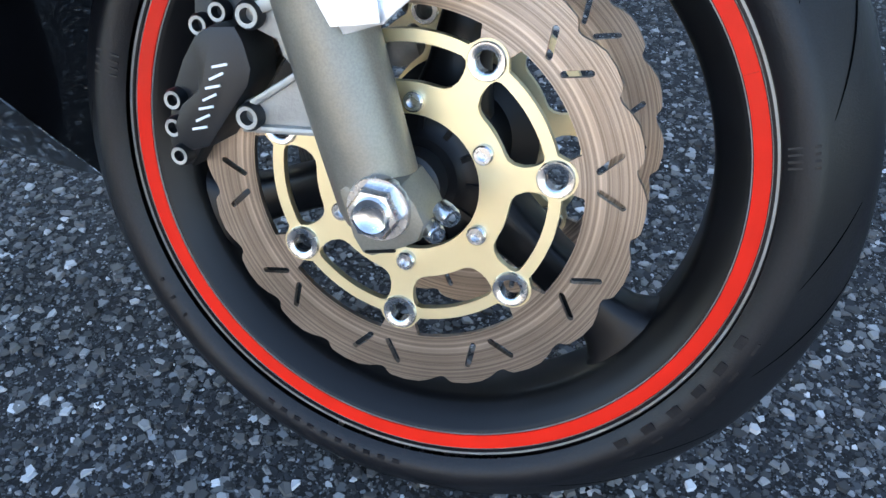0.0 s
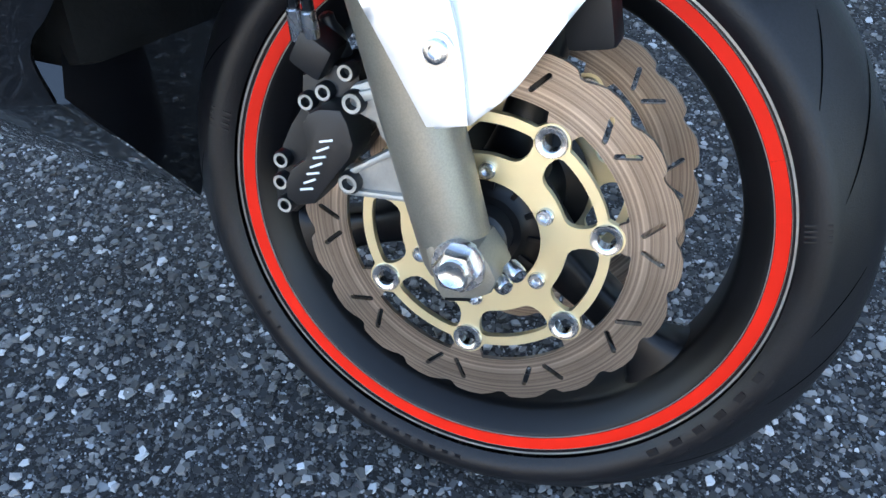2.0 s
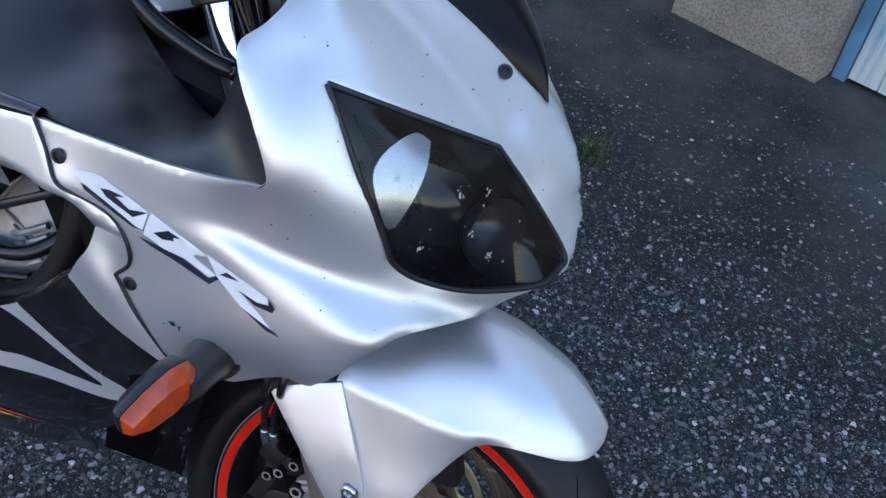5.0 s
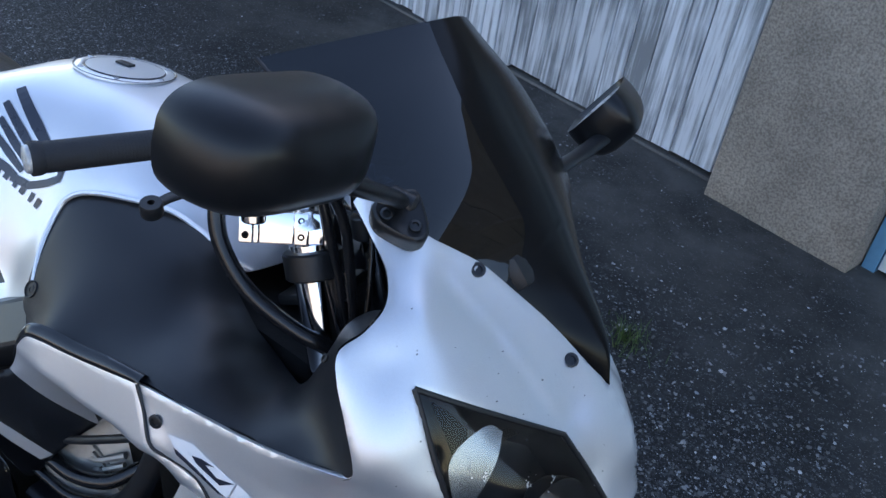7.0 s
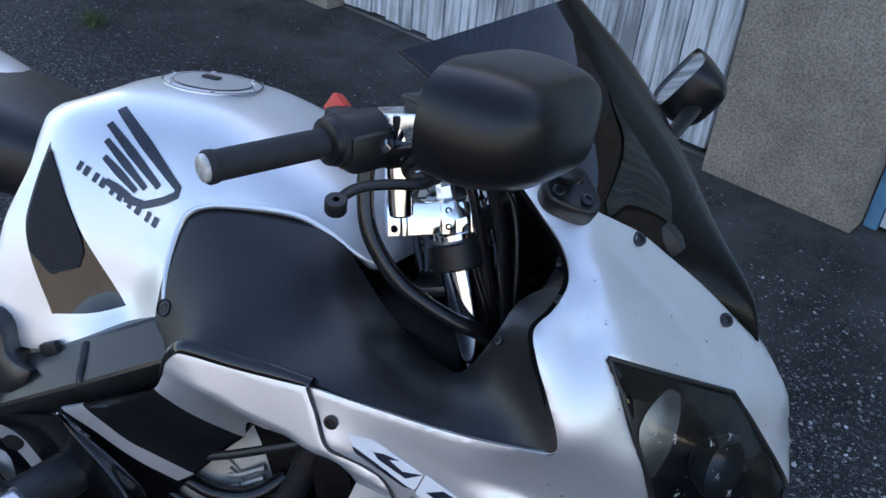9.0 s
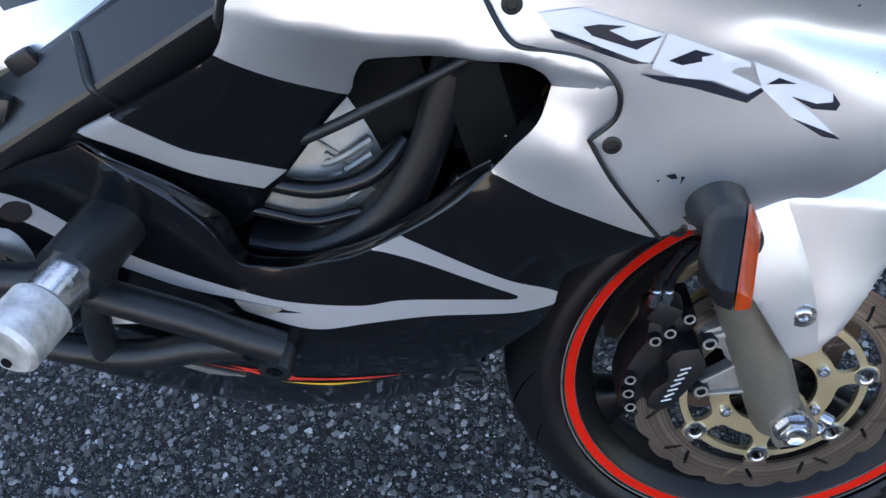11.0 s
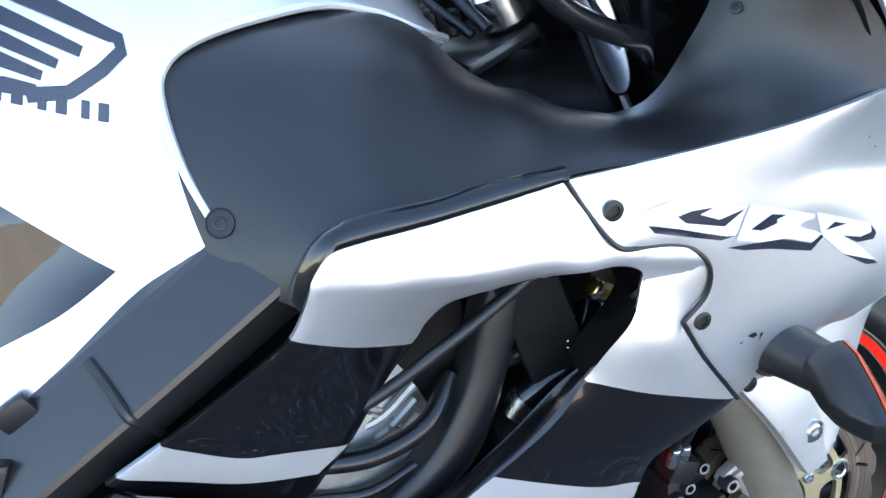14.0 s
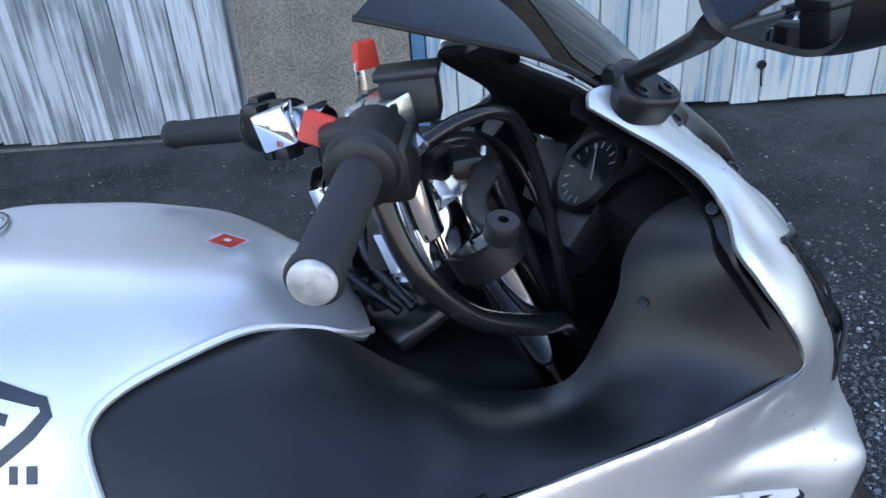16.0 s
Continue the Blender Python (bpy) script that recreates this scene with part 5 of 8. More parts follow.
class Shelf(Fold):
    """An upper face, a shelf that juts out from it, and the flank below the shelf's ridge."""

    def __init__(self, top, mid_, low, d, ease):
        self.top, self.mid_, self.low = Sheet(top, d, ease), Sheet(mid_, d, 1e-5), Sheet(low, d, ease)
        self.d, self.a, self.b = self.top.d, self.top.a, self.top.b
        self.bend = [np.array(self.flat(p)) for p in BEND]
        a, b, q = self.bend[1], self.bend[2], np.array(self.flat((-0.056, -0.052, 0.979)))
        self.up_side = math.copysign(1.0, (b - a)[0] * (q - a)[1] - (b - a)[1] * (q - a)[0])

    def up(self, uv, lift=0.0):
        def soft_max(u, v, k=0.005):
            h = min(1.0, max(0.0, 0.5 + 0.5 * (u - v) / k))
            return v + (u - v) * h + k * h * (1 - h)

        def ease_in(v, lo, hi):
            h = min(1.0, max(0.0, (v - lo) / (hi - lo)))
            return h * h * (3 - 2 * h)
        out = []
        for p, q, r in zip(self.top.up(uv, lift), self.mid_.up(uv, lift), self.low.up(uv, lift)):
            hp, hq, hr = p.dot(self.d), q.dot(self.d), r.dot(self.d)
            fore = ease_in(q.x, -0.250, -0.090)
            low = hr + (-soft_max(-hq, -hr, 0.016) - hr) * fore
            under = 1 - ease_in(q.z + 0.31 * q.x, 0.762, 0.795)
            h = hp + (soft_max(hp, low, 0.014) - hp) * max(fore, ease_in(-q.z, -0.815, -0.775)) * under
            out.append(p + self.d * (h - hp))
        if len(out) > 1:
            out = [p + self.d * self.step(self.flat(p)) for p in out]
        return out

    def step(self, q):
        """The cowl's upper face stands a little proud along a bend that runs down to the lamp's corner."""
        q = np.array(q)
        best, side_, run = 1.0, 0.0, 0.0
        for k, (a, b) in enumerate(zip(self.bend, self.bend[1:])):
            f = min(1.0, max(0.0, (q - a) @ (b - a) / ((b - a) @ (b - a))))
            g = q - a - f * (b - a)
            r = math.hypot(*g)
            if r < best:
                best, run = r, (k + f) / (len(self.bend) - 1)
                side_ = math.copysign(1.0, (b - a)[0] * g[1] - (b - a)[1] * g[0])
        t = min(1.0, max(0.0, 0.5 + 0.5 * side_ * self.up_side * best / 0.0045))
        t = t * t * (3 - 2 * t)
        away_ = max(0.0, 1 - best / 0.045) if t > 0.5 else 1.0
        ends = min(1.0, max(0.0, run / 0.25)) * min(1.0, max(0.0, (1.0 - run) / 0.12 + 0.3))
        return BEND_RISE * t * away_ * ends


BEND_RISE = 0.0032
NOSE = Shelf(nose_up, shelf, nose_down, NOSE_D, 1.2e-4)
bm = B()
panel(bm, NOSE, cowl_top + cowl_seam + cowl_low + cowl_mid, 0.0035, 0.0055, holes=[lamp], mirror=True, roll=0.0012, off=NOSE_OFF)
def trim_far(bm_):
    """The far half ends at the lamp's lower corner."""
    low_far = [f for f in bm_.faces if away(f.calc_center_median(), NOSE_OFF) > 0.004 and f.calc_center_median().x > 0.085]
    bmesh.ops.delete(bm_, geom=low_far, context="FACES")


trim_far(bm)
for _ in range(10):
    bmesh.ops.smooth_vert(bm, verts=[v for v in bm.verts if abs(away(v.co, NOSE_OFF)) < 0.045 and v.co.x > 0.045 and not v.is_boundary], factor=0.5, use_axis_x=True, use_axis_y=True, use_axis_z=True)
nose_edge = [NOSE.flat(p) for p in smooth_line(cowl_top + cowl_seam + cowl_low + cowl_mid, 6, True)]
cowl = part("upper_cowl", bm, SILVER, bike, "silver upper cowl with insect marks and a damaged spot", fix=False)

# gap line between the cowls
bm = B()
tube(bm, [tuple(SIDE.on((x, 0, z)) - V(0, 0.0003, 0)) + tuple(c) for x, z, *c in seam], 0.0019, 8, 6)
part("panel_gap", bm, BLACK_PLASTIC, cowl, "dark gap between the panels")

# headlamp: black bowl, reflectors and clear lens
lamp_unit = sub("headlamp", bike, "clear headlamp with dead insects on the lens")
bm = B()
LAMP = Sheet([NOSE.on(p[:3]) for p in smooth_line(lamp, 3, True)] + [NOSE.on((0.018, -0.118, 0.828), 0.004)], NOSE_D, 3e-5)
panel(bm, LAMP, lamp, 0.0, 0.008, lift=-0.001)
part("lens", bm, LENS, lamp_unit, "clear curved lens", fix=False).visible_shadow = False
bm = B()
loop = smooth_line(lamp, 6, True)
rings = []
for depth, k in ((0.0, 1.0), (0.012, 0.98), (0.05, 0.85), (0.075, 0.55)):
    c = sum((NOSE.on(p) for p in loop), V(0, 0, 0)) / len(loop)
    rings.append([bm.verts.new(c + (NOSE.on(p) - c) * k - NOSE.d * (depth + 0.002)) for p in loop])
for a, b in zip(rings, rings[1:]):
    for i in range(len(loop)):
        bm.faces.new((a[i], a[(i + 1) % len(loop)], b[(i + 1) % len(loop)], b[i]))
bm.faces.new(rings[-1])
part("bowl", bm, BOWL, lamp_unit, "dark headlamp bowl")
bm = B()
panel(bm, NOSE, [(-0.037, -0.172, 0.853), (-0.037, -0.166, 0.868), (-0.030, -0.154, 0.881), (-0.019, -0.138, 0.889), (-0.008, -0.129, 0.882, 1), (-0.006, -0.135, 0.860), (-0.008, -0.146, 0.837), (-0.014, -0.163, 0.812, 1), (-0.020, -0.168, 0.812), (-0.028, -0.171, 0.829)], 0.002, 0.010, lift=-0.014)
part("reflector", bm, ALU, lamp_unit, "bright reflector wedge", fix=False)
bm = B()
lathe(bm, [(0.036, 0.0), (0.033, -0.010), (0.025, -0.024), (0.014, -0.033), (0.005, -0.036)], Matrix.Translation(V(0.058, -0.082, 0.792) - NOSE.d * 0.018) @ frame_of((0.85, -0.5, 0.15)), 40, caps=False)
part("reflector", bm, BOWL, lamp_unit, "dark dished low-beam bowl")
bm = B()
tube(bm, [tuple(NOSE.on(p[:3], 0.0004)) + tuple(p[3:]) for p in lamp] + [tuple(NOSE.on(lamp[0][:3], 0.0004))], 0.0028, 8, 6)
part("lens_seal", bm, BLACK_PLASTIC, lamp_unit, "black rubber seal")

# tank
tank_line = [mid(-0.328, 0.872, 0.05) + (1,), mid(-0.345, 0.900, 0.05), mid(-0.385, 0.932, 0.05), mid(-0.450, 0.962, 0.05), mid(-0.520, 0.983, 0.05), mid(-0.600, 0.995, 0.05), mid(-0.680, 0.994, 0.05), mid(-0.750, 0.975, 0.05), mid(-0.800, 0.945, 0.05) + (1,)]
tank_low = [(-0.800, -0.020, 0.945), (-0.790, -0.050, 0.930), (-0.776, -0.085, 0.895), (-0.786, -0.117, 0.829), (-0.783, -0.140, 0.750), (-0.765, -0.149, 0.713), (-0.748, -0.150, 0.702), (-0.733, -0.150, 0.697), (-0.714, -0.150, 0.701), (-0.692, -0.150, 0.710), (-0.660, -0.150, 0.722), (-0.600, -0.148, 0.748), (-0.543, -0.146, 0.803), (-0.556, -0.125, 0.841), (-0.560, -0.100, 0.880), (-0.552, -0.090, 0.898), (-0.530, -0.083, 0.909), (-0.490, -0.074, 0.915),
            (-0.440, -0.062, 0.916), (-0.400, -0.055, 0.903), (-0.368, -0.050, 0.886), (-0.345, -0.035, 0.874)]
tank_shape = tank_line + tank_low + [(-0.683, -0.048, 0.972), (-0.583, -0.097, 0.867), (-0.582, -0.082, 0.912), (-0.700, -0.093, 0.915), (-0.607, -0.121, 0.780), (-0.50, -0.045, 0.955), (-0.42, -0.020, 0.938), (-0.60, -0.035, 0.975), (-0.755, -0.050, 0.955), (-0.66, -0.118, 0.83), (-0.58, 0.0, 0.990), (-0.68, 0.0, 0.990)]
TANK = Sheet(tank_shape, (0.0, -0.72, 0.69), 6e-5)
carbon = [(-0.752, -0.084, 0.934, 1), (-0.702, -0.101, 0.872), (-0.672, -0.109, 0.836), (-0.610, -0.123, 0.780, 1), (-0.650, -0.130, 0.758), (-0.698, -0.133, 0.742, 1), (-0.732, -0.122, 0.789), (-0.751, -0.112, 0.830), (-0.753, -0.102, 0.870)]
bm = B()
panel(bm, TANK, tank_line + tank_low, 0.004, 0.012, paint=[(carbon, 1)], mirror=True, off=0.05, roll=0.002)
tank = part("fuel_tank", bm, [SILVER, BLACK_GLOSS], bike, "silver fuel tank with a dark wing emblem", fix=False)
bm = B()
tube(bm, [tuple(TANK.on(p[:3], 0.001)) for p in tank_low[12:]], 0.0032, 8, 6)
part("tank_edge_trim", bm, SILVER, tank, "pale bead along the tank edge")
# knee pad with a cross-hatched grip
pad = [(-0.747, -0.088, 0.926, 1), (-0.727, -0.093, 0.904), (-0.702, -0.101, 0.870), (-0.676, -0.109, 0.836), (-0.668, -0.114, 0.818, 1), (-0.672, -0.118, 0.801, 1), (-0.705, -0.123, 0.784, 1), (-0.739, -0.119, 0.803, 1), (-0.748, -0.112, 0.830), (-0.748, -0.102, 0.868)]
decal("knee_pad", TANK, pad, MESHMAT, tank, 0.0022, label="dark ribbed rubber knee pad")
pad_flat = [TANK.flat(p) for p in smooth_line(pad, 6, True)]
bm = B()
lo, hi = np.min(pad_flat, 0), np.max(pad_flat, 0)
for s in (1, -1):
    for k in range(-60, 61):
        seg = []
        for i in range(61):
            u = lo[0] + (hi[0] - lo[0]) * i / 60
            v = (lo[1] + hi[1]) / 2 + s * (u - (lo[0] + hi[0]) / 2) * 0.8 + k * 0.0045
            if inside(np.array([u]), np.array([v]), pad_flat)[0]:
                seg.append((u, v))
            else:
                if len(seg) > 2:
                    tube(bm, TANK.up(seg[::4] + [seg[-1]], 0.0026), 0.0007, 4, 1)
                seg = []
part("pad_rib", bm, MESHMAT, tank)
# emblem and lettering as plain bars
def strip(name, centre, widths, material, lift=0.0012):
    """A band on the tank along points of the surface, with its true width."""
    uv = [np.array(TANK.flat(p)) for p in centre]
    out, back = [], []
    for i, q in enumerate(uv):
        d = uv[min(i + 1, len(uv) - 1)] - uv[max(i - 1, 0)]
        d = np.array((-d[1], d[0])) / np.linalg.norm(d)
        w = widths[i] / 2
        out.append(q + d * w)
        back.append(q - d * w)
    flat_ = out + back[::-1]
    bm_ = B()
    rows__ = []
    k = len(uv)
    fine = []
    for i in range(k - 1):
        for j in range(7 if i == k - 2 else 6):
            t = j / 6
            fine.append([(out[i] * (1 - t) + out[i + 1] * t) * (1 - s_) + (back[i] * (1 - t) + back[i + 1] * t) * s_ for s_ in (0, 0.33, 0.67, 1)])
    for r_ in fine:
        rows__.append([bm_.verts.new(v) for v in TANK.up([tuple(q) for q in r_], lift)])
    for a_, b_ in zip(rows__, rows__[1:]):
        for i in range(3):
            bm_.faces.new((a_[i], a_[i + 1], b_[i + 1], b_[i]))
    bmesh.ops.recalc_face_normals(bm_, faces=bm_.faces)
    if sum((f.normal.dot(TANK.d) for f in bm_.faces)) < 0:
        bmesh.ops.reverse_faces(bm_, faces=bm_.faces)
    return part(name, bm_, material, tank, fix=False)


for pa, pb, w0, w1 in (((-0.681, -0.042, 0.975), (-0.580, -0.076, 0.914), 0.020, 0.008), ((-0.682, -0.057, 0.957), (-0.600, -0.080, 0.909), 0.015, 0.007), ((-0.676, -0.070, 0.942), (-0.615, -0.084, 0.905), 0.013, 0.006),
                       ((-0.671, -0.080, 0.926), (-0.625, -0.087, 0.900), 0.012, 0.006), ((-0.661, -0.092, 0.905), (-0.630, -0.090, 0.892), 0.012, 0.007)):
    strip("wing_bar", [pa, tuple((V(*pa) + V(*pb)) / 2), pb], [w0 * 0.55, (w0 + w1) / 2, w1], INK)
strip("wing_curl", [(-0.588, -0.074, 0.919), (-0.577, -0.077, 0.913), (-0.577, -0.081, 0.906), (-0.590, -0.085, 0.898), (-0.612, -0.089, 0.888), (-0.636, -0.091, 0.890)], [0.008, 0.008, 0.008, 0.008, 0.008, 0.009], INK, 0.0014)
la, lb = V(-0.700, -0.094, 0.917), V(-0.586, -0.096, 0.873)
for i in range(5):
    for t0, t1 in ((i / 5 + 0.010, i / 5 + 0.052), (i / 5 + 0.092, i / 5 + 0.146)):
        strip("letter_bar", [tuple(la.lerp(lb, t0)), tuple(la.lerp(lb, t1))], [0.0105, 0.0105], INK)
# filler cap
bm = B()
m = Matrix.Translation((-0.643, 0.080, 0.9930)) @ frame_of((-0.02, 0.02, 1))
lathe(bm, [(0.060, -0.003), (0.060, 0.002), (0.057, 0.0035), (0.050, 0.0035), (0.0485, 0.002), (0.047, 0.0045), (0.020, 0.0055)], m, 56)
cap = part("filler_cap", bm, SILVER, tank, "round silver filler cap with a lock")
for r_ in (0.0605, 0.0475):
    bm = B()
    lathe(bm, [(r_ - 0.0012, 0.0030), (r_, 0.0048 if r_ < 0.05 else 0.0036), (r_ + 0.0012, 0.0030)], m, 56, caps=False, closed=True)
    part("cap_groove", bm, INK, cap, "dark line round the cap")
for k in range(6):
    bm = B()
    socket_bolt(bm, m @ V(0.0545 * math.cos(k * 1.047 + 0.3), 0.0545 * math.sin(k * 1.047 + 0.3), 0.003), (0, 0, 1), 0.0035, 0.002)
    part("cap_bolt", bm, STEEL, tank)
bm = B()
box(bm, m @ V(0, -0.01, 0.007), (0.022, 0.012, 0.003), bevel=0.001)
part("lock_cover", bm, BLACK_PLASTIC, tank)
# warning sticker on the tank's front
for grow, material, lift in ((0.019, WHITE_DECAL, 0.0012), (0.0150, RED_PLASTIC, 0.0018), (0.0040, WHITE_DECAL, 0.0024)):
    bm = B()
    uv0 = TANK.flat((-0.431, 0.047, 0.9375))
    bm.faces.new([bm.verts.new(q) for q in TANK.up([(uv0[0] + grow * u, uv0[1] + 0.75 * grow * v) for u, v in ((1, 0), (0, 1), (-1, 0), (0, -1))], lift)])
    part("warning_sticker", bm, material, tank, "red and white diamond warning sticker")

# big matt covers between tank and cowl
cover_out = [(-0.557, -0.150, 0.797), (-0.563, -0.130, 0.838), (-0.561, -0.104, 0.880), (-0.552, -0.094, 0.896), (-0.530, -0.088, 0.906), (-0.490, -0.079, 0.912), (-0.440, -0.066, 0.913), (-0.405, -0.060, 0.909), (-0.380, -0.060, 0.898), (-0.358, -0.062, 0.877), (-0.336, -0.064, 0.855), (-0.308, -0.068, 0.834), (-0.278, -0.073, 0.818), (-0.248, -0.085, 0.810),
             (-0.224, -0.108, 0.820), (-0.212, -0.126, 0.842), (-0.200, -0.135, 0.868), (-0.186, -0.142, 0.900), (-0.176, -0.140, 0.930), (-0.155, -0.138, 0.950), (-0.130, -0.148, 0.962), (-0.124, -0.172, 0.966), (-0.133, -0.200, 0.954), (-0.137, -0.218, 0.940), (-0.127, -0.226, 0.920), (-0.108, -0.232, 0.885), (-0.098, -0.234, 0.856), (-0.115, -0.233, 0.842), (-0.18, -0.228, 0.831), (-0.255, -0.220, 0.825), (-0.335, -0.212, 0.824),
             (-0.395, -0.208, 0.812), (-0.452, -0.207, 0.806), (-0.483, -0.207, 0.799), (-0.498, -0.200, 0.780), (-0.508, -0.190, 0.760, 1), (-0.532, -0.172, 0.772), (-0.548, -0.160, 0.782)]
cover_out = [tuple(V(-0.35, -0.15, 0.85).lerp(V(*p[:3]), 0.985 if i < 3 else 1.03)) if i < 8 else p for i, p in enumerate(cover_out)]
cover_shape = cover_out + [(-0.385, -0.095, 0.888), (-0.310, -0.112, 0.858), (-0.50, -0.135, 0.858), (-0.44, -0.140, 0.862), (-0.50, -0.175, 0.810), (-0.42, -0.185, 0.822), (-0.36, -0.160, 0.838), (-0.27, -0.150, 0.842), (-0.27, -0.195, 0.832), (-0.19, -0.190, 0.842), (-0.16, -0.185, 0.885), (-0.178, -0.160, 0.896), (-0.130, -0.205, 0.895), (-0.13, -0.215, 0.862), (-0.48, -0.105, 0.895)]
COVER = Sheet(cover_shape, (-0.10, -0.72, 0.69), 7e-4)
bm = B()
panel(bm, COVER, cover_out, 0.003, 0.010, roll=0.0015, lift=-0.003)
cover = part("inner_cover", bm, MATTE, bike, "matt dark grey plastic cover beside the tank", fix=False)
# glossy rail between the cover and the silver cowl
rail_low = smooth_line([(-0.507, -0.2010, 0.762), (-0.499, -0.2040, 0.782), (-0.486, -0.2085, 0.8015), (-0.468, -0.2090, 0.8055), (-0.419, -0.2120, 0.8100), (-0.352, -0.2160, 0.8185), (-0.333, -0.2180, 0.8225)], 6)
rail_high = smooth_line([(-0.512, -0.1930, 0.770), (-0.505, -0.1960, 0.790), (-0.488, -0.1990, 0.811), (-0.460, -0.2000, 0.8185), (-0.418, -0.2030, 0.8205), (-0.376, -0.2060, 0.8255), (-0.333, -0.2080, 0.8275)], 6)
bm = B()
rows_ = []
for t, lift in ((0.0, -0.004), (0.0, 0.0005), (0.25, 0.0025), (0.75, 0.0030), (1.0, 0.0015), (1.08, -0.006)):
    rows_.append([bm.verts.new(a_.lerp(b_, t) + V(0, -0.7, 0.7) * lift) for a_, b_ in zip(rail_low, rail_high)])
for a, b in zip(rows_, rows_[1:]):
    for i in range(len(a) - 1):
        bm.faces.new((a[i], a[i + 1], b[i + 1], b[i]))
part("cover_rail", bm, BLACK_GLOSS, cover, "glossy dark rail under the cover", sharp=60)
bm = B()
m = Matrix.Translation(COVER.on((-0.541, -0.146, 0.806), -0.0005)) @ frame_of((-0.25, -0.85, 0.45))
lathe(bm, [(0.0098, -0.001), (0.0093, 0.0006), (0.0085, 0.0002), (0.0080, -0.003), (0.003, -0.0035)], m, 28)
socket_bolt(bm, m @ V(0, 0, -0.003), (-0.25, -0.85, 0.45), 0.0048, 0.0026)
part("cover_bolt", bm, BLACK_PLASTIC, cover, "black bolt in a sunken hole")
for p in ((-0.178, -0.160, 0.896), (-0.129, -0.166, 0.948)):
    bm = B()
    socket_bolt(bm, COVER.on(p, 0.0005), (-0.5, -0.6, 0.5), 0.0042, 0.002)
    part("cover_screw", bm, BLACK_PLASTIC, cover)

# fairing bolts
for p, s in (((-0.305, -0.222, 0.797), SIDE), ((-0.231, -0.221, 0.695), SIDE), ((-0.170, -0.204, 0.611), SIDE)):
    bm = B()
    c = s.on(p, 0.0004)
    socket_bolt(bm, c, (0.05, -1, 0.05), 0.0070, 0.0024)
    part("fairing_bolt", bm, BLACK_PLASTIC, cowl)
bm = B()
m = Matrix.Translation(LOWER.on((-0.731, 0, 0.585), 0.0008)) @ frame_of(RIGHT)
lathe(bm, [(0.0190, 0.0004), (0.0185, -0.006), (0.013, -0.008)], m, 28)
part("bolt_recess", bm, BLACK_PLASTIC, mid_cowl)
bm = B()
socket_bolt(bm, m @ V(0, 0, -0.006), RIGHT, 0.0085, 0.005)
part("fairing_bolt", bm, STEEL, mid_cowl)

# model badge as plain white shapes with a dark shadow
BADGE = (
    (INK, 0.0010, [[(-0.278, 0.784), (-0.210, 0.762), (-0.224, 0.761), (-0.274, 0.778)], [(-0.218, 0.754), (-0.192, 0.752), (-0.172, 0.750), (-0.146, 0.741), (-0.138, 0.747), (-0.136, 0.744), (-0.145, 0.735), (-0.182, 0.745), (-0.204, 0.749)],
                   [(-0.113, 0.725), (-0.080, 0.713), (-0.074, 0.709), (-0.088, 0.711)], [(-0.117, 0.741), (-0.098, 0.736), (-0.087, 0.737), (-0.088, 0.744), (-0.081, 0.736), (-0.083, 0.731), (-0.100, 0.732)]]),
    (WHITE_DECAL, 0.0014, [[(-0.286, 0.795), (-0.258, 0.799), (-0.207, 0.782), (-0.213, 0.762), (-0.220, 0.763), (-0.277, 0.785)],
                           [(-0.205, 0.783), (-0.150, 0.764), (-0.150, 0.761), (-0.159, 0.760), (-0.161, 0.757), (-0.138, 0.747), (-0.146, 0.742), (-0.170, 0.751), (-0.192, 0.752), (-0.212, 0.759)],
                           [(-0.149, 0.765), (-0.089, 0.745), (-0.087, 0.738), (-0.098, 0.736), (-0.117, 0.741), (-0.102, 0.731), (-0.080, 0.713), (-0.113, 0.725), (-0.138, 0.746)]]),
    (INK, 0.0018, [[(-0.257, 0.786), (-0.247, 0.788), (-0.231, 0.787), (-0.241, 0.784), (-0.227, 0.777), (-0.208, 0.781), (-0.223, 0.771), (-0.251, 0.780)], [(-0.202, 0.764), (-0.187, 0.772), (-0.175, 0.769), (-0.182, 0.767), (-0.181, 0.764), (-0.193, 0.761)], [(-0.136, 0.749), (-0.129, 0.754), (-0.116, 0.750)]]))
for material, lift, shapes in BADGE:
    for quad in shapes:
        decal("badge_shape", NOSE, [(x, -0.230, z, 1) for x, z in quad], material, cowl, lift, 2, 0.006)


# windscreen: a loft from the middle line to the side edge
screen = sub("windscreen", bike, "smoked plastic windscreen with a dark reflection in its colour")
scr_mid = smooth_line([mid(0.050, 0.894, NOSE_OFF), (0.031, 0.014, 0.937), (-0.027, 0.024, 0.998), (-0.082, 0.033, 1.060), (-0.134, 0.040, 1.110), (-0.174, 0.044, 1.149), (-0.214, 0.047, 1.183)], 10)
scr_edge = smooth_line([mid(0.050, 0.892, NOSE_OFF)] + [tuple(NOSE.on(c[:3], -0.004) + V(0.003, 0.001, -0.006)) for c in cowl_top[1:9]] + [(-0.220, -0.121, 1.074), (-0.285, -0.112, 1.100), (-0.336, -0.098, 1.119)], 10)


def along(line, t):
    f = max(0, min(0.99999, t)) * (len(line) - 1)
    i = int(f)
    return line[i].lerp(line[i + 1], f - i)


SCREEN_N = V(0.13, 0.99, 0.03).normalized()


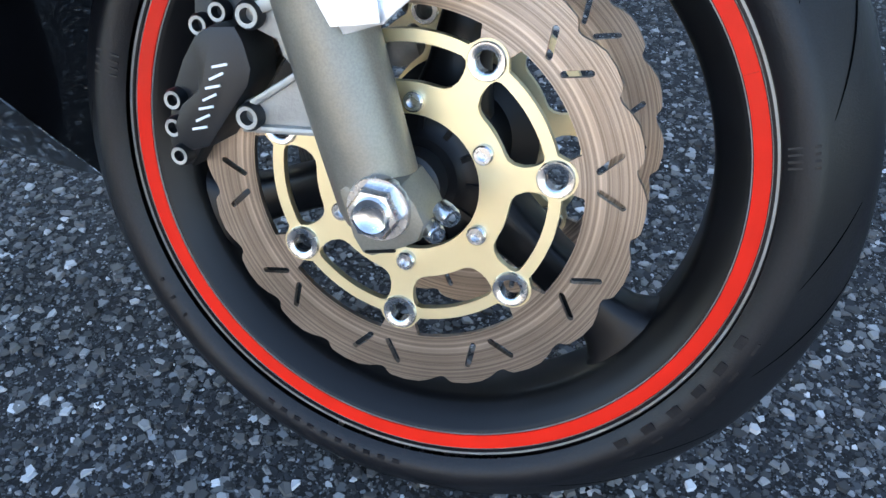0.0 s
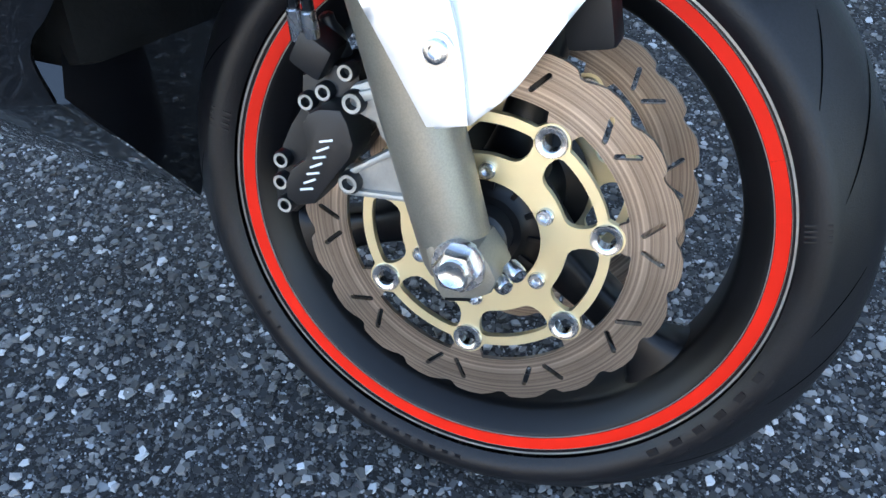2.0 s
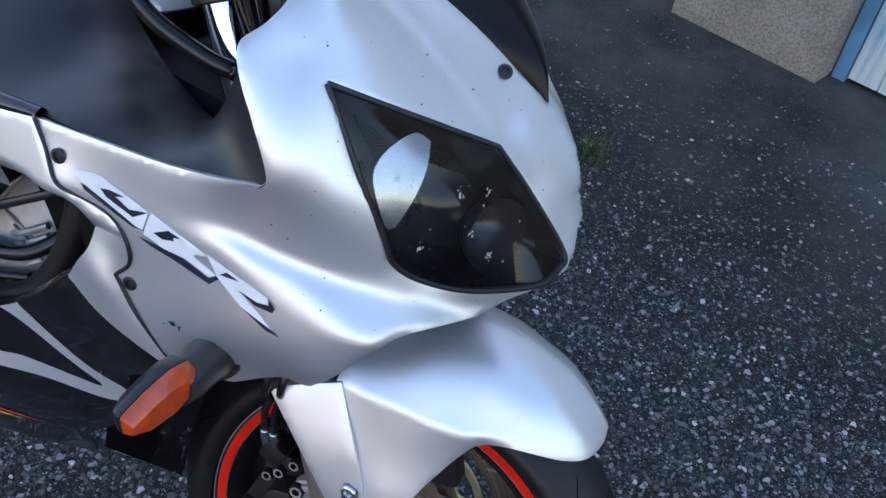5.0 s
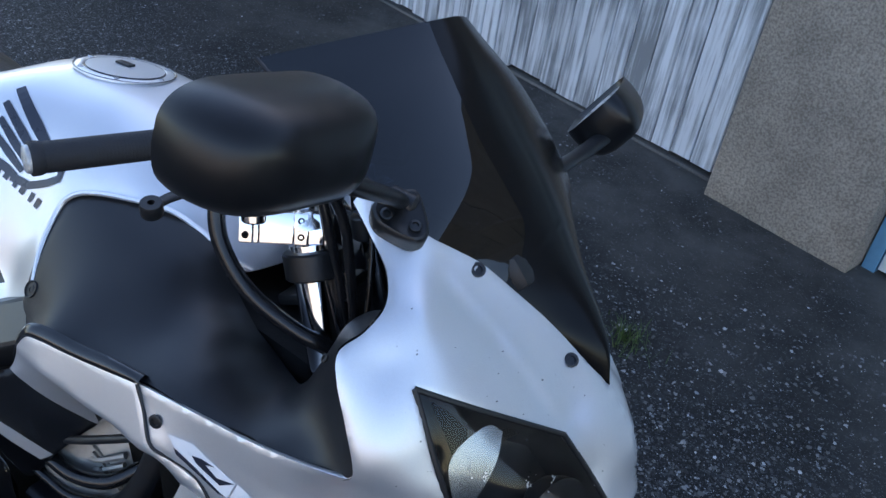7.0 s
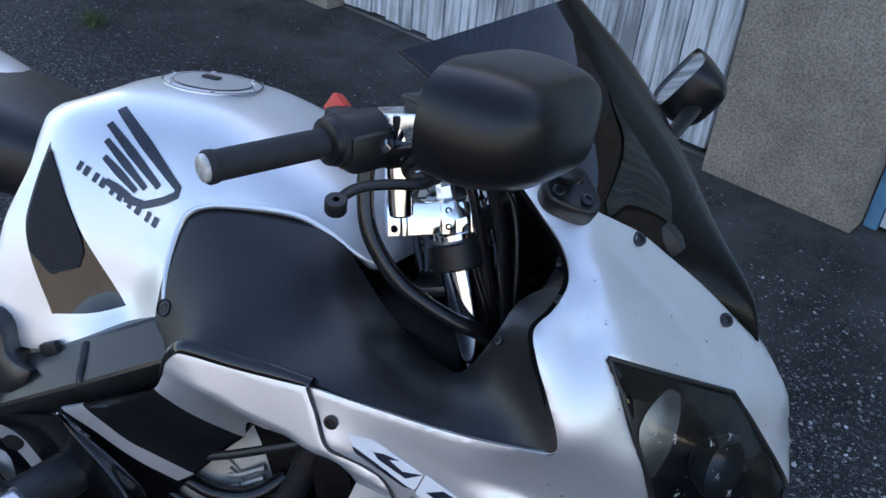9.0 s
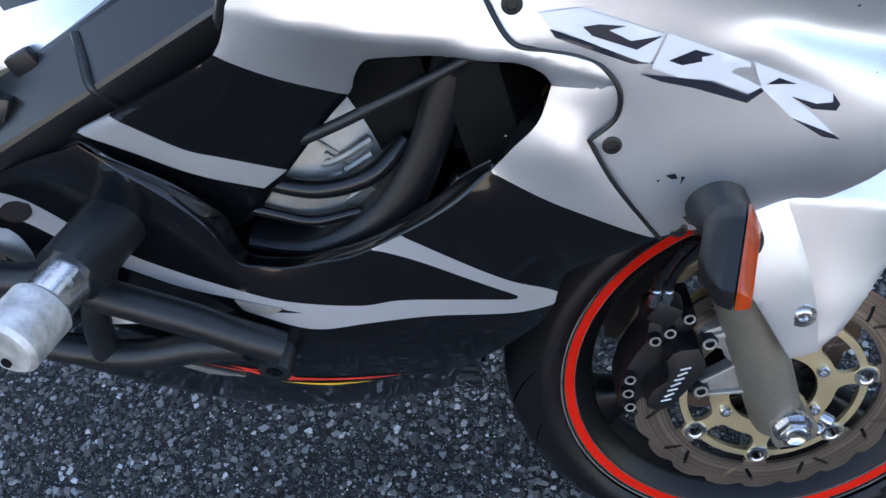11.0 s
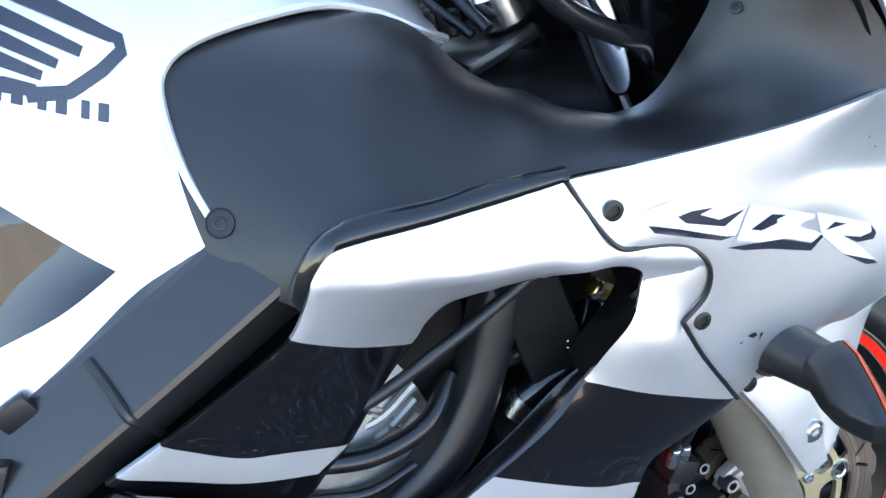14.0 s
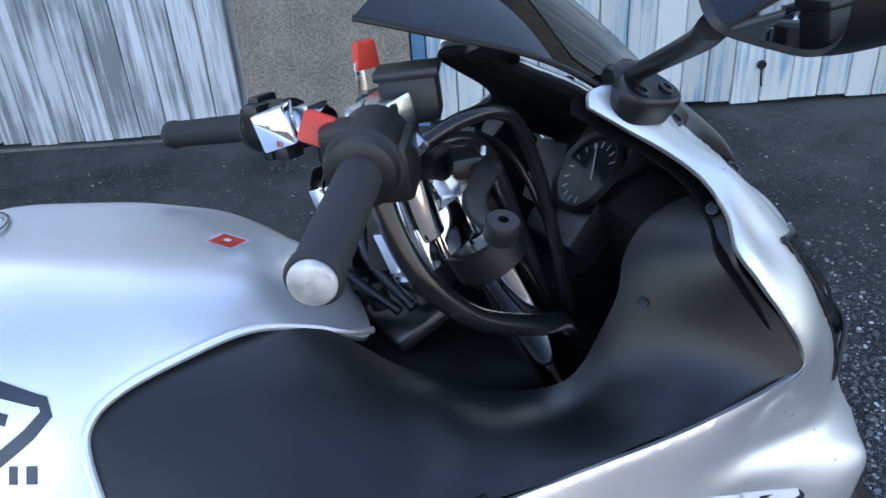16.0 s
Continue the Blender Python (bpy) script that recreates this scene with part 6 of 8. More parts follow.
def screen_at(u, v):
    """A point of the screen's half: u from the nose to the top edge, v from the middle line (0) to the near (1) or far (-1) side edge."""
    a_, b_ = along(scr_mid, u), along(scr_edge, u)
    lat = MID_N * (b_ - a_).dot(MID_N)
    t = abs(v) * math.pi / 2
    k = 0.30
    fall = (math.sqrt(v * v + 0.0484) - 0.22) / (math.sqrt(1.0484) - 0.22)
    p = a_ + lat * ((1 - k) * abs(v) + k * math.sin(t)) + (b_ - a_ - lat) * ((1 - k) * fall + k * (1 - math.cos(t)))
    return p - SCREEN_N * (2 * (p - a_).dot(SCREEN_N)) if v < 0 else p


def reflection_reach(u):
    """How far the painted dark reflection reaches from the middle line: all over the nose, then a band that narrows
    upwards.
    """
    return 1.0 if u < 0.40 else (0.20 + 0.22 * (1 - u) / 0.6 + 0.30 * max(0.0, 1 - (u - 0.40) / 0.07) ** 2)


for name, material, lab in (("tinted_sheet", SCREEN, "smoked clear sheet"), ("dark_border", SCREEN_REFLECTION, "black printed nose and spine of the screen")):
    bm = B()
    rows_ = []
    for i in range(97):
        u = i / 96
        if material is SCREEN and u < 0.39:
            continue
        lo_, hi_ = (reflection_reach(u), 1.0) if material is SCREEN else (-1.0, reflection_reach(u))
        n_ = 24 if material is SCREEN else 48
        rows_.append([bm.verts.new(screen_at(u, lo_ + (hi_ - lo_) * j / n_)) for j in range(n_ + 1)])
    for a_, b_ in zip(rows_, rows_[1:]):
        for i in range(len(a_) - 1):
            bm.faces.new((a_[i], a_[i + 1], b_[i + 1], b_[i]))
    bmesh.ops.remove_doubles(bm, verts=bm.verts, dist=0.0002)
    ob = part(name, bm, material, screen, lab)
    if material is SCREEN:
        ob.visible_shadow = False
bm = B()
tube(bm, [tuple(screen_at(u, 1.0)) for u in (0.62, 0.72, 0.82, 0.92, 1.0)], 0.0022, 8, 6)
part("screen_edge", bm, BLACK_PLASTIC, screen, "worn dark edge of the screen")
for p in ((-0.085, -0.081, 0.997), (0.0165, -0.036, 0.925)):
    for s in (False, True):
        q = NOSE.on(p, 0.001)
        nn = V(0.35, -0.6, 0.7)
        if s:
            q = q - MID_N * (2 * away(q, NOSE_OFF))
            nn = nn - MID_N * (2 * nn.dot(MID_N))
        bm = B()
        socket_bolt(bm, q, nn, 0.0072, 0.003)
        part("screen_bolt", bm, TUBE_BLACK, screen)

# indicator
ind = sub("indicator", bike, "amber indicator on a black stalk")
bm = B()
tube(bm, [(-0.150, -0.195, 0.640), (-0.148, -0.225, 0.645), (-0.145, -0.255, 0.648), (-0.144, -0.272, 0.650)], 0.024, 20, 6, r_end=0.017)
part("stalk", bm, MATTE, ind, "black rubber stalk")
bm = B()
tube(bm, [(-0.150, -0.185, 0.640), (-0.149, -0.208, 0.643)], 0.029, 20, 2, r_end=0.027)
part("stalk_base", bm, BLACK_PLASTIC, ind)


POD_S = V(0.24, 0.955, 0.11).normalized()
POD_F = V(0.96, -0.25, 0.05)
POD_F = (POD_F - POD_S * POD_F.dot(POD_S)).normalized()
POD_Z = POD_S.cross(POD_F) * -1
POD_O = V(-0.160, -0.341, 0.648)


def pod(layers, material, name, lab):
    """A faceted shell lofted through outlines, each (how far forward, points along and up)."""
    bm_ = B()
    rings_ = [[bm_.verts.new(POD_O + POD_S * u_ + POD_F * f_ + POD_Z * w_) for u_, w_ in line] for f_, line in layers]
    n_ = len(rings_[0])
    for a_, b_ in zip(rings_, rings_[1:]):
        for i in range(n_):
            bm_.faces.new((a_[i], a_[(i + 1) % n_], b_[(i + 1) % n_], b_[i]))
    bm_.faces.new(rings_[0][::-1])
    bm_.faces.new(rings_[-1])
    bmesh.ops.recalc_face_normals(bm_, faces=bm_.faces)
    bmesh.ops.bevel(bm_, geom=[e for e in bm_.edges if e.calc_face_angle(0) > 0.35], offset=0.0022, segments=2, profile=0.6, affect="EDGES")
    return part(name, bm_, material, ind, lab, sharp=30)


rim_line = [(0.000, -0.014), (0.000, 0.006), (0.030, 0.018), (0.062, 0.026), (0.084, 0.023), (0.092, 0.008), (0.088, -0.010), (0.060, -0.026), (0.022, -0.028)]
front_line = [(0.005, -0.014), (0.006, -0.004), (0.032, 0.004), (0.056, 0.010), (0.074, 0.008), (0.080, 0.000), (0.076, -0.011), (0.056, -0.020), (0.026, -0.022)]


def shrunk(line, k, du=0.0, dw=0.0):
    return [(0.092 - (0.092 - (0.048 + (u_ - 0.048) * k + du)) * 0.86, (w_ * k + dw) * 0.86) for u_, w_ in line]


pod([(-0.026, shrunk(rim_line, 0.50, 0.014, -0.002)), (-0.020, shrunk(rim_line, 0.76, 0.007, -0.001)), (-0.010, shrunk(rim_line, 0.95)), (0.0, shrunk(rim_line, 1.0))], BLACK_PLASTIC, "housing", "black back shell")
pod([(0.0005, shrunk(rim_line, 0.99)), (0.003, shrunk(rim_line, 0.98)), (0.011, shrunk(front_line, 1.0))], AMBER, "lens", "amber faceted lens")

# added black sheet that darkens the inside of the nose, and the left-hand panels as reflections of the right-hand ones
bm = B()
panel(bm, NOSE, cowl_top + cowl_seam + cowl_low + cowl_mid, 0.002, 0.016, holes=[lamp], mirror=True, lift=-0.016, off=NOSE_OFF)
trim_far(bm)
part("nose_lining", bm, ENGINE_SHADE_BLACK, cowl, "added black sheet that darkens the inside of the upper cowl", fix=False)


def left_copy(ob, name):
    me = ob.data.copy()
    bm_ = B()
    bm_.from_mesh(me)
    for v in bm_.verts:
        v.co -= MID_N * (2 * away(v.co))
    bmesh.ops.reverse_faces(bm_, faces=bm_.faces)
    bm_.to_mesh(me)
    bm_.free()
    c = new(name, me)
    c.parent = ob.parent
    c["label"] = ob["label"]
    return c


left_copy(mid_cowl, "side_cowl")
left_copy(cover, "inner_cover")
for o_ in list(bike.children):
    if o_.name.startswith("upper_side_cowl"):
        left_copy(o_, "upper_side_cowl")

rnd = random.Random(21)
for name, count, tone, lab in (("insect_mark", 60, INK, "dried insect marks"), ("stone_chip", 30, SILVER_DECAL, "small stone chips")):
    bm = B()
    made_ = 0
    while made_ < count:
        x, z = rnd.uniform(-0.12, 0.10), rnd.uniform(0.70, 1.0)
        p = NOSE.on((x, -0.05 - 0.55 * (0.10 - x) * rnd.random() ** 0.5 - 0.05 * rnd.random(), z), 0.0006)
        if not inside(np.array([NOSE.flat(p)[0]]), np.array([NOSE.flat(p)[1]]), nose_edge)[0]:
            continue
        r, a0 = rnd.uniform(0.0003, 0.0012), rnd.uniform(0, 6.28)
        uv = NOSE.flat(p)
        bm.faces.new([bm.verts.new(v) for v in NOSE.up([(uv[0] + r * rnd.uniform(0.5, 1.3) * math.cos(a0 + k), uv[1] + r * rnd.uniform(0.4, 1.0) * math.sin(a0 + k)) for k in np.arange(6) * 1.047], 0.0007)])
        made_ += 1
    tagged(part(name, bm, tone, cowl, lab), kind="stuff")
# larger splashes on the headlamp's lens
bm = B()
for x, y, z in ((-0.012, -0.150, 0.850), (0.030, -0.105, 0.800), (0.020, -0.120, 0.840), (0.046, -0.088, 0.775), (0.000, -0.140, 0.790), (0.036, -0.090, 0.835)):
    u0, v0 = LAMP.flat((x, y, z))
    for k in range(14):
        a0, far = rnd.uniform(0, 6.28), 0.007 * rnd.random() ** 1.5
        uc, vc, r = u0 + far * 0.6 * math.cos(a0), v0 + far * math.sin(a0), rnd.uniform(0.0003, 0.0011)
        bm.faces.new([bm.verts.new(v) for v in LAMP.up([(uc + r * rnd.uniform(0.4, 1.2) * math.cos(k2), vc + r * rnd.uniform(0.5, 1.6) * math.sin(k2)) for k2 in np.arange(6) * 1.047], 0.0004)])
tagged(part("insect_mark", bm, ALU_WORN, lamp_unit, "pale dried insect splashes"), kind="stuff")
# torn spot by the indicator
for quad in ([(-0.194, 0.667), (-0.188, 0.669), (-0.185, 0.665), (-0.189, 0.664)], [(-0.183, 0.6665), (-0.180, 0.667), (-0.182, 0.660)], [(-0.200, 0.6625), (-0.197, 0.6635), (-0.198, 0.661)]):
    decal("torn_spot", NOSE, [(x, -0.215, z, 1) for x, z in quad], BLACK_PLASTIC, cowl, 0.0010, 2, 0.006)

# added black sheet that stands in for the dark far side of the cockpit
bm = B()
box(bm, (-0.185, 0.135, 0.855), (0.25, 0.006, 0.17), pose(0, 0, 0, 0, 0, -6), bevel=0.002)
part("inner_wall", bm, ENGINE_SHADE_BLACK, bike, "added black sheet that closes the cockpit's far side")


# ---- cockpit ----
# top clamp, clip-ons and risers (polished)
ctrl = sub("handlebar", bike, "polished raised clip-on handlebars")
REFL = STEER @ Matrix.Diagonal((1, -1, 1, 1)) @ STEER.inverted()
FORK_AT, FORK_DIR = V(-0.242, -0.071, 0.900), V(-0.385, 0.045, 0.92).normalized()
CU = V(0.077, 0.044, 0.012).normalized()
CZ = (FORK_DIR - CU * FORK_DIR.dot(CU)).normalized()
CN = CZ.cross(CU).normalized()
CLAMP = Matrix((( CU.x, CN.x, CZ.x, -0.3135), (CU.y, CN.y, CZ.y, -0.1185), (CU.z, CN.z, CZ.z, 0.9475), (0, 0, 0, 1)))
for refl in (Matrix.Identity(4), REFL):
    bm = B()
    cyl(bm, FORK_AT - FORK_DIR * 0.20, FORK_AT + FORK_DIR * 0.055, 0.0218, seg=40)
    move(bm, refl)
    part("stanchion_top", bm, CHROME, ctrl, "polished steel fork tube")
    bm = B()
    cyl(bm, FORK_AT + FORK_DIR * 0.020, FORK_AT + FORK_DIR * 0.048, 0.0300, seg=36, bevel=0.002)
    move(bm, refl)
    part("black_collar", bm, BLACK_PLASTIC, ctrl, "black collar under the clamp")
    for x0, x1, y0, y1, name in ((0.000, 0.0125, 0.001, 0.046, "clamp_cap"), (0.0140, 0.0185, 0.0, 0.048, "clamp_rib"), (0.0195, 0.0520, 0.0015, 0.048, "clamp_body"), (0.0530, 0.0660, -0.001, 0.050, "clamp_rib"), (0.0668, 0.0810, 0.001, 0.048, "clamp_cap"), (0.0820, 0.0905, 0.003, 0.046, "clamp_cap")):
        bm = B()
        box(bm, ((x0 + x1) / 2, (y0 + y1) / 2, 0.0145), (x1 - x0, y1 - y0, 0.032), bevel=0.0012)
        move(bm, refl @ CLAMP)
        part(name, bm, CHROME, ctrl, "polished aluminium clamp")
    for x in (0.0062, 0.0595):
        for z in (0.0065, 0.0225):
            bm = B()
            socket_bolt(bm, CLAMP @ V(x, 0.0012, z), -CN, 0.0034, 0.003)
            move(bm, refl)
            part("clamp_bolt", bm, ENGINE_SHADE_BLACK, ctrl, "dark bolt")
    bm = B()
    lathe(bm, [(0.0225, 0.050), (0.0225, 0.056), (0.0200, 0.062), (0.0200, 0.068), (0.0120, 0.070)], refl @ Matrix.Translation(FORK_AT + FORK_DIR * 0.02) @ frame_of(FORK_DIR), 32)
    lathe(bm, [(0.0095, 0.068), (0.0095, 0.082), (0.0070, 0.084)], refl @ Matrix.Translation(FORK_AT + FORK_DIR * 0.02) @ frame_of(FORK_DIR), 6)
    part("fork_cap", bm, ALU, ctrl, "bright fork cap with an adjuster nut")
    if refl is REFL:
        break
    bm = B()
    cyl(bm, (-0.3105, -0.101, 0.965), (-0.326, -0.099, 1.052), 0.0142, seg=32, bevel=0.002)
    move(bm, refl)
    part("riser", bm, CHROME, ctrl, "polished riser post")
    bm = B()
    box(bm, (-0.328, -0.099, 1.052), (0.036, 0.030, 0.028), pose(0, 0, 0, 0, -9, 25), bevel=0.003)
    move(bm, refl)
    part("bar_clamp", bm, ALU, ctrl, "polished bar clamp")
bm = B()
box(bm, (-0.358, 0.120, 1.014), (0.030, 0.034, 0.034), pose(0, 0, 0, 0, -12, -28), bevel=0.0025)
part("bar_clamp", bm, CHROME, ctrl, "polished square bar clamp")
bm = B()
box(bm, (-0.290, 0.030, 0.852), (0.070, 0.09, 0.014), pose(0, 0, 0, 0, -22, 3), bevel=0.006)
part("top_yoke", bm, FRAME_GREY, ctrl, "dark cast top yoke")
for x, y in ((-0.325, 0.044), (-0.318, 0.024), (-0.330, 0.060)):
    bm = B()
    cyl(bm, (x, y, 0.862), (x - 0.004, y, 0.882), 0.0095, seg=18, bevel=0.002)
    part("yoke_nut", bm, BLACK_PLASTIC, ctrl, "black rubber-covered nut")
bm = B()
cyl(bm, (-0.272, 0.015, 0.870), (-0.285, 0.015, 0.900), 0.024, seg=36, bevel=0.003)
part("stem_nut", bm, ALU, ctrl, "bright steering stem nut")
bm = B()
cyl(bm, (-0.275, 0.0, 0.90), (-0.302, 0.0, 1.050), 0.016, seg=30, bevel=0.003)
part("ignition_lock", bm, BLACK_PLASTIC, ctrl, "black ignition lock")
bm = B()
tube(bm, [(-0.305, -0.004, 1.05), (-0.318, -0.03, 1.00), (-0.325, -0.035, 0.96), (-0.328, -0.03, 0.92)], 0.009, 8, 6, flat=0.15)
part("key_strap", bm, BLACK_PLASTIC, ctrl, "red and black key strap")

# right and left bars and grips
GR0, GR1 = V(-0.345, -0.130, 1.045), V(-0.423, -0.268, 1.026)
GL0, GL1 = V(-0.345, 0.140, 1.010), V(-0.437, 0.305, 0.988)
for a, b, s in ((GR0, GR1, -1), (GL0, GL1, 1)):
    d = (b - a).normalized()
    bm = B()
    cyl(bm, a - d * 0.055, b, 0.0112, seg=24)
    part("bar_tube", bm, CHROME, ctrl, "polished bar")
    grip = sub("grip", bike, "ribbed black rubber grip with a bar-end weight")
    L_ = (b - a).length
    bm = B()
    prof = [(0.0210, L_ * 0.195), (0.0245, L_ * 0.205), (0.0235, L_ * 0.235), (0.0170, L_ * 0.262), (0.0136, L_ * 0.275)]
    n = 34
    for i in range(n):
        t = 0.27 + 0.66 * i / n
        prof += [(0.0134, L_ * t), (0.0134, L_ * (t + 0.35 / n)), (0.0132, L_ * (t + 0.5 / n)), (0.0132, L_ * (t + 0.85 / n))]
    prof += [(0.0135, L_ * 0.935), (0.0145, L_ * 0.955), (0.0147, L_ * 0.99), (0.0136, L_ * 1.0)]
    lathe(bm, prof, Matrix.Translation(a) @ frame_of(d), 40)
    part("grip_sleeve", bm, GRIP, grip, "black ribbed grip")
    bm = B()
    lathe(bm, [(0.0118, L_ * 0.97), (0.0121, L_ + 0.0015), (0.0116, L_ + 0.003), (0.0105, L_ + 0.0038), (0.0028, L_ + 0.0040), (0.0020, L_ + 0.0020)], Matrix.Translation(a) @ frame_of(d), 36)
    part("bar_end", bm, ALU_WORN, grip, "scuffed aluminium bar end")
    # switch housing
    sw = sub("switch_housing", bike, "black switch housing")
    bm = B()
    c = a + d * L_ * 0.10
    lathe(bm, [(0.017, -0.030), (0.0225, -0.028), (0.0235, 0.0), (0.0235, 0.020), (0.0215, 0.028), (0.016, 0.030)], Matrix.Translation(c) @ frame_of(d), 28)
    part("housing", bm, BLACK_PLASTIC, sw)
    blocks = [(V(0.012, 0, -0.008), (0.034, 0.036, 0.044), 0.007), (V(-0.014, 0.006 * -s, 0.008), (0.022, 0.030, 0.026), 0.005), (V(-0.008, 0.004 * -s, -0.020), (0.016, 0.022, 0.014), 0.004)]
    if s > 0:
        blocks += [(V(-0.004, 0.016, 0.020), (0.024, 0.014, 0.016), 0.004), (V(0.004, -0.020, -0.022), (0.020, 0.014, 0.020), 0.004)]
        bm = B()
        cyl(bm, c - d * 0.030, c - d * 0.012, 0.021, seg=24, bevel=0.003)
        part("collar", bm, BLACK_PLASTIC, sw)
    for o, size, soft in blocks:
        bm = B()
        box(bm, c + o, size, frame_of(d), bevel=soft)
        part("housing_block", bm, BLACK_PLASTIC, sw)
    bm = B()
    if s < 0:
        box(bm, (-0.377, -0.127, 1.062), (0.020, 0.013, 0.020), pose(0, 0, 0, -15, 25, -28), bevel=0.003)
        part("kill_switch", bm, RED_PLASTIC, sw, "red kill switch")
    else:
        box(bm, c + V(-0.018, 0, 0.006), (0.014, 0.016, 0.012), frame_of(d), bevel=0.003)
        part("switch_button", bm, BLACK_PLASTIC, sw)
    bm = B()
    box(bm, a - d * 0.035, (0.026, 0.032, 0.022), frame_of(d), bevel=0.003)
    part("lever_clamp", bm, ALU if s > 0 else BLACK_PLASTIC, sw)

# brake lever
bm = B()
tube(bm, [(-0.284, -0.112, 1.016), (-0.279, -0.148, 1.018), (-0.296, -0.178, 1.021), (-0.312, -0.202, 1.021), (-0.318, -0.222, 1.018), (-0.317, -0.240, 1.016)], 0.0098, 16, 8, r_end=0.0055, flat=0.55)
lathe(bm, [(0.0030, -0.0065), (0.0086, -0.0065), (0.0094, -0.0050), (0.0094, 0.0050), (0.0086, 0.0065), (0.0030, 0.0065)], Matrix.Translation((-0.3155, -0.2445, 1.016)) @ frame_of((0.1, -0.35, 0.93)), 24, caps=False, closed=True)
box(bm, (-0.284, -0.124, 1.018), (0.022, 0.034, 0.016), pose(0, 0, 0, 0, 0, -14), bevel=0.006)
lev = part("brake_lever", bm, BLACK_PLASTIC, bike, "black folding brake lever with a round end")
for i in range(3):
    bm = B()
    box(bm, (-0.276 - 0.003 * i, -0.140 - 0.006 * i, 1.0300), (0.0025, 0.005, 0.0008), pose(0, 0, 0, 0, 0, -12))
    part("maker_mark", bm, WHITE_DECAL, lev)
bm = B()
tube(bm, [(-0.300, 0.118, 0.985), (-0.288, 0.16, 0.978), (-0.305, 0.21, 0.972), (-0.33, 0.255, 0.974)], 0.0068, 12, 8, r_end=0.0055, flat=0.7)
part("clutch_lever", bm, BLACK_PLASTIC, bike, "black clutch lever")
# master cylinder with reservoir
mc = sub("master_cylinder", bike, "black brake master cylinder with a square reservoir")
bm = B()
tube(bm, [(-0.318, -0.080, 1.022), (-0.296, -0.118, 1.020)], 0.013, 18, 2)
box(bm, (-0.322, -0.100, 1.028), (0.030, 0.05, 0.026), pose(0, 0, 0, 0, 0, -25), bevel=0.005)
part("body", bm, BLACK_PLASTIC, mc)
bm = B()
box(bm, (-0.302, -0.088, 1.060), (0.040, 0.032, 0.032), pose(0, 0, 0, 0, 0, -25), bevel=0.006)
part("reservoir", bm, BLACK_PLASTIC, mc, "smoked black reservoir")
bm = B()
box(bm, (-0.302, -0.088, 1.078), (0.044, 0.036, 0.007), pose(0, 0, 0, 0, 0, -25), bevel=0.003)
part("reservoir_lid", bm, MATTE, mc)
# key fob on the ignition
bm = B()
prism(bm, [(-0.010, -0.011), (0.010, -0.011), (0.0075, 0.010), (-0.0075, 0.010)], Matrix.Translation((-0.304, 0.004, 1.080)) @ pose(0, 0, 0, 95, 0, 12), 0.008, bevel=0.002)
key = part("ignition_key", bm, RED_PLASTIC, bike, "key with a red plastic head in the lock")
bm = B()
box(bm, (-0.310, 0.0, 1.055), (0.008, 0.003, 0.04), bevel=0.001)
part("key_blade", bm, STEEL, key)
# cables and hoses in the cockpit
for pts, r in (([(-0.345, -0.118, 1.025), (-0.340, -0.125, 0.985), (-0.325, -0.130, 0.945), (-0.290, -0.125, 0.905), (-0.240, -0.112, 0.878), (-0.212, -0.098, 0.866), (-0.190, -0.07, 0.84)], 0.0085),
               ([(-0.330, -0.128, 1.030), (-0.285, -0.130, 1.048), (-0.245, -0.115, 1.040), (-0.220, -0.095, 1.000), (-0.205, -0.085, 0.940), (-0.19, -0.07, 0.86)], 0.0055),
               ([(-0.332, -0.115, 1.018), (-0.290, -0.105, 1.030), (-0.255, -0.090, 1.015), (-0.235, -0.080, 0.965), (-0.215, -0.07, 0.90), (-0.20, -0.06, 0.84)], 0.0055),
               ([(-0.250, -0.060, 1.020), (-0.215, -0.050, 0.990), (-0.195, -0.060, 0.930), (-0.185, -0.070, 0.86)], 0.0030),
               ([(-0.325, 0.10, 0.985), (-0.300, 0.08, 0.955), (-0.320, 0.04, 0.910), (-0.300, -0.01, 0.87)], 0.0055),
               ([(-0.320, 0.13, 0.99), (-0.33, 0.10, 0.945), (-0.345, 0.05, 0.905), (-0.31, 0.0, 0.865)], 0.0045)):
    bm = B()
    tube(bm, pts, r, 10, 8)
    part("control_cable", bm, HOSE, bike, "black cable or hose in the cockpit")
for p, d in (((-0.343, -0.128, 1.050), (0.8, 0.2, 0.5)), ((-0.326, -0.137, 1.036), (0.7, -0.2, 0.6))):
    bm = B()
    lathe(bm, [(0.0058, 0.0), (0.0068, 0.002), (0.0068, 0.012), (0.0050, 0.014)], Matrix.Translation(p) @ frame_of(d), 6)
    part("hose_nut", bm, STEEL, bike, "bright hose nut on the switch housing")
# dash
dash = sub("instrument_panel", bike, "black instrument panel with a round rev counter")
DM = Matrix.Translation((-0.122, -0.004, 0.955)) @ frame_of((-0.72, 0.0, 0.70))
bm = B()
box(bm, (0, 0, -0.02), (0.085, 0.155, 0.036), bevel=0.012)
move(bm, DM)
part("housing", bm, BLACK_PLASTIC, dash)
DI = DM.inverted()
DC = DI @ V(-0.130, -0.020, 0.947)
DISC = DM @ Matrix.Translation((DC.x, DC.y, 0))
bm = B()
lathe(bm, [(0.033, 0.0), (0.038, 0.004), (0.037, 0.010), (0.033, 0.006), (0.031, 0.0015)], DISC, 40, caps=False)
part("bezel", bm, BLACK_PLASTIC, dash)
bm = B()
lathe(bm, [(0.032, 0.0035), (0.001, 0.0036)], DISC, 36)
part("dial", bm, MATTE, dash, "dark rev counter dial")
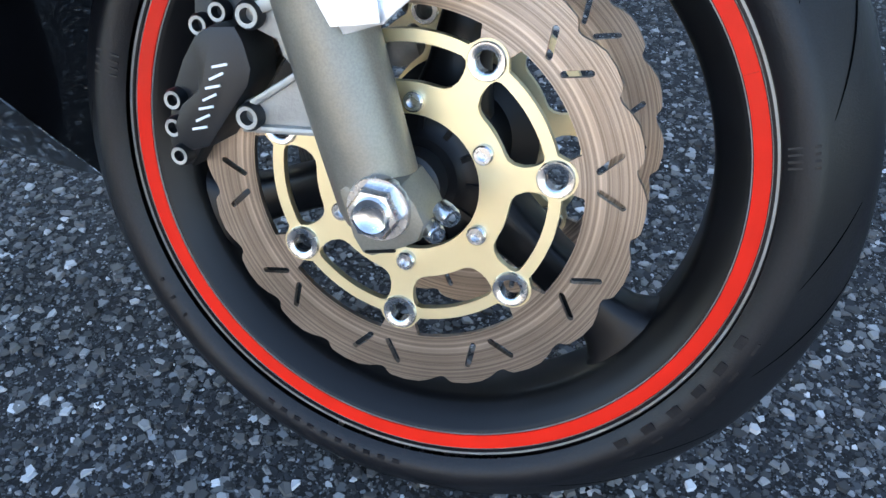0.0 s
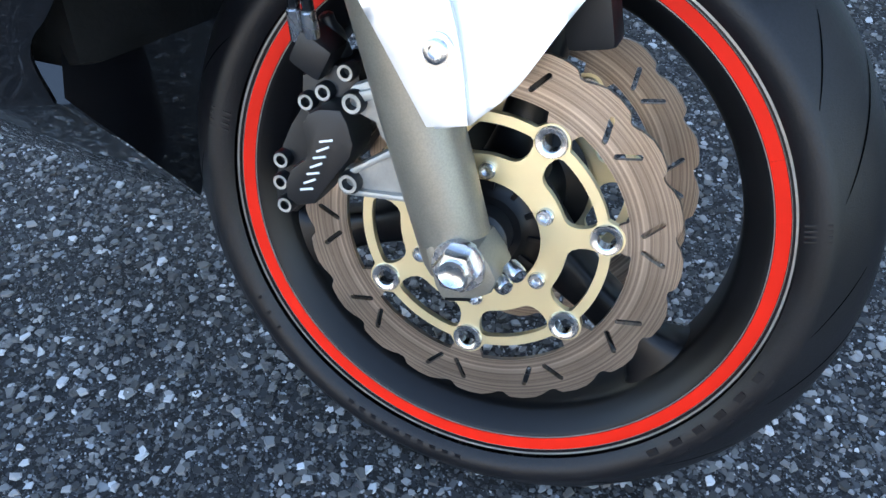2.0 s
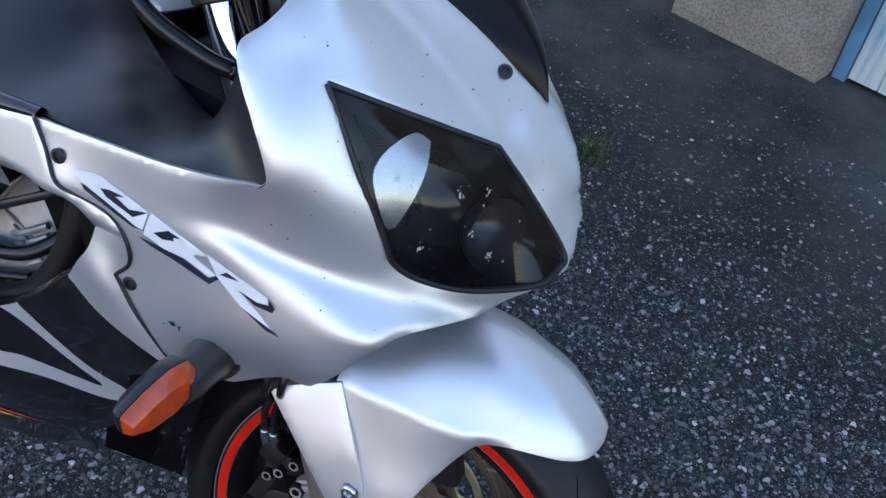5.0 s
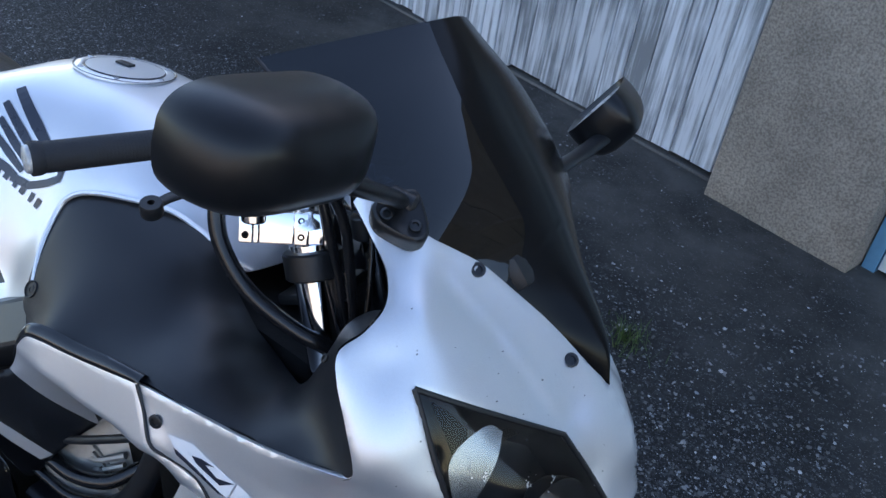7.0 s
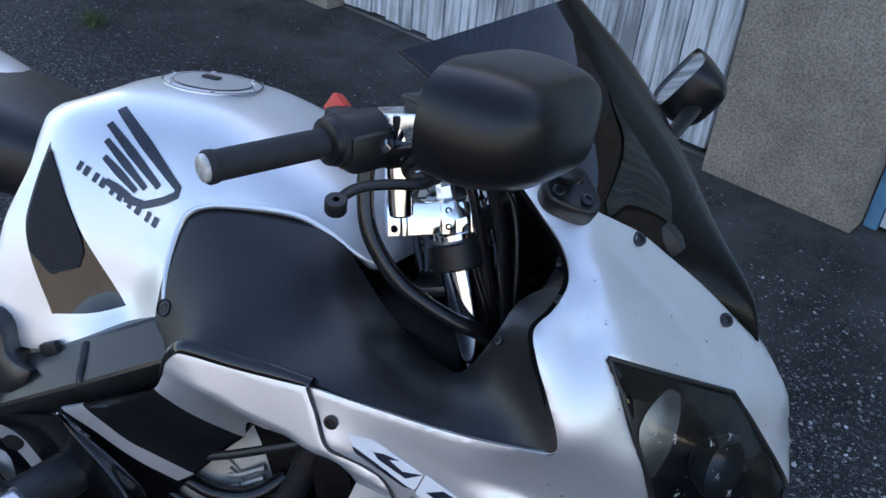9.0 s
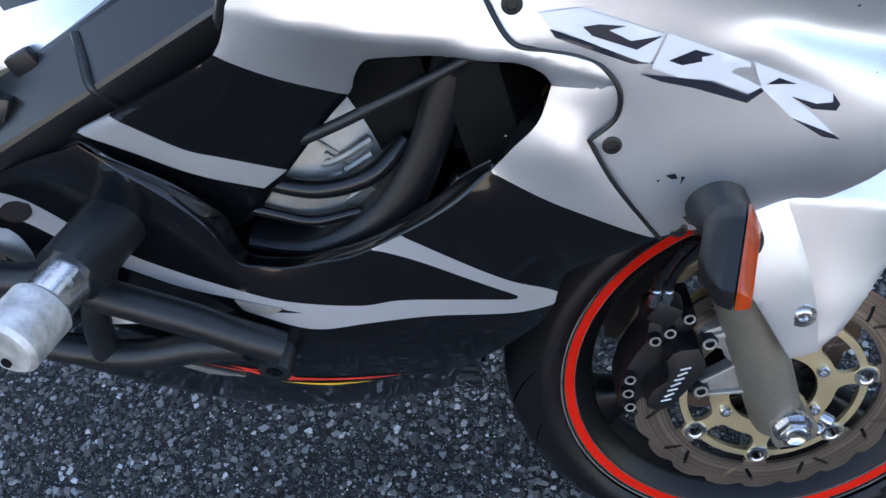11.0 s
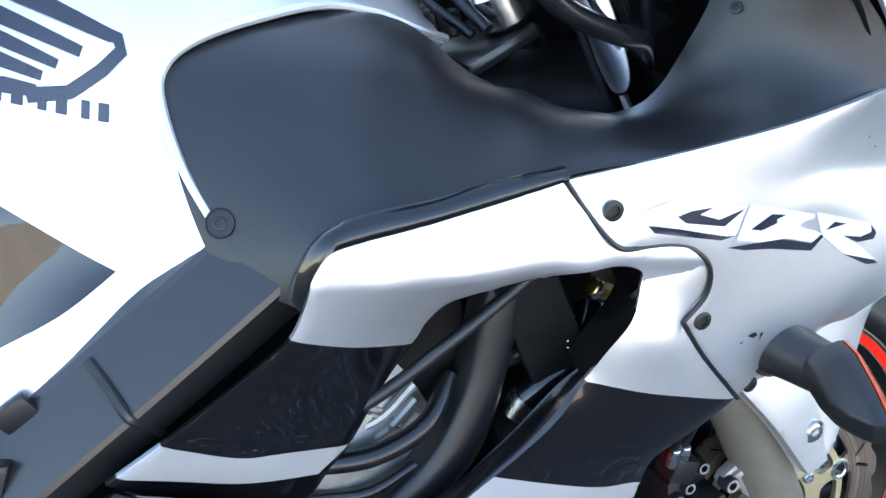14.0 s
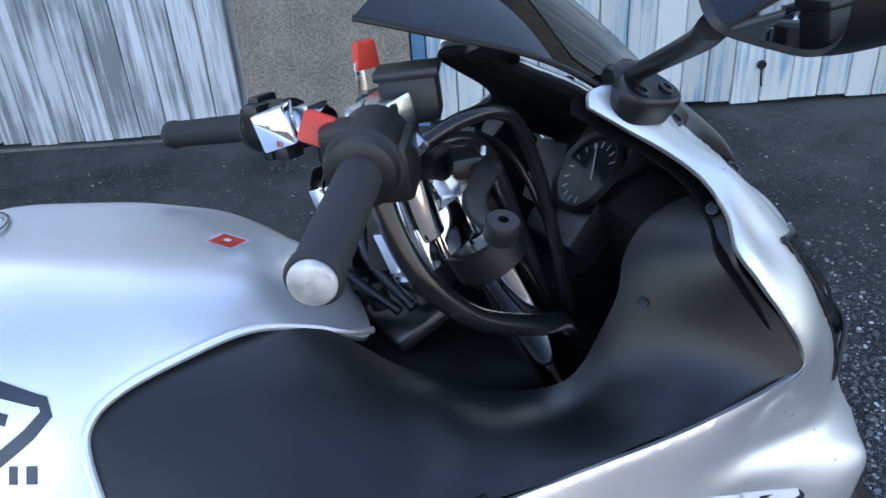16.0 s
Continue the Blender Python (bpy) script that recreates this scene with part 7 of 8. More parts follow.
bm = B()
lathe(bm, [(0.033, 0.0075), (0.001, 0.0080)], DISC, 36, caps=False)
part("dial_glass", bm, GAUGE_GLASS, dash).visible_shadow = False
for k in range(13):
    a_ = 0.6 + 4.4 * k / 12
    bm = B()
    box(bm, V(0.0265, 0, 0.0046), (0.006, 0.0011, 0.0006))
    move(bm, DISC @ Matrix.Rotation(a_, 4, "Z"))
    part("dial_mark", bm, WHITE_DECAL, dash, "white scale mark")
for off_, size_ in ((V(0, 0.010, 0.0052), (0.0013, 0.036, 0.0008)),):
    bm = B()
    box(bm, off_, size_, pose(0, 0, 0, 0, 0, 35))
    move(bm, DISC)
    part("needle", bm, WHITE_DECAL, dash)
# grey display beside the rev counter
corners = [DI @ V(*p) for p in ((-0.124, 0.072, 0.953), (-0.122, 0.025, 0.955), (-0.158, 0.003, 0.917), (-0.158, 0.041, 0.917))]
ctr = sum(corners, V(0, 0, 0)) / 4
for grow, depth, lift, material, name in ((1.12, 0.006, 0.003, BLACK_PLASTIC, "display_frame"), (0.96, 0.001, 0.0068, SILVER_DECAL, "display")):
    bm = B()
    prism(bm, [(ctr.x + (c.x - ctr.x) * grow, ctr.y + (c.y - ctr.y) * grow) for c in corners], DM @ Matrix.Translation((0, 0, lift)), depth, bevel=0.0004)
    part(name, bm, material, dash, "grey liquid crystal display" if name == "display" else "")
# added black boxes that close and darken the nose and the space below the yokes
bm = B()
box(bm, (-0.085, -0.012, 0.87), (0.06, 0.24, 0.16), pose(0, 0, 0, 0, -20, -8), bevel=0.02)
part("nose_liner", bm, ENGINE_SHADE_BLACK, bike, "added black box that darkens the inside of the nose")
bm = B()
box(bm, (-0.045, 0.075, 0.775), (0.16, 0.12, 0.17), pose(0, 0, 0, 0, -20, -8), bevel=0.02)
part("lamp_back", bm, ENGINE_SHADE_BLACK, bike, "added black plug that closes the view through the nose")
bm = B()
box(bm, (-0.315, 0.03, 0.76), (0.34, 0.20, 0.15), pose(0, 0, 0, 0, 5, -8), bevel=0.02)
part("airbox", bm, ENGINE_SHADE_BLACK, bike, "added black block that fills the dark space below the yokes")

# mirrors
def mirror_at(base, arm, centre, face, size, reflect, lab, deep=1.0, thick=0.017):
    mir = sub("mirror", bike, lab)
    bm_ = B()
    prof_ = [(0.0, 1.0), (0.010, 1.02), (0.022, 1.02), (0.034, 1.00), (0.045, 0.96), (0.055, 0.89), (0.063, 0.79), (0.069, 0.65), (0.073, 0.47), (0.075, 0.24)]
    fm = Matrix.Translation(centre) @ frame_of(face)
    rear_ = -1 if (fm.to_3x3() @ V(1, 0, 0)).x > 0 else 1

    def taper(px_, up_):
        # the shell's rear upper corner is cut back
        return 1 - 0.22 * max(0, up_) if px_ * rear_ > 0 and not reflect else 1
    rings_ = []
    for dpt, k in prof_:
        ring = []
        for i in range(40):
            t = 2 * math.pi * i / 40
            cx_, sy_ = math.cos(t), math.sin(t)
            px = math.copysign(abs(cx_) ** 0.46, cx_) * size[0] * k * (1 + 0.10 * sy_)
            py = math.copysign(abs(sy_) ** 0.50, sy_) * size[1] * k
            px *= taper(px, sy_)
            ring.append(bm_.verts.new(fm @ V(px, py, -dpt * deep)))
        rings_.append(ring)
    for a_, b_ in zip(rings_, rings_[1:]):
        for i in range(40):
            bm_.faces.new((a_[i], a_[(i + 1) % 40], b_[(i + 1) % 40], b_[i]))
    bm_.faces.new(rings_[-1])
    inner = [bm_.verts.new(fm @ V((fm.inverted() @ v.co).x * 0.93, (fm.inverted() @ v.co).y * 0.93, -0.004)) for v in rings_[0]]
    for i in range(40):
        bm_.faces.new((rings_[0][i], inner[i], inner[(i + 1) % 40], rings_[0][(i + 1) % 40]))
    part("mirror_shell", bm_, SHELL, mir, "black plastic mirror shell", sharp=50)
    bm_ = B()
    glass = []
    for i in range(40):
        cx_, sy_ = math.cos(2 * math.pi * i / 40), math.sin(2 * math.pi * i / 40)
        px = math.copysign(abs(cx_) ** 0.45, cx_) * size[0] * 0.935 * (1 + 0.10 * sy_) * taper(cx_, sy_)
        py = math.copysign(abs(sy_) ** 0.52, sy_) * size[1] * 0.935
        glass.append(bm_.verts.new(fm @ V(px, py, -0.0035)))
    bm_.faces.new(glass)
    part("mirror_glass", bm_, MIRROR, mir, fix=False)
    bm_ = B()
    tube(bm_, arm, 0.0085, 14, 8, r_end=thick, flat=0.7)
    part("mirror_arm", bm_, BLACK_PLASTIC, mir, "black mirror arm")
    # an oval foot plate lies on the cowl's tip, with a hinge barrel and two bolts
    plate = [(-0.174, -0.136, 1.044), (-0.165, -0.148, 1.034), (-0.146, -0.146, 1.027), (-0.128, -0.139, 1.024), (-0.122, -0.128, 1.031), (-0.136, -0.114, 1.046), (-0.154, -0.108, 1.056)]
    up_ = V(0.3, -0.55, 0.78).normalized()
    far_side = away(base) > 0

    def over(p):
        p = Vector(p)
        return p - MID_N * (2 * away(p)) if far_side else p
    bm_ = B()
    loop_ = smooth_line(plate, 5, True)
    mid_ = sum((Vector(p) for p in loop_), V(0, 0, 0)) / len(loop_)
    flat_ = [Vector(p) - up_ * (Vector(p) - mid_).dot(up_) for p in loop_]
    rings_ = [[bm_.verts.new(over(mid_ + (p - mid_) * k + up_ * h)) for p in flat_] for k, h in ((0.98, -0.014), (1.0, -0.002), (1.0, 0.003), (0.95, 0.006), (0.86, 0.0072), (0.78, 0.0060))]
    for a_, b_ in zip(rings_, rings_[1:]):
        for i in range(len(a_)):
            bm_.faces.new((a_[i], a_[(i + 1) % len(a_)], b_[(i + 1) % len(a_)], b_[i]))
    bm_.faces.new(rings_[-1])
    bm_.faces.new(rings_[0])
    bmesh.ops.recalc_face_normals(bm_, faces=bm_.faces)
    part("mirror_base", bm_, BLACK_PLASTIC, mir, "black oval mirror foot")
    bm_ = B()
    cyl(bm_, over((-0.170, -0.121, 1.050)), over((-0.142, -0.117, 1.047)), 0.0105, bevel=0.003)
    part("hinge_barrel", bm_, BLACK_PLASTIC, mir, "black hinge barrel")
    for p in ((-0.160, -0.138, 1.036), (-0.135, -0.131, 1.033)):
        bm_ = B()
        q_ = Vector(p)
        q_ = q_ - up_ * ((q_ - mid_).dot(up_) - 0.0058)
        socket_bolt(bm_, over(q_), over(q_ + up_) - over(q_), 0.0056, 0.003)
        part("foot_bolt", bm_, TUBE_BLACK, mir)
    return mir


mirror_at((-0.140, -0.118, 1.040), [(-0.158, -0.122, 1.047), (-0.150, -0.142, 1.058), (-0.147, -0.170, 1.070), (-0.155, -0.205, 1.083), (-0.168, -0.235, 1.096)], (-0.198, -0.3045, 1.1335), (-0.97, 0.22, 0.0), (0.0715, 0.0380), False, "black mirror on a short arm, scratched shell", 1.0, 0.0125)
mirror_at((-0.104, 0.080, 1.022), [(-0.100, 0.096, 1.034), (-0.094, 0.160, 1.040), (-0.088, 0.228, 1.046), (-0.080, 0.286, 1.058)], (-0.112, 0.332, 1.082), (-0.83, -0.13, 0.53), (0.066, 0.043), True, "black mirror on a short arm", 0.8, 0.011)


# ---- frame, engine and crash bars ----
SPAR = Sheet([(-0.76, -0.185, 0.753), (-0.72, -0.187, 0.716), (-0.639, -0.192, 0.732), (-0.55, -0.175, 0.775), (-0.50, -0.165, 0.80), (-0.81, -0.175, 0.64), (-0.748, -0.188, 0.605), (-0.636, -0.190, 0.668), (-0.51, -0.170, 0.74), (-0.70, -0.196, 0.675), (-0.60, -0.188, 0.72), (-0.82, -0.172, 0.52), (-0.86, -0.165, 0.72), (-0.76, -0.175, 0.55)], RIGHT)
bm = B()
panel(bm, SPAR, side([(-0.695, 0.690, 1), (-0.733, 0.695), (-0.765, 0.735), (-0.90, 0.74, 1), (-0.90, 0.48, 1), (-0.80, 0.47, 1), (-0.765, 0.55), (-0.735, 0.606, 1)]), 0.030, 0.012, roll=0.004, lift=-0.014)
frame_spar = part("frame_plate", bm, FRAME_GREY, bike, "dark grey painted alloy frame plate", fix=False)


def spar_beam(flip):
    """Faceted beam from the steering head down to the swing-arm plate."""
    bm_ = B()
    rings_ = []
    for k in range(-3, 34):
        t = k / 24
        x, z = -0.43 - 0.325 * t, 0.827 - 0.200 * t
        n = V(-0.524, 0, 0.852)
        grow = 1.0 + 0.5 * max(0, t - 0.8)
        ring_ = []
        for o, y in ((0.040, -0.120), (0.036, -0.155), (0.0330, -0.160), (0.0010, -0.1900), (-0.0015, -0.1920), (-0.0055, -0.1930), (-0.0085, -0.1920), (-0.031, -0.179), (-0.035, -0.172), (-0.038, -0.120)):
            ring_.append(bm_.verts.new(V(x, y + 0.018 * (1 - t) ** 2 + 0.006 * t + 0.6 * max(0, 0.08 - t), z - 0.10 * max(0, 0.08 - t)) + n * o * grow))
        rings_.append(ring_)
    for a_, b_ in zip(rings_, rings_[1:]):
        for i in range(9):
            bm_.faces.new((a_[i], a_[i + 1], b_[i + 1], b_[i]))
    if flip:
        for v in bm_.verts:
            v.co -= MID_N * (2 * away(v.co))
    return bm_


part("frame_spar", spar_beam(False), FRAME_GREY, bike, "dark grey faceted alloy frame beam", sharp=14)
part("frame_spar", spar_beam(True), FRAME_GREY, bike, "dark grey faceted alloy frame beam", sharp=14)
bm = B()
tube(bm, [(-0.637, -0.1545, 0.7375), (-0.628, -0.170, 0.724), (-0.620, -0.1845, 0.7095), (-0.611, -0.1785, 0.696), (-0.604, -0.1730, 0.684)], 0.0038, 8, 6)
part("weld_bead", bm, FRAME_GREY, frame_spar, "rough weld bead")
for x, z in ((-0.762, 0.718), (-0.835, 0.598), (-0.845, 0.552)):
    bm = B()
    socket_bolt(bm, SPAR.on((x, 0, z), -0.014), RIGHT, 0.0105, 0.008)
    part("frame_bolt", bm, STEEL, frame_spar)
bm = B()
box(bm, (-0.686, -0.154, 0.712), (0.026, 0.010, 0.018), pose(0, 0, 0, 0, -28, 0), bevel=0.004)
part("tank_clip", bm, BLACK_PLASTIC, frame_spar)

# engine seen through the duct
# added black backing box: closes the view through the duct and darkens it
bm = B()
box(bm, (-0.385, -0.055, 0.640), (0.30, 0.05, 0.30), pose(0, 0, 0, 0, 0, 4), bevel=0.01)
part("engine_shroud", bm, ENGINE_SHADE_BLACK, bike, "added black backing box that darkens the air duct")

engine = sub("engine", bike, "dark engine with a bright clutch cover seen through the duct")
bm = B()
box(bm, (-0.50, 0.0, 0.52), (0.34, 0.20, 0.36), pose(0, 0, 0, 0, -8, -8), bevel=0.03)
part("crankcase", bm, ENGINE_SHADE_BLACK, engine, "black crankcase")
bm = B()
lathe(bm, [(0.074, 0.0), (0.072, 0.014), (0.062, 0.020), (0.020, 0.024)], Matrix.Translation((-0.464, -0.105, 0.612)) @ frame_of((0.25, -0.95, 0.2)), 40)
for k in range(3):
    box(bm, (-0.452 + 0.012 * k, -0.126, 0.622 - 0.016 * k), (0.05, 0.004, 0.0025), pose(0, 0, 0, 0, 40, 12))
part("engine_cover", bm, CAST, engine, "bright cast cover with ribs")
bm = B()
for k in range(5):
    tube(bm, [(-0.50, -0.128 + 0.003 * k, 0.560 + 0.010 * k), (-0.455, -0.128, 0.556 + 0.014 * k), (-0.42, -0.12, 0.575 + 0.014 * k)], 0.0042, 8, 5)
part("cover_rib", bm, CAST, engine)
outer_edge = smooth_line([(-0.322, -0.150, 0.757), (-0.333, -0.151, 0.717), (-0.338, -0.152, 0.700), (-0.350, -0.153, 0.649), (-0.378, -0.154, 0.575), (-0.424, -0.154, 0.534), (-0.469, -0.153, 0.525), (-0.530, -0.152, 0.531)], 6)
inner_edge = smooth_line([(-0.352, -0.146, 0.757), (-0.365, -0.148, 0.714), (-0.372, -0.149, 0.689), (-0.388, -0.151, 0.633), (-0.421, -0.152, 0.580), (-0.467, -0.152, 0.546), (-0.502, -0.151, 0.540), (-0.532, -0.150, 0.543)], 6)
bm = B()
rows_ = []
for t, y in ((0.0, 0.030), (0.0, 0.004), (0.06, 0.0), (0.35, -0.0045), (0.7, -0.0045), (0.94, 0.0), (1.0, 0.004), (1.0, 0.030)):
    rows_.append([bm.verts.new(i_.lerp(o_, t) + V(0, y, 0)) for i_, o_ in zip(inner_edge, outer_edge)])
for a, b in zip(rows_, rows_[1:]):
    for i in range(len(a) - 1):
        bm.faces.new((a[i], a[i + 1], b[i + 1], b[i]))
part("radiator_shroud", bm, MATTE, engine, "dark curved radiator shroud")
bm = B()
tube(bm, [(-0.500, -0.152, 0.634), (-0.436, -0.165, 0.672), (-0.342, -0.165, 0.727), (-0.310, -0.150, 0.745)], 0.0050, 12, 6)
part("support_rod", bm, TUBE_BLACK, engine, "thin black stay across the duct")
for pts, r in (([(-0.53, -0.142, 0.608), (-0.503, -0.148, 0.602), (-0.462, -0.150, 0.598), (-0.419, -0.146, 0.611), (-0.39, -0.125, 0.635)], 0.0085), ([(-0.535, -0.146, 0.575), (-0.505, -0.148, 0.569), (-0.470, -0.148, 0.563), (-0.43, -0.14, 0.570)], 0.0055)):
    bm = B()
    tube(bm, pts, r, 12, 8)
    part("coolant_hose", bm, HOSE, engine, "black coolant hose")
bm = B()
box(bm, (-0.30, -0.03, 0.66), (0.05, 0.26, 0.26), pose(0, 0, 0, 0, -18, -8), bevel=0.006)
part("radiator", bm, ENGINE_SHADE_BLACK, engine, "black radiator")
for k in range(16):
    bm = B()
    box(bm, (-0.334 + 0.0028 * k, -0.10, 0.755 - 0.013 * k), (0.006, 0.10, 0.004), pose(0, 0, 0, 0, -18, -8))
    part("radiator_fin", bm, BLACK_PLASTIC, engine)
bm = B()
cyl(bm, (-0.276, -0.142, 0.694), (-0.250, -0.140, 0.676), 0.0072, seg=18, bevel=0.001)
brass = part("brass_fitting", bm, BRASS, engine, "brass pipe fitting")
for t in (0.1, 0.55):
    bm = B()
    c = V(-0.276, -0.142, 0.694).lerp(V(-0.250, -0.140, 0.676), t)
    lathe(bm, [(0.0070, -0.002), (0.0088, -0.002), (0.0088, 0.003), (0.0070, 0.003)], Matrix.Translation(c) @ frame_of((0.026, 0.002, -0.018)), 6, caps=False, closed=True)
    part("fitting_nut", bm, STEEL, brass)
bm = B()
tube(bm, [(-0.345, -0.125, 0.638), (-0.322, -0.136, 0.650), (-0.303, -0.140, 0.653), (-0.285, -0.125, 0.655)], 0.0100, 14, 6)
part("radiator_hose", bm, HOSE, engine)
bm = B()
lathe(bm, [(0.0102, -0.003), (0.0118, -0.003), (0.0118, 0.003), (0.0102, 0.003)], Matrix.Translation((-0.306, -0.139, 0.6525)) @ frame_of((1, 0, 0.15)), 20, caps=False, closed=True)
part("hose_clip", bm, STEEL, engine, "sprung wire hose clip")
for dz in (-0.003, 0.003):
    bm = B()
    tube(bm, [(-0.307, -0.149, 0.653 + dz), (-0.310, -0.157, 0.656 + dz), (-0.305, -0.160, 0.660 + dz)], 0.0010, 6, 4)
    part("clip_ear", bm, STEEL, engine)
bm = B()
tube(bm, [(-0.336, -0.146, 0.610), (-0.320, -0.150, 0.622), (-0.300, -0.150, 0.632), (-0.280, -0.140, 0.648), (-0.265, -0.12, 0.66)], 0.0130, 16, 8)
part("radiator_hose", bm, BLACK_GLOSS, engine, "smooth black lower hose")
bm = B()
cyl(bm, (-0.345, -0.142, 0.594), (-0.335, -0.146, 0.612), 0.0125, seg=20, bevel=0.0015)
part("hose_ferrule", bm, STEEL, engine, "bright hose ferrule")

# crash cage with a slider and a peg
cage = sub("crash_cage", bike, "black tubular crash cage with a scuffed slider")
bm = B()
cyl(bm, (-0.615, -0.10, 0.588), (-0.648, -0.250, 0.575), 0.0275, 0.0275, seg=32)
part("slider_tube", bm, TUBE_BLACK, cage, "thick black slider tube")
bm = B()
cyl(bm, (-0.646, -0.245, 0.575), (-0.655, -0.288, 0.572), 0.0215, seg=32, bevel=0.002)
part("slider_neck", bm, STEEL, cage, "bare steel neck")
bm = B()
cyl(bm, (-0.654, -0.282, 0.572), (-0.664, -0.330, 0.570), 0.0262, seg=40, bevel=0.004)
plug = part("slider_plug", bm, ALU_WORN, cage, "scuffed aluminium slider plug")
for a in range(3):
    bm = B()
    t = a * 2.09 + 0.4
    cyl(bm, (-0.6637 + 0.013 * math.cos(t), -0.3285, 0.570 + 0.013 * math.sin(t)), (-0.6642 + 0.013 * math.cos(t), -0.3310, 0.570 + 0.013 * math.sin(t)), 0.0042, seg=14)
    part("plug_hole", bm, ENGINE_SHADE_BLACK, plug, "dark bolt hole")
for pts, r in (([(-0.770, -0.140, 0.672), (-0.776, -0.175, 0.655), (-0.785, -0.196, 0.612), (-0.790, -0.200, 0.570), (-0.772, -0.203, 0.540), (-0.735, -0.206, 0.530), (-0.690, -0.210, 0.536), (-0.645, -0.215, 0.548)], 0.0155),
               ([(-0.662, -0.214, 0.532), (-0.640, -0.215, 0.522), (-0.574, -0.214, 0.499), (-0.531, -0.211, 0.478), (-0.500, -0.206, 0.462)], 0.0155),
               ([(-0.79, -0.16, 0.52), (-0.745, -0.185, 0.442), (-0.690, -0.192, 0.430), (-0.635, -0.195, 0.432), (-0.575, -0.200, 0.452), (-0.530, -0.205, 0.462)], 0.0150),
               ([(-0.640, -0.21, 0.555), (-0.665, -0.205, 0.49), (-0.675, -0.195, 0.435)], 0.0130)):
    bm = B()
    tube(bm, pts, r, 18, 8)
    part("cage_tube", bm, TUBE_BLACK, cage, "black powder-coated tube")
bm = B()
lathe(bm, [(0.0075, 0.0), (0.0160, 0.0), (0.0165, 0.004), (0.0165, 0.034), (0.0155, 0.037), (0.0080, 0.037), (0.0075, 0.030)], Matrix.Translation((-0.506, -0.178, 0.446)) @ frame_of((-0.05, -1, -0.25)), 28, caps=False, closed=True)
part("cage_end", bm, TUBE_BLACK, cage, "hollow black tube end")

# rear-set plate, pedal, silver parts behind the cage
rear = sub("rear_set", bike, "silver foot control bracket and brake pedal")
bm = B()
tube(bm, [(-0.895, -0.175, 0.535), (-0.860, -0.176, 0.520), (-0.842, -0.176, 0.497), (-0.870, -0.176, 0.490), (-0.905, -0.175, 0.500)], 0.006, 10, 6)
part("bracket", bm, ALU, rear)
bm = B()
socket_bolt(bm, V(-0.842, -0.180, 0.497), RIGHT, 0.011, 0.006)
part("pivot_bolt", bm, STEEL, rear)
bm = B()
tube(bm, [(-0.905, -0.178, 0.455), (-0.880, -0.182, 0.445), (-0.855, -0.188, 0.434)], 0.0045, 10, 4)
part("pedal_arm", bm, ALU, rear)
bm = B()
tube(bm, [(-0.853, -0.190, 0.437), (-0.868, -0.205, 0.410)], 0.0075, 12, 2)
peg = part("pedal_peg", bm, ALU, rear, "ribbed silver pedal tip")
for k in range(8):
    t = k / 7
    bm = B()
    lathe(bm, [(0.0092, -0.0010), (0.0092, 0.0010)], Matrix.Translation((-0.853 - 0.015 * t, -0.190 - 0.015 * t, 0.437 - 0.027 * t)) @ frame_of((-0.4, -0.4, -0.8)), 12)
    part("rib", bm, ALU, peg)
bm = B()
panel(bm, Sheet([(-0.82, -0.13, 0.43), (-0.95, -0.13, 0.43), (-0.82, -0.13, 0.36), (-0.95, -0.13, 0.36)], RIGHT), side([(-0.812, 0.425, 1), (-0.825, 0.372, 1), (-0.95, 0.372, 1), (-0.95, 0.44, 1), (-0.89, 0.44, 1)]), 0.004, 0.03)
part("heel_plate", bm, BLACK_GLOSS, rear)
bm = B()
tube(bm, [(-0.775, -0.15, 0.52), (-0.755, -0.158, 0.545), (-0.73, -0.155, 0.52)], 0.02, 14, 6)
part("engine_mount", bm, CAST, bike, "beige cast engine mount")

# seat and tail
bm = B()
rings = []
for x, w, z0, z1 in ((-0.800, 0.065, 0.80, 0.870), (-0.83, 0.080, 0.79, 0.895), (-0.90, 0.105, 0.79, 0.915), (-1.0, 0.13, 0.81, 0.920), (-1.12, 0.14, 0.82, 0.930), (-1.25, 0.13, 0.84, 0.940)):
    rings.append([bm.verts.new(V(x, mid(x, 0.9, 0.06)[1] + w * math.copysign(abs(math.cos(t)) ** 0.6, math.cos(t)), (z0 + z1) / 2 + (z1 - z0) / 2 * math.copysign(abs(math.sin(t)) ** 0.6, math.sin(t)))) for t in [2 * math.pi * i / 28 for i in range(28)]])
for a, b in zip(rings, rings[1:]):
    for i in range(28):
        bm.faces.new((a[i], a[(i + 1) % 28], b[(i + 1) % 28], b[i]))
bm.faces.new(rings[0])
bm.faces.new(rings[-1])
part("seat", bm, MATTE, bike, "dark grey rider seat")
bm = B()
rings = []
for x, yc, w, z0, z1 in ((-0.955, 0.135, 0.008, 0.885, 0.900), (-0.985, 0.140, 0.030, 0.880, 0.912), (-1.03, 0.140, 0.060, 0.880, 0.926), (-1.09, 0.130, 0.085, 0.880, 0.940), (-1.17, 0.115, 0.105, 0.880, 0.952), (-1.30, 0.100, 0.115, 0.890, 0.958)):
    rings.append([bm.verts.new(V(x, yc + w * math.cos(t), (z0 + z1) / 2 + (z1 - z0) / 2 * math.sin(t))) for t in [2 * math.pi * i / 28 for i in range(28)]])
for a, b in zip(rings, rings[1:]):
    for i in range(28):
        bm.faces.new((a[i], a[(i + 1) % 28], b[(i + 1) % 28], b[i]))
bm.faces.new(rings[0])
bm.faces.new(rings[-1])
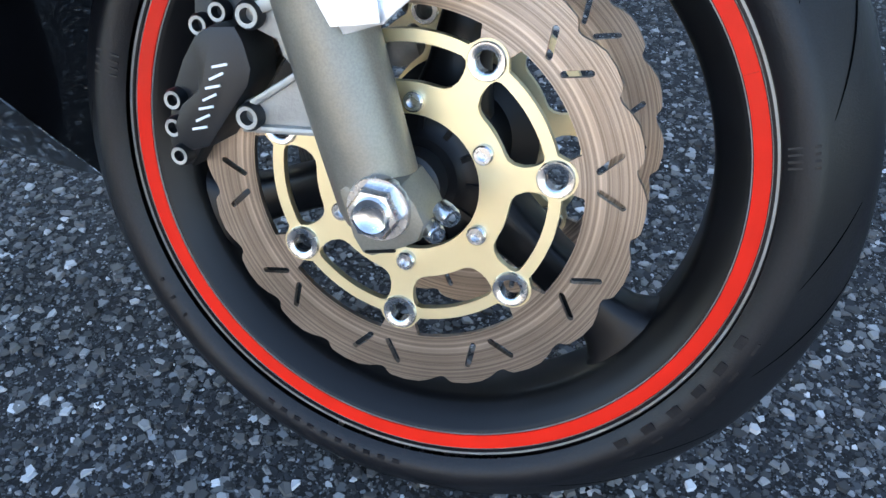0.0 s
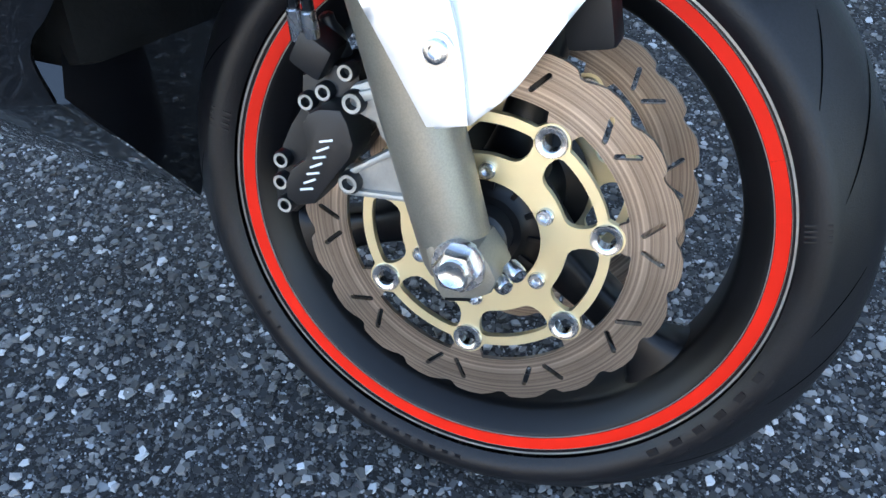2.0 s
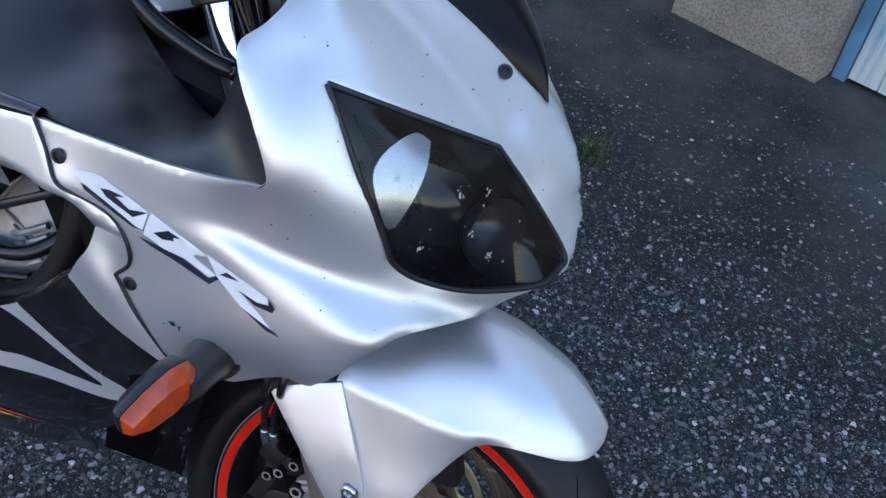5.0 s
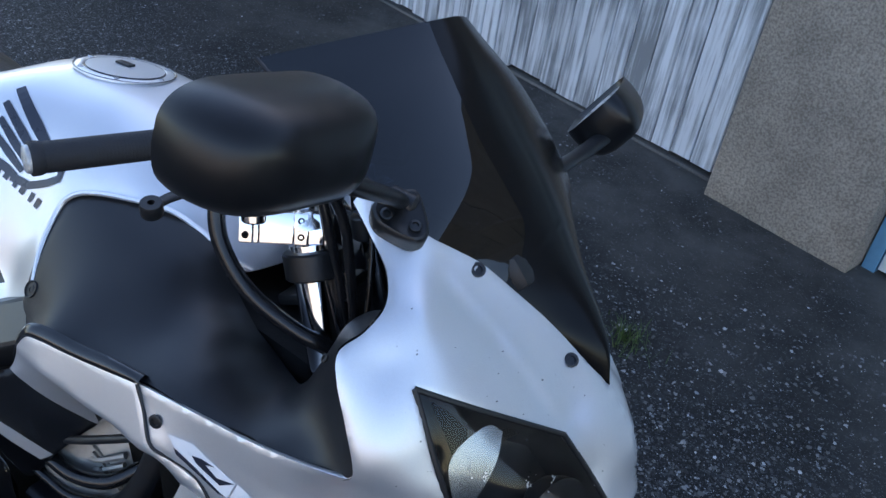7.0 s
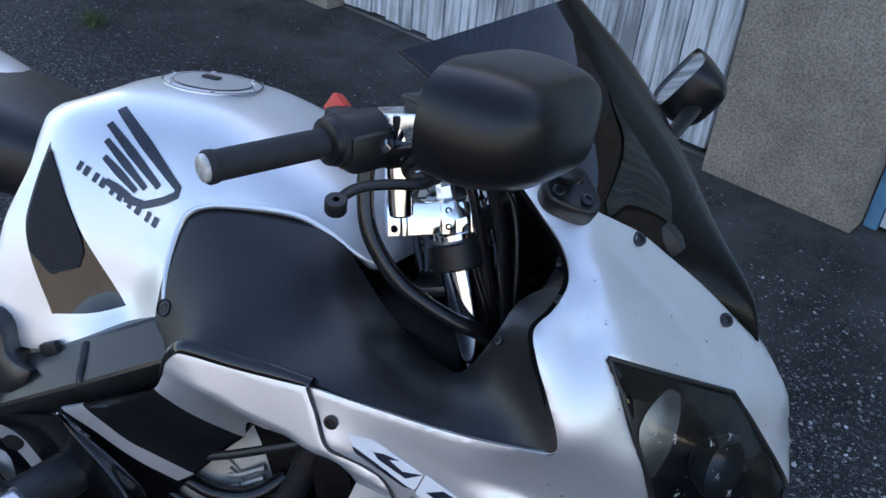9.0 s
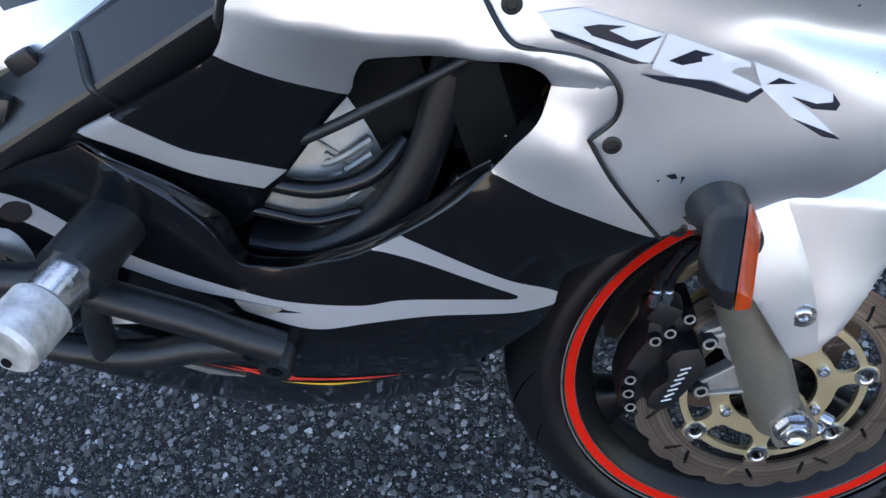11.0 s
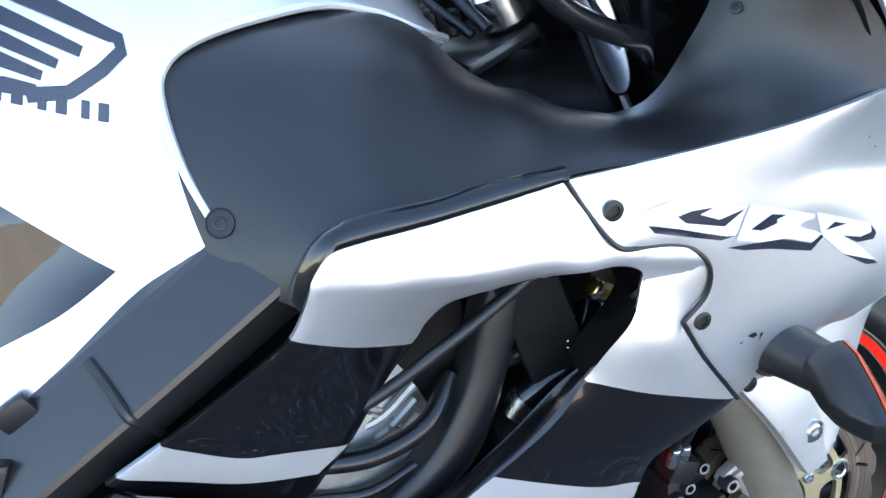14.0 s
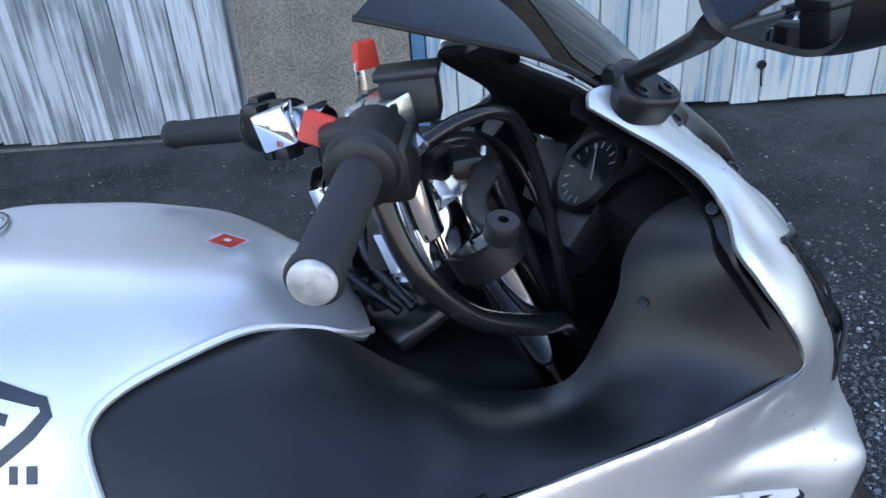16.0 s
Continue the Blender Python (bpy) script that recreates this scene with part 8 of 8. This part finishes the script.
part("seat_hump", bm, SILVER, bike, "silver seat hump")


# ---- pieces of the setting ----
plank_door("door_1", -2.055, -0.004, 0.03, PLANK_WHITE, "worn white painted plank garage door", 5)
plank_door("door_2", 0.604, 3.25, 0.02, PLANK_BLUE, "worn plank garage door with blue and white paint", 6)
tagged(slab("trim_jamb", 0.556, 0.600, DOOR_Y - 0.012, 0.20, 0.0, 2.3, TEAL), "blue painted door post", "door post", kind="structure")
for u, z in ((-1.12, 0.40), (1.75, 0.15)):
    bm = B()
    cyl(bm, (u, DOOR_Y - 0.012, z), (u, DOOR_Y - 0.022, z), 0.016, bevel=0.002)
    tube(bm, [(u, DOOR_Y - 0.018, z), (u, DOOR_Y - 0.024, z - 0.04), (u + 0.005, DOOR_Y - 0.024, z - 0.075)], 0.004, 8, 4)
    move(bm, WALL)
    tagged(part("door_ring", bm, TUBE_BLACK), "small dark iron ring handle on the plank door", "handle")


def stones(name, x0, x1, y0, y1, n, seed, s0, s1):
    """Angular aggregate standing out of the worn asphalt."""
    rs = np.random.RandomState(seed)
    c = np.c_[rs.uniform(x0, x1, n), rs.uniform(y0, y1, n)]
    # fewer stones stand out away from the wheel tracks
    keep = np.clip(1 - (c[:, 1] - 0.55) / 0.95, 0.14, 1) * np.clip(1 - (c[:, 0] - 0.6) / 0.8, 0.14, 1) * np.clip(1 + (c[:, 0] + 1.2) / 0.6, 0.14, 1)
    c = c[rs.rand(n) < keep]
    n = len(c)
    size = s0 + (s1 - s0) * rs.rand(n) ** 2.4
    five = np.arange(5) * 2 * math.pi / 5
    ang = rs.uniform(0, 6.283, (n, 1)) + five[None] + rs.uniform(-0.45, 0.45, (n, 5))
    far = rs.uniform(0.68, 1.12, (n, 5)) * size[:, None]
    low = np.stack([far * np.cos(ang), far * np.sin(ang), np.full((n, 5), -0.0006)], 2)
    k = rs.uniform(0.62, 0.9, (n, 1))
    high = np.stack([far * k * np.cos(ang), far * k * np.sin(ang), size[:, None] * rs.uniform(0.10, 0.42, (n, 1)) * rs.uniform(0.6, 1.2, (n, 5)) + 0.0005], 2)
    v = np.concatenate([low, high], 1)
    # each stone is longer one way
    turn_ = rs.uniform(0, 3.14, n)
    flat_ = rs.uniform(0.55, 1.0, n)
    ca, sa = np.cos(turn_)[:, None], np.sin(turn_)[:, None]
    p, q = v[..., 0] * ca + v[..., 1] * sa, (v[..., 1] * ca - v[..., 0] * sa) * flat_[:, None]
    co = np.stack([p * ca - q * sa + c[:, :1], p * sa + q * ca + c[:, 1:], v[..., 2]], 2).reshape(-1, 3)
    quads = [(i, (i + 1) % 5, 5 + (i + 1) % 5, 5 + i) for i in range(5)]
    tops = [(5, 6, 7, 8, 9)]
    f = []
    for o in range(0, n * 10, 10):
        f += [tuple(i + o for i in t) for t in quads + tops]
    me = bpy.data.meshes.new(name)
    me.from_pydata(co.tolist(), [], f)
    me.materials.append(STONE)
    ob = new(name, me)
    return tagged(ob, "pale and grey aggregate stones worn out of the asphalt", "gravel", kind="stuff")


stones("asphalt_aggregate", -1.9, 1.6, -0.55, 1.8, 110000, 11, 0.0022, 0.0092)
stones("asphalt_aggregate", -3.0, 2.6, 1.8, 3.2, 20000, 12, 0.0018, 0.0060)
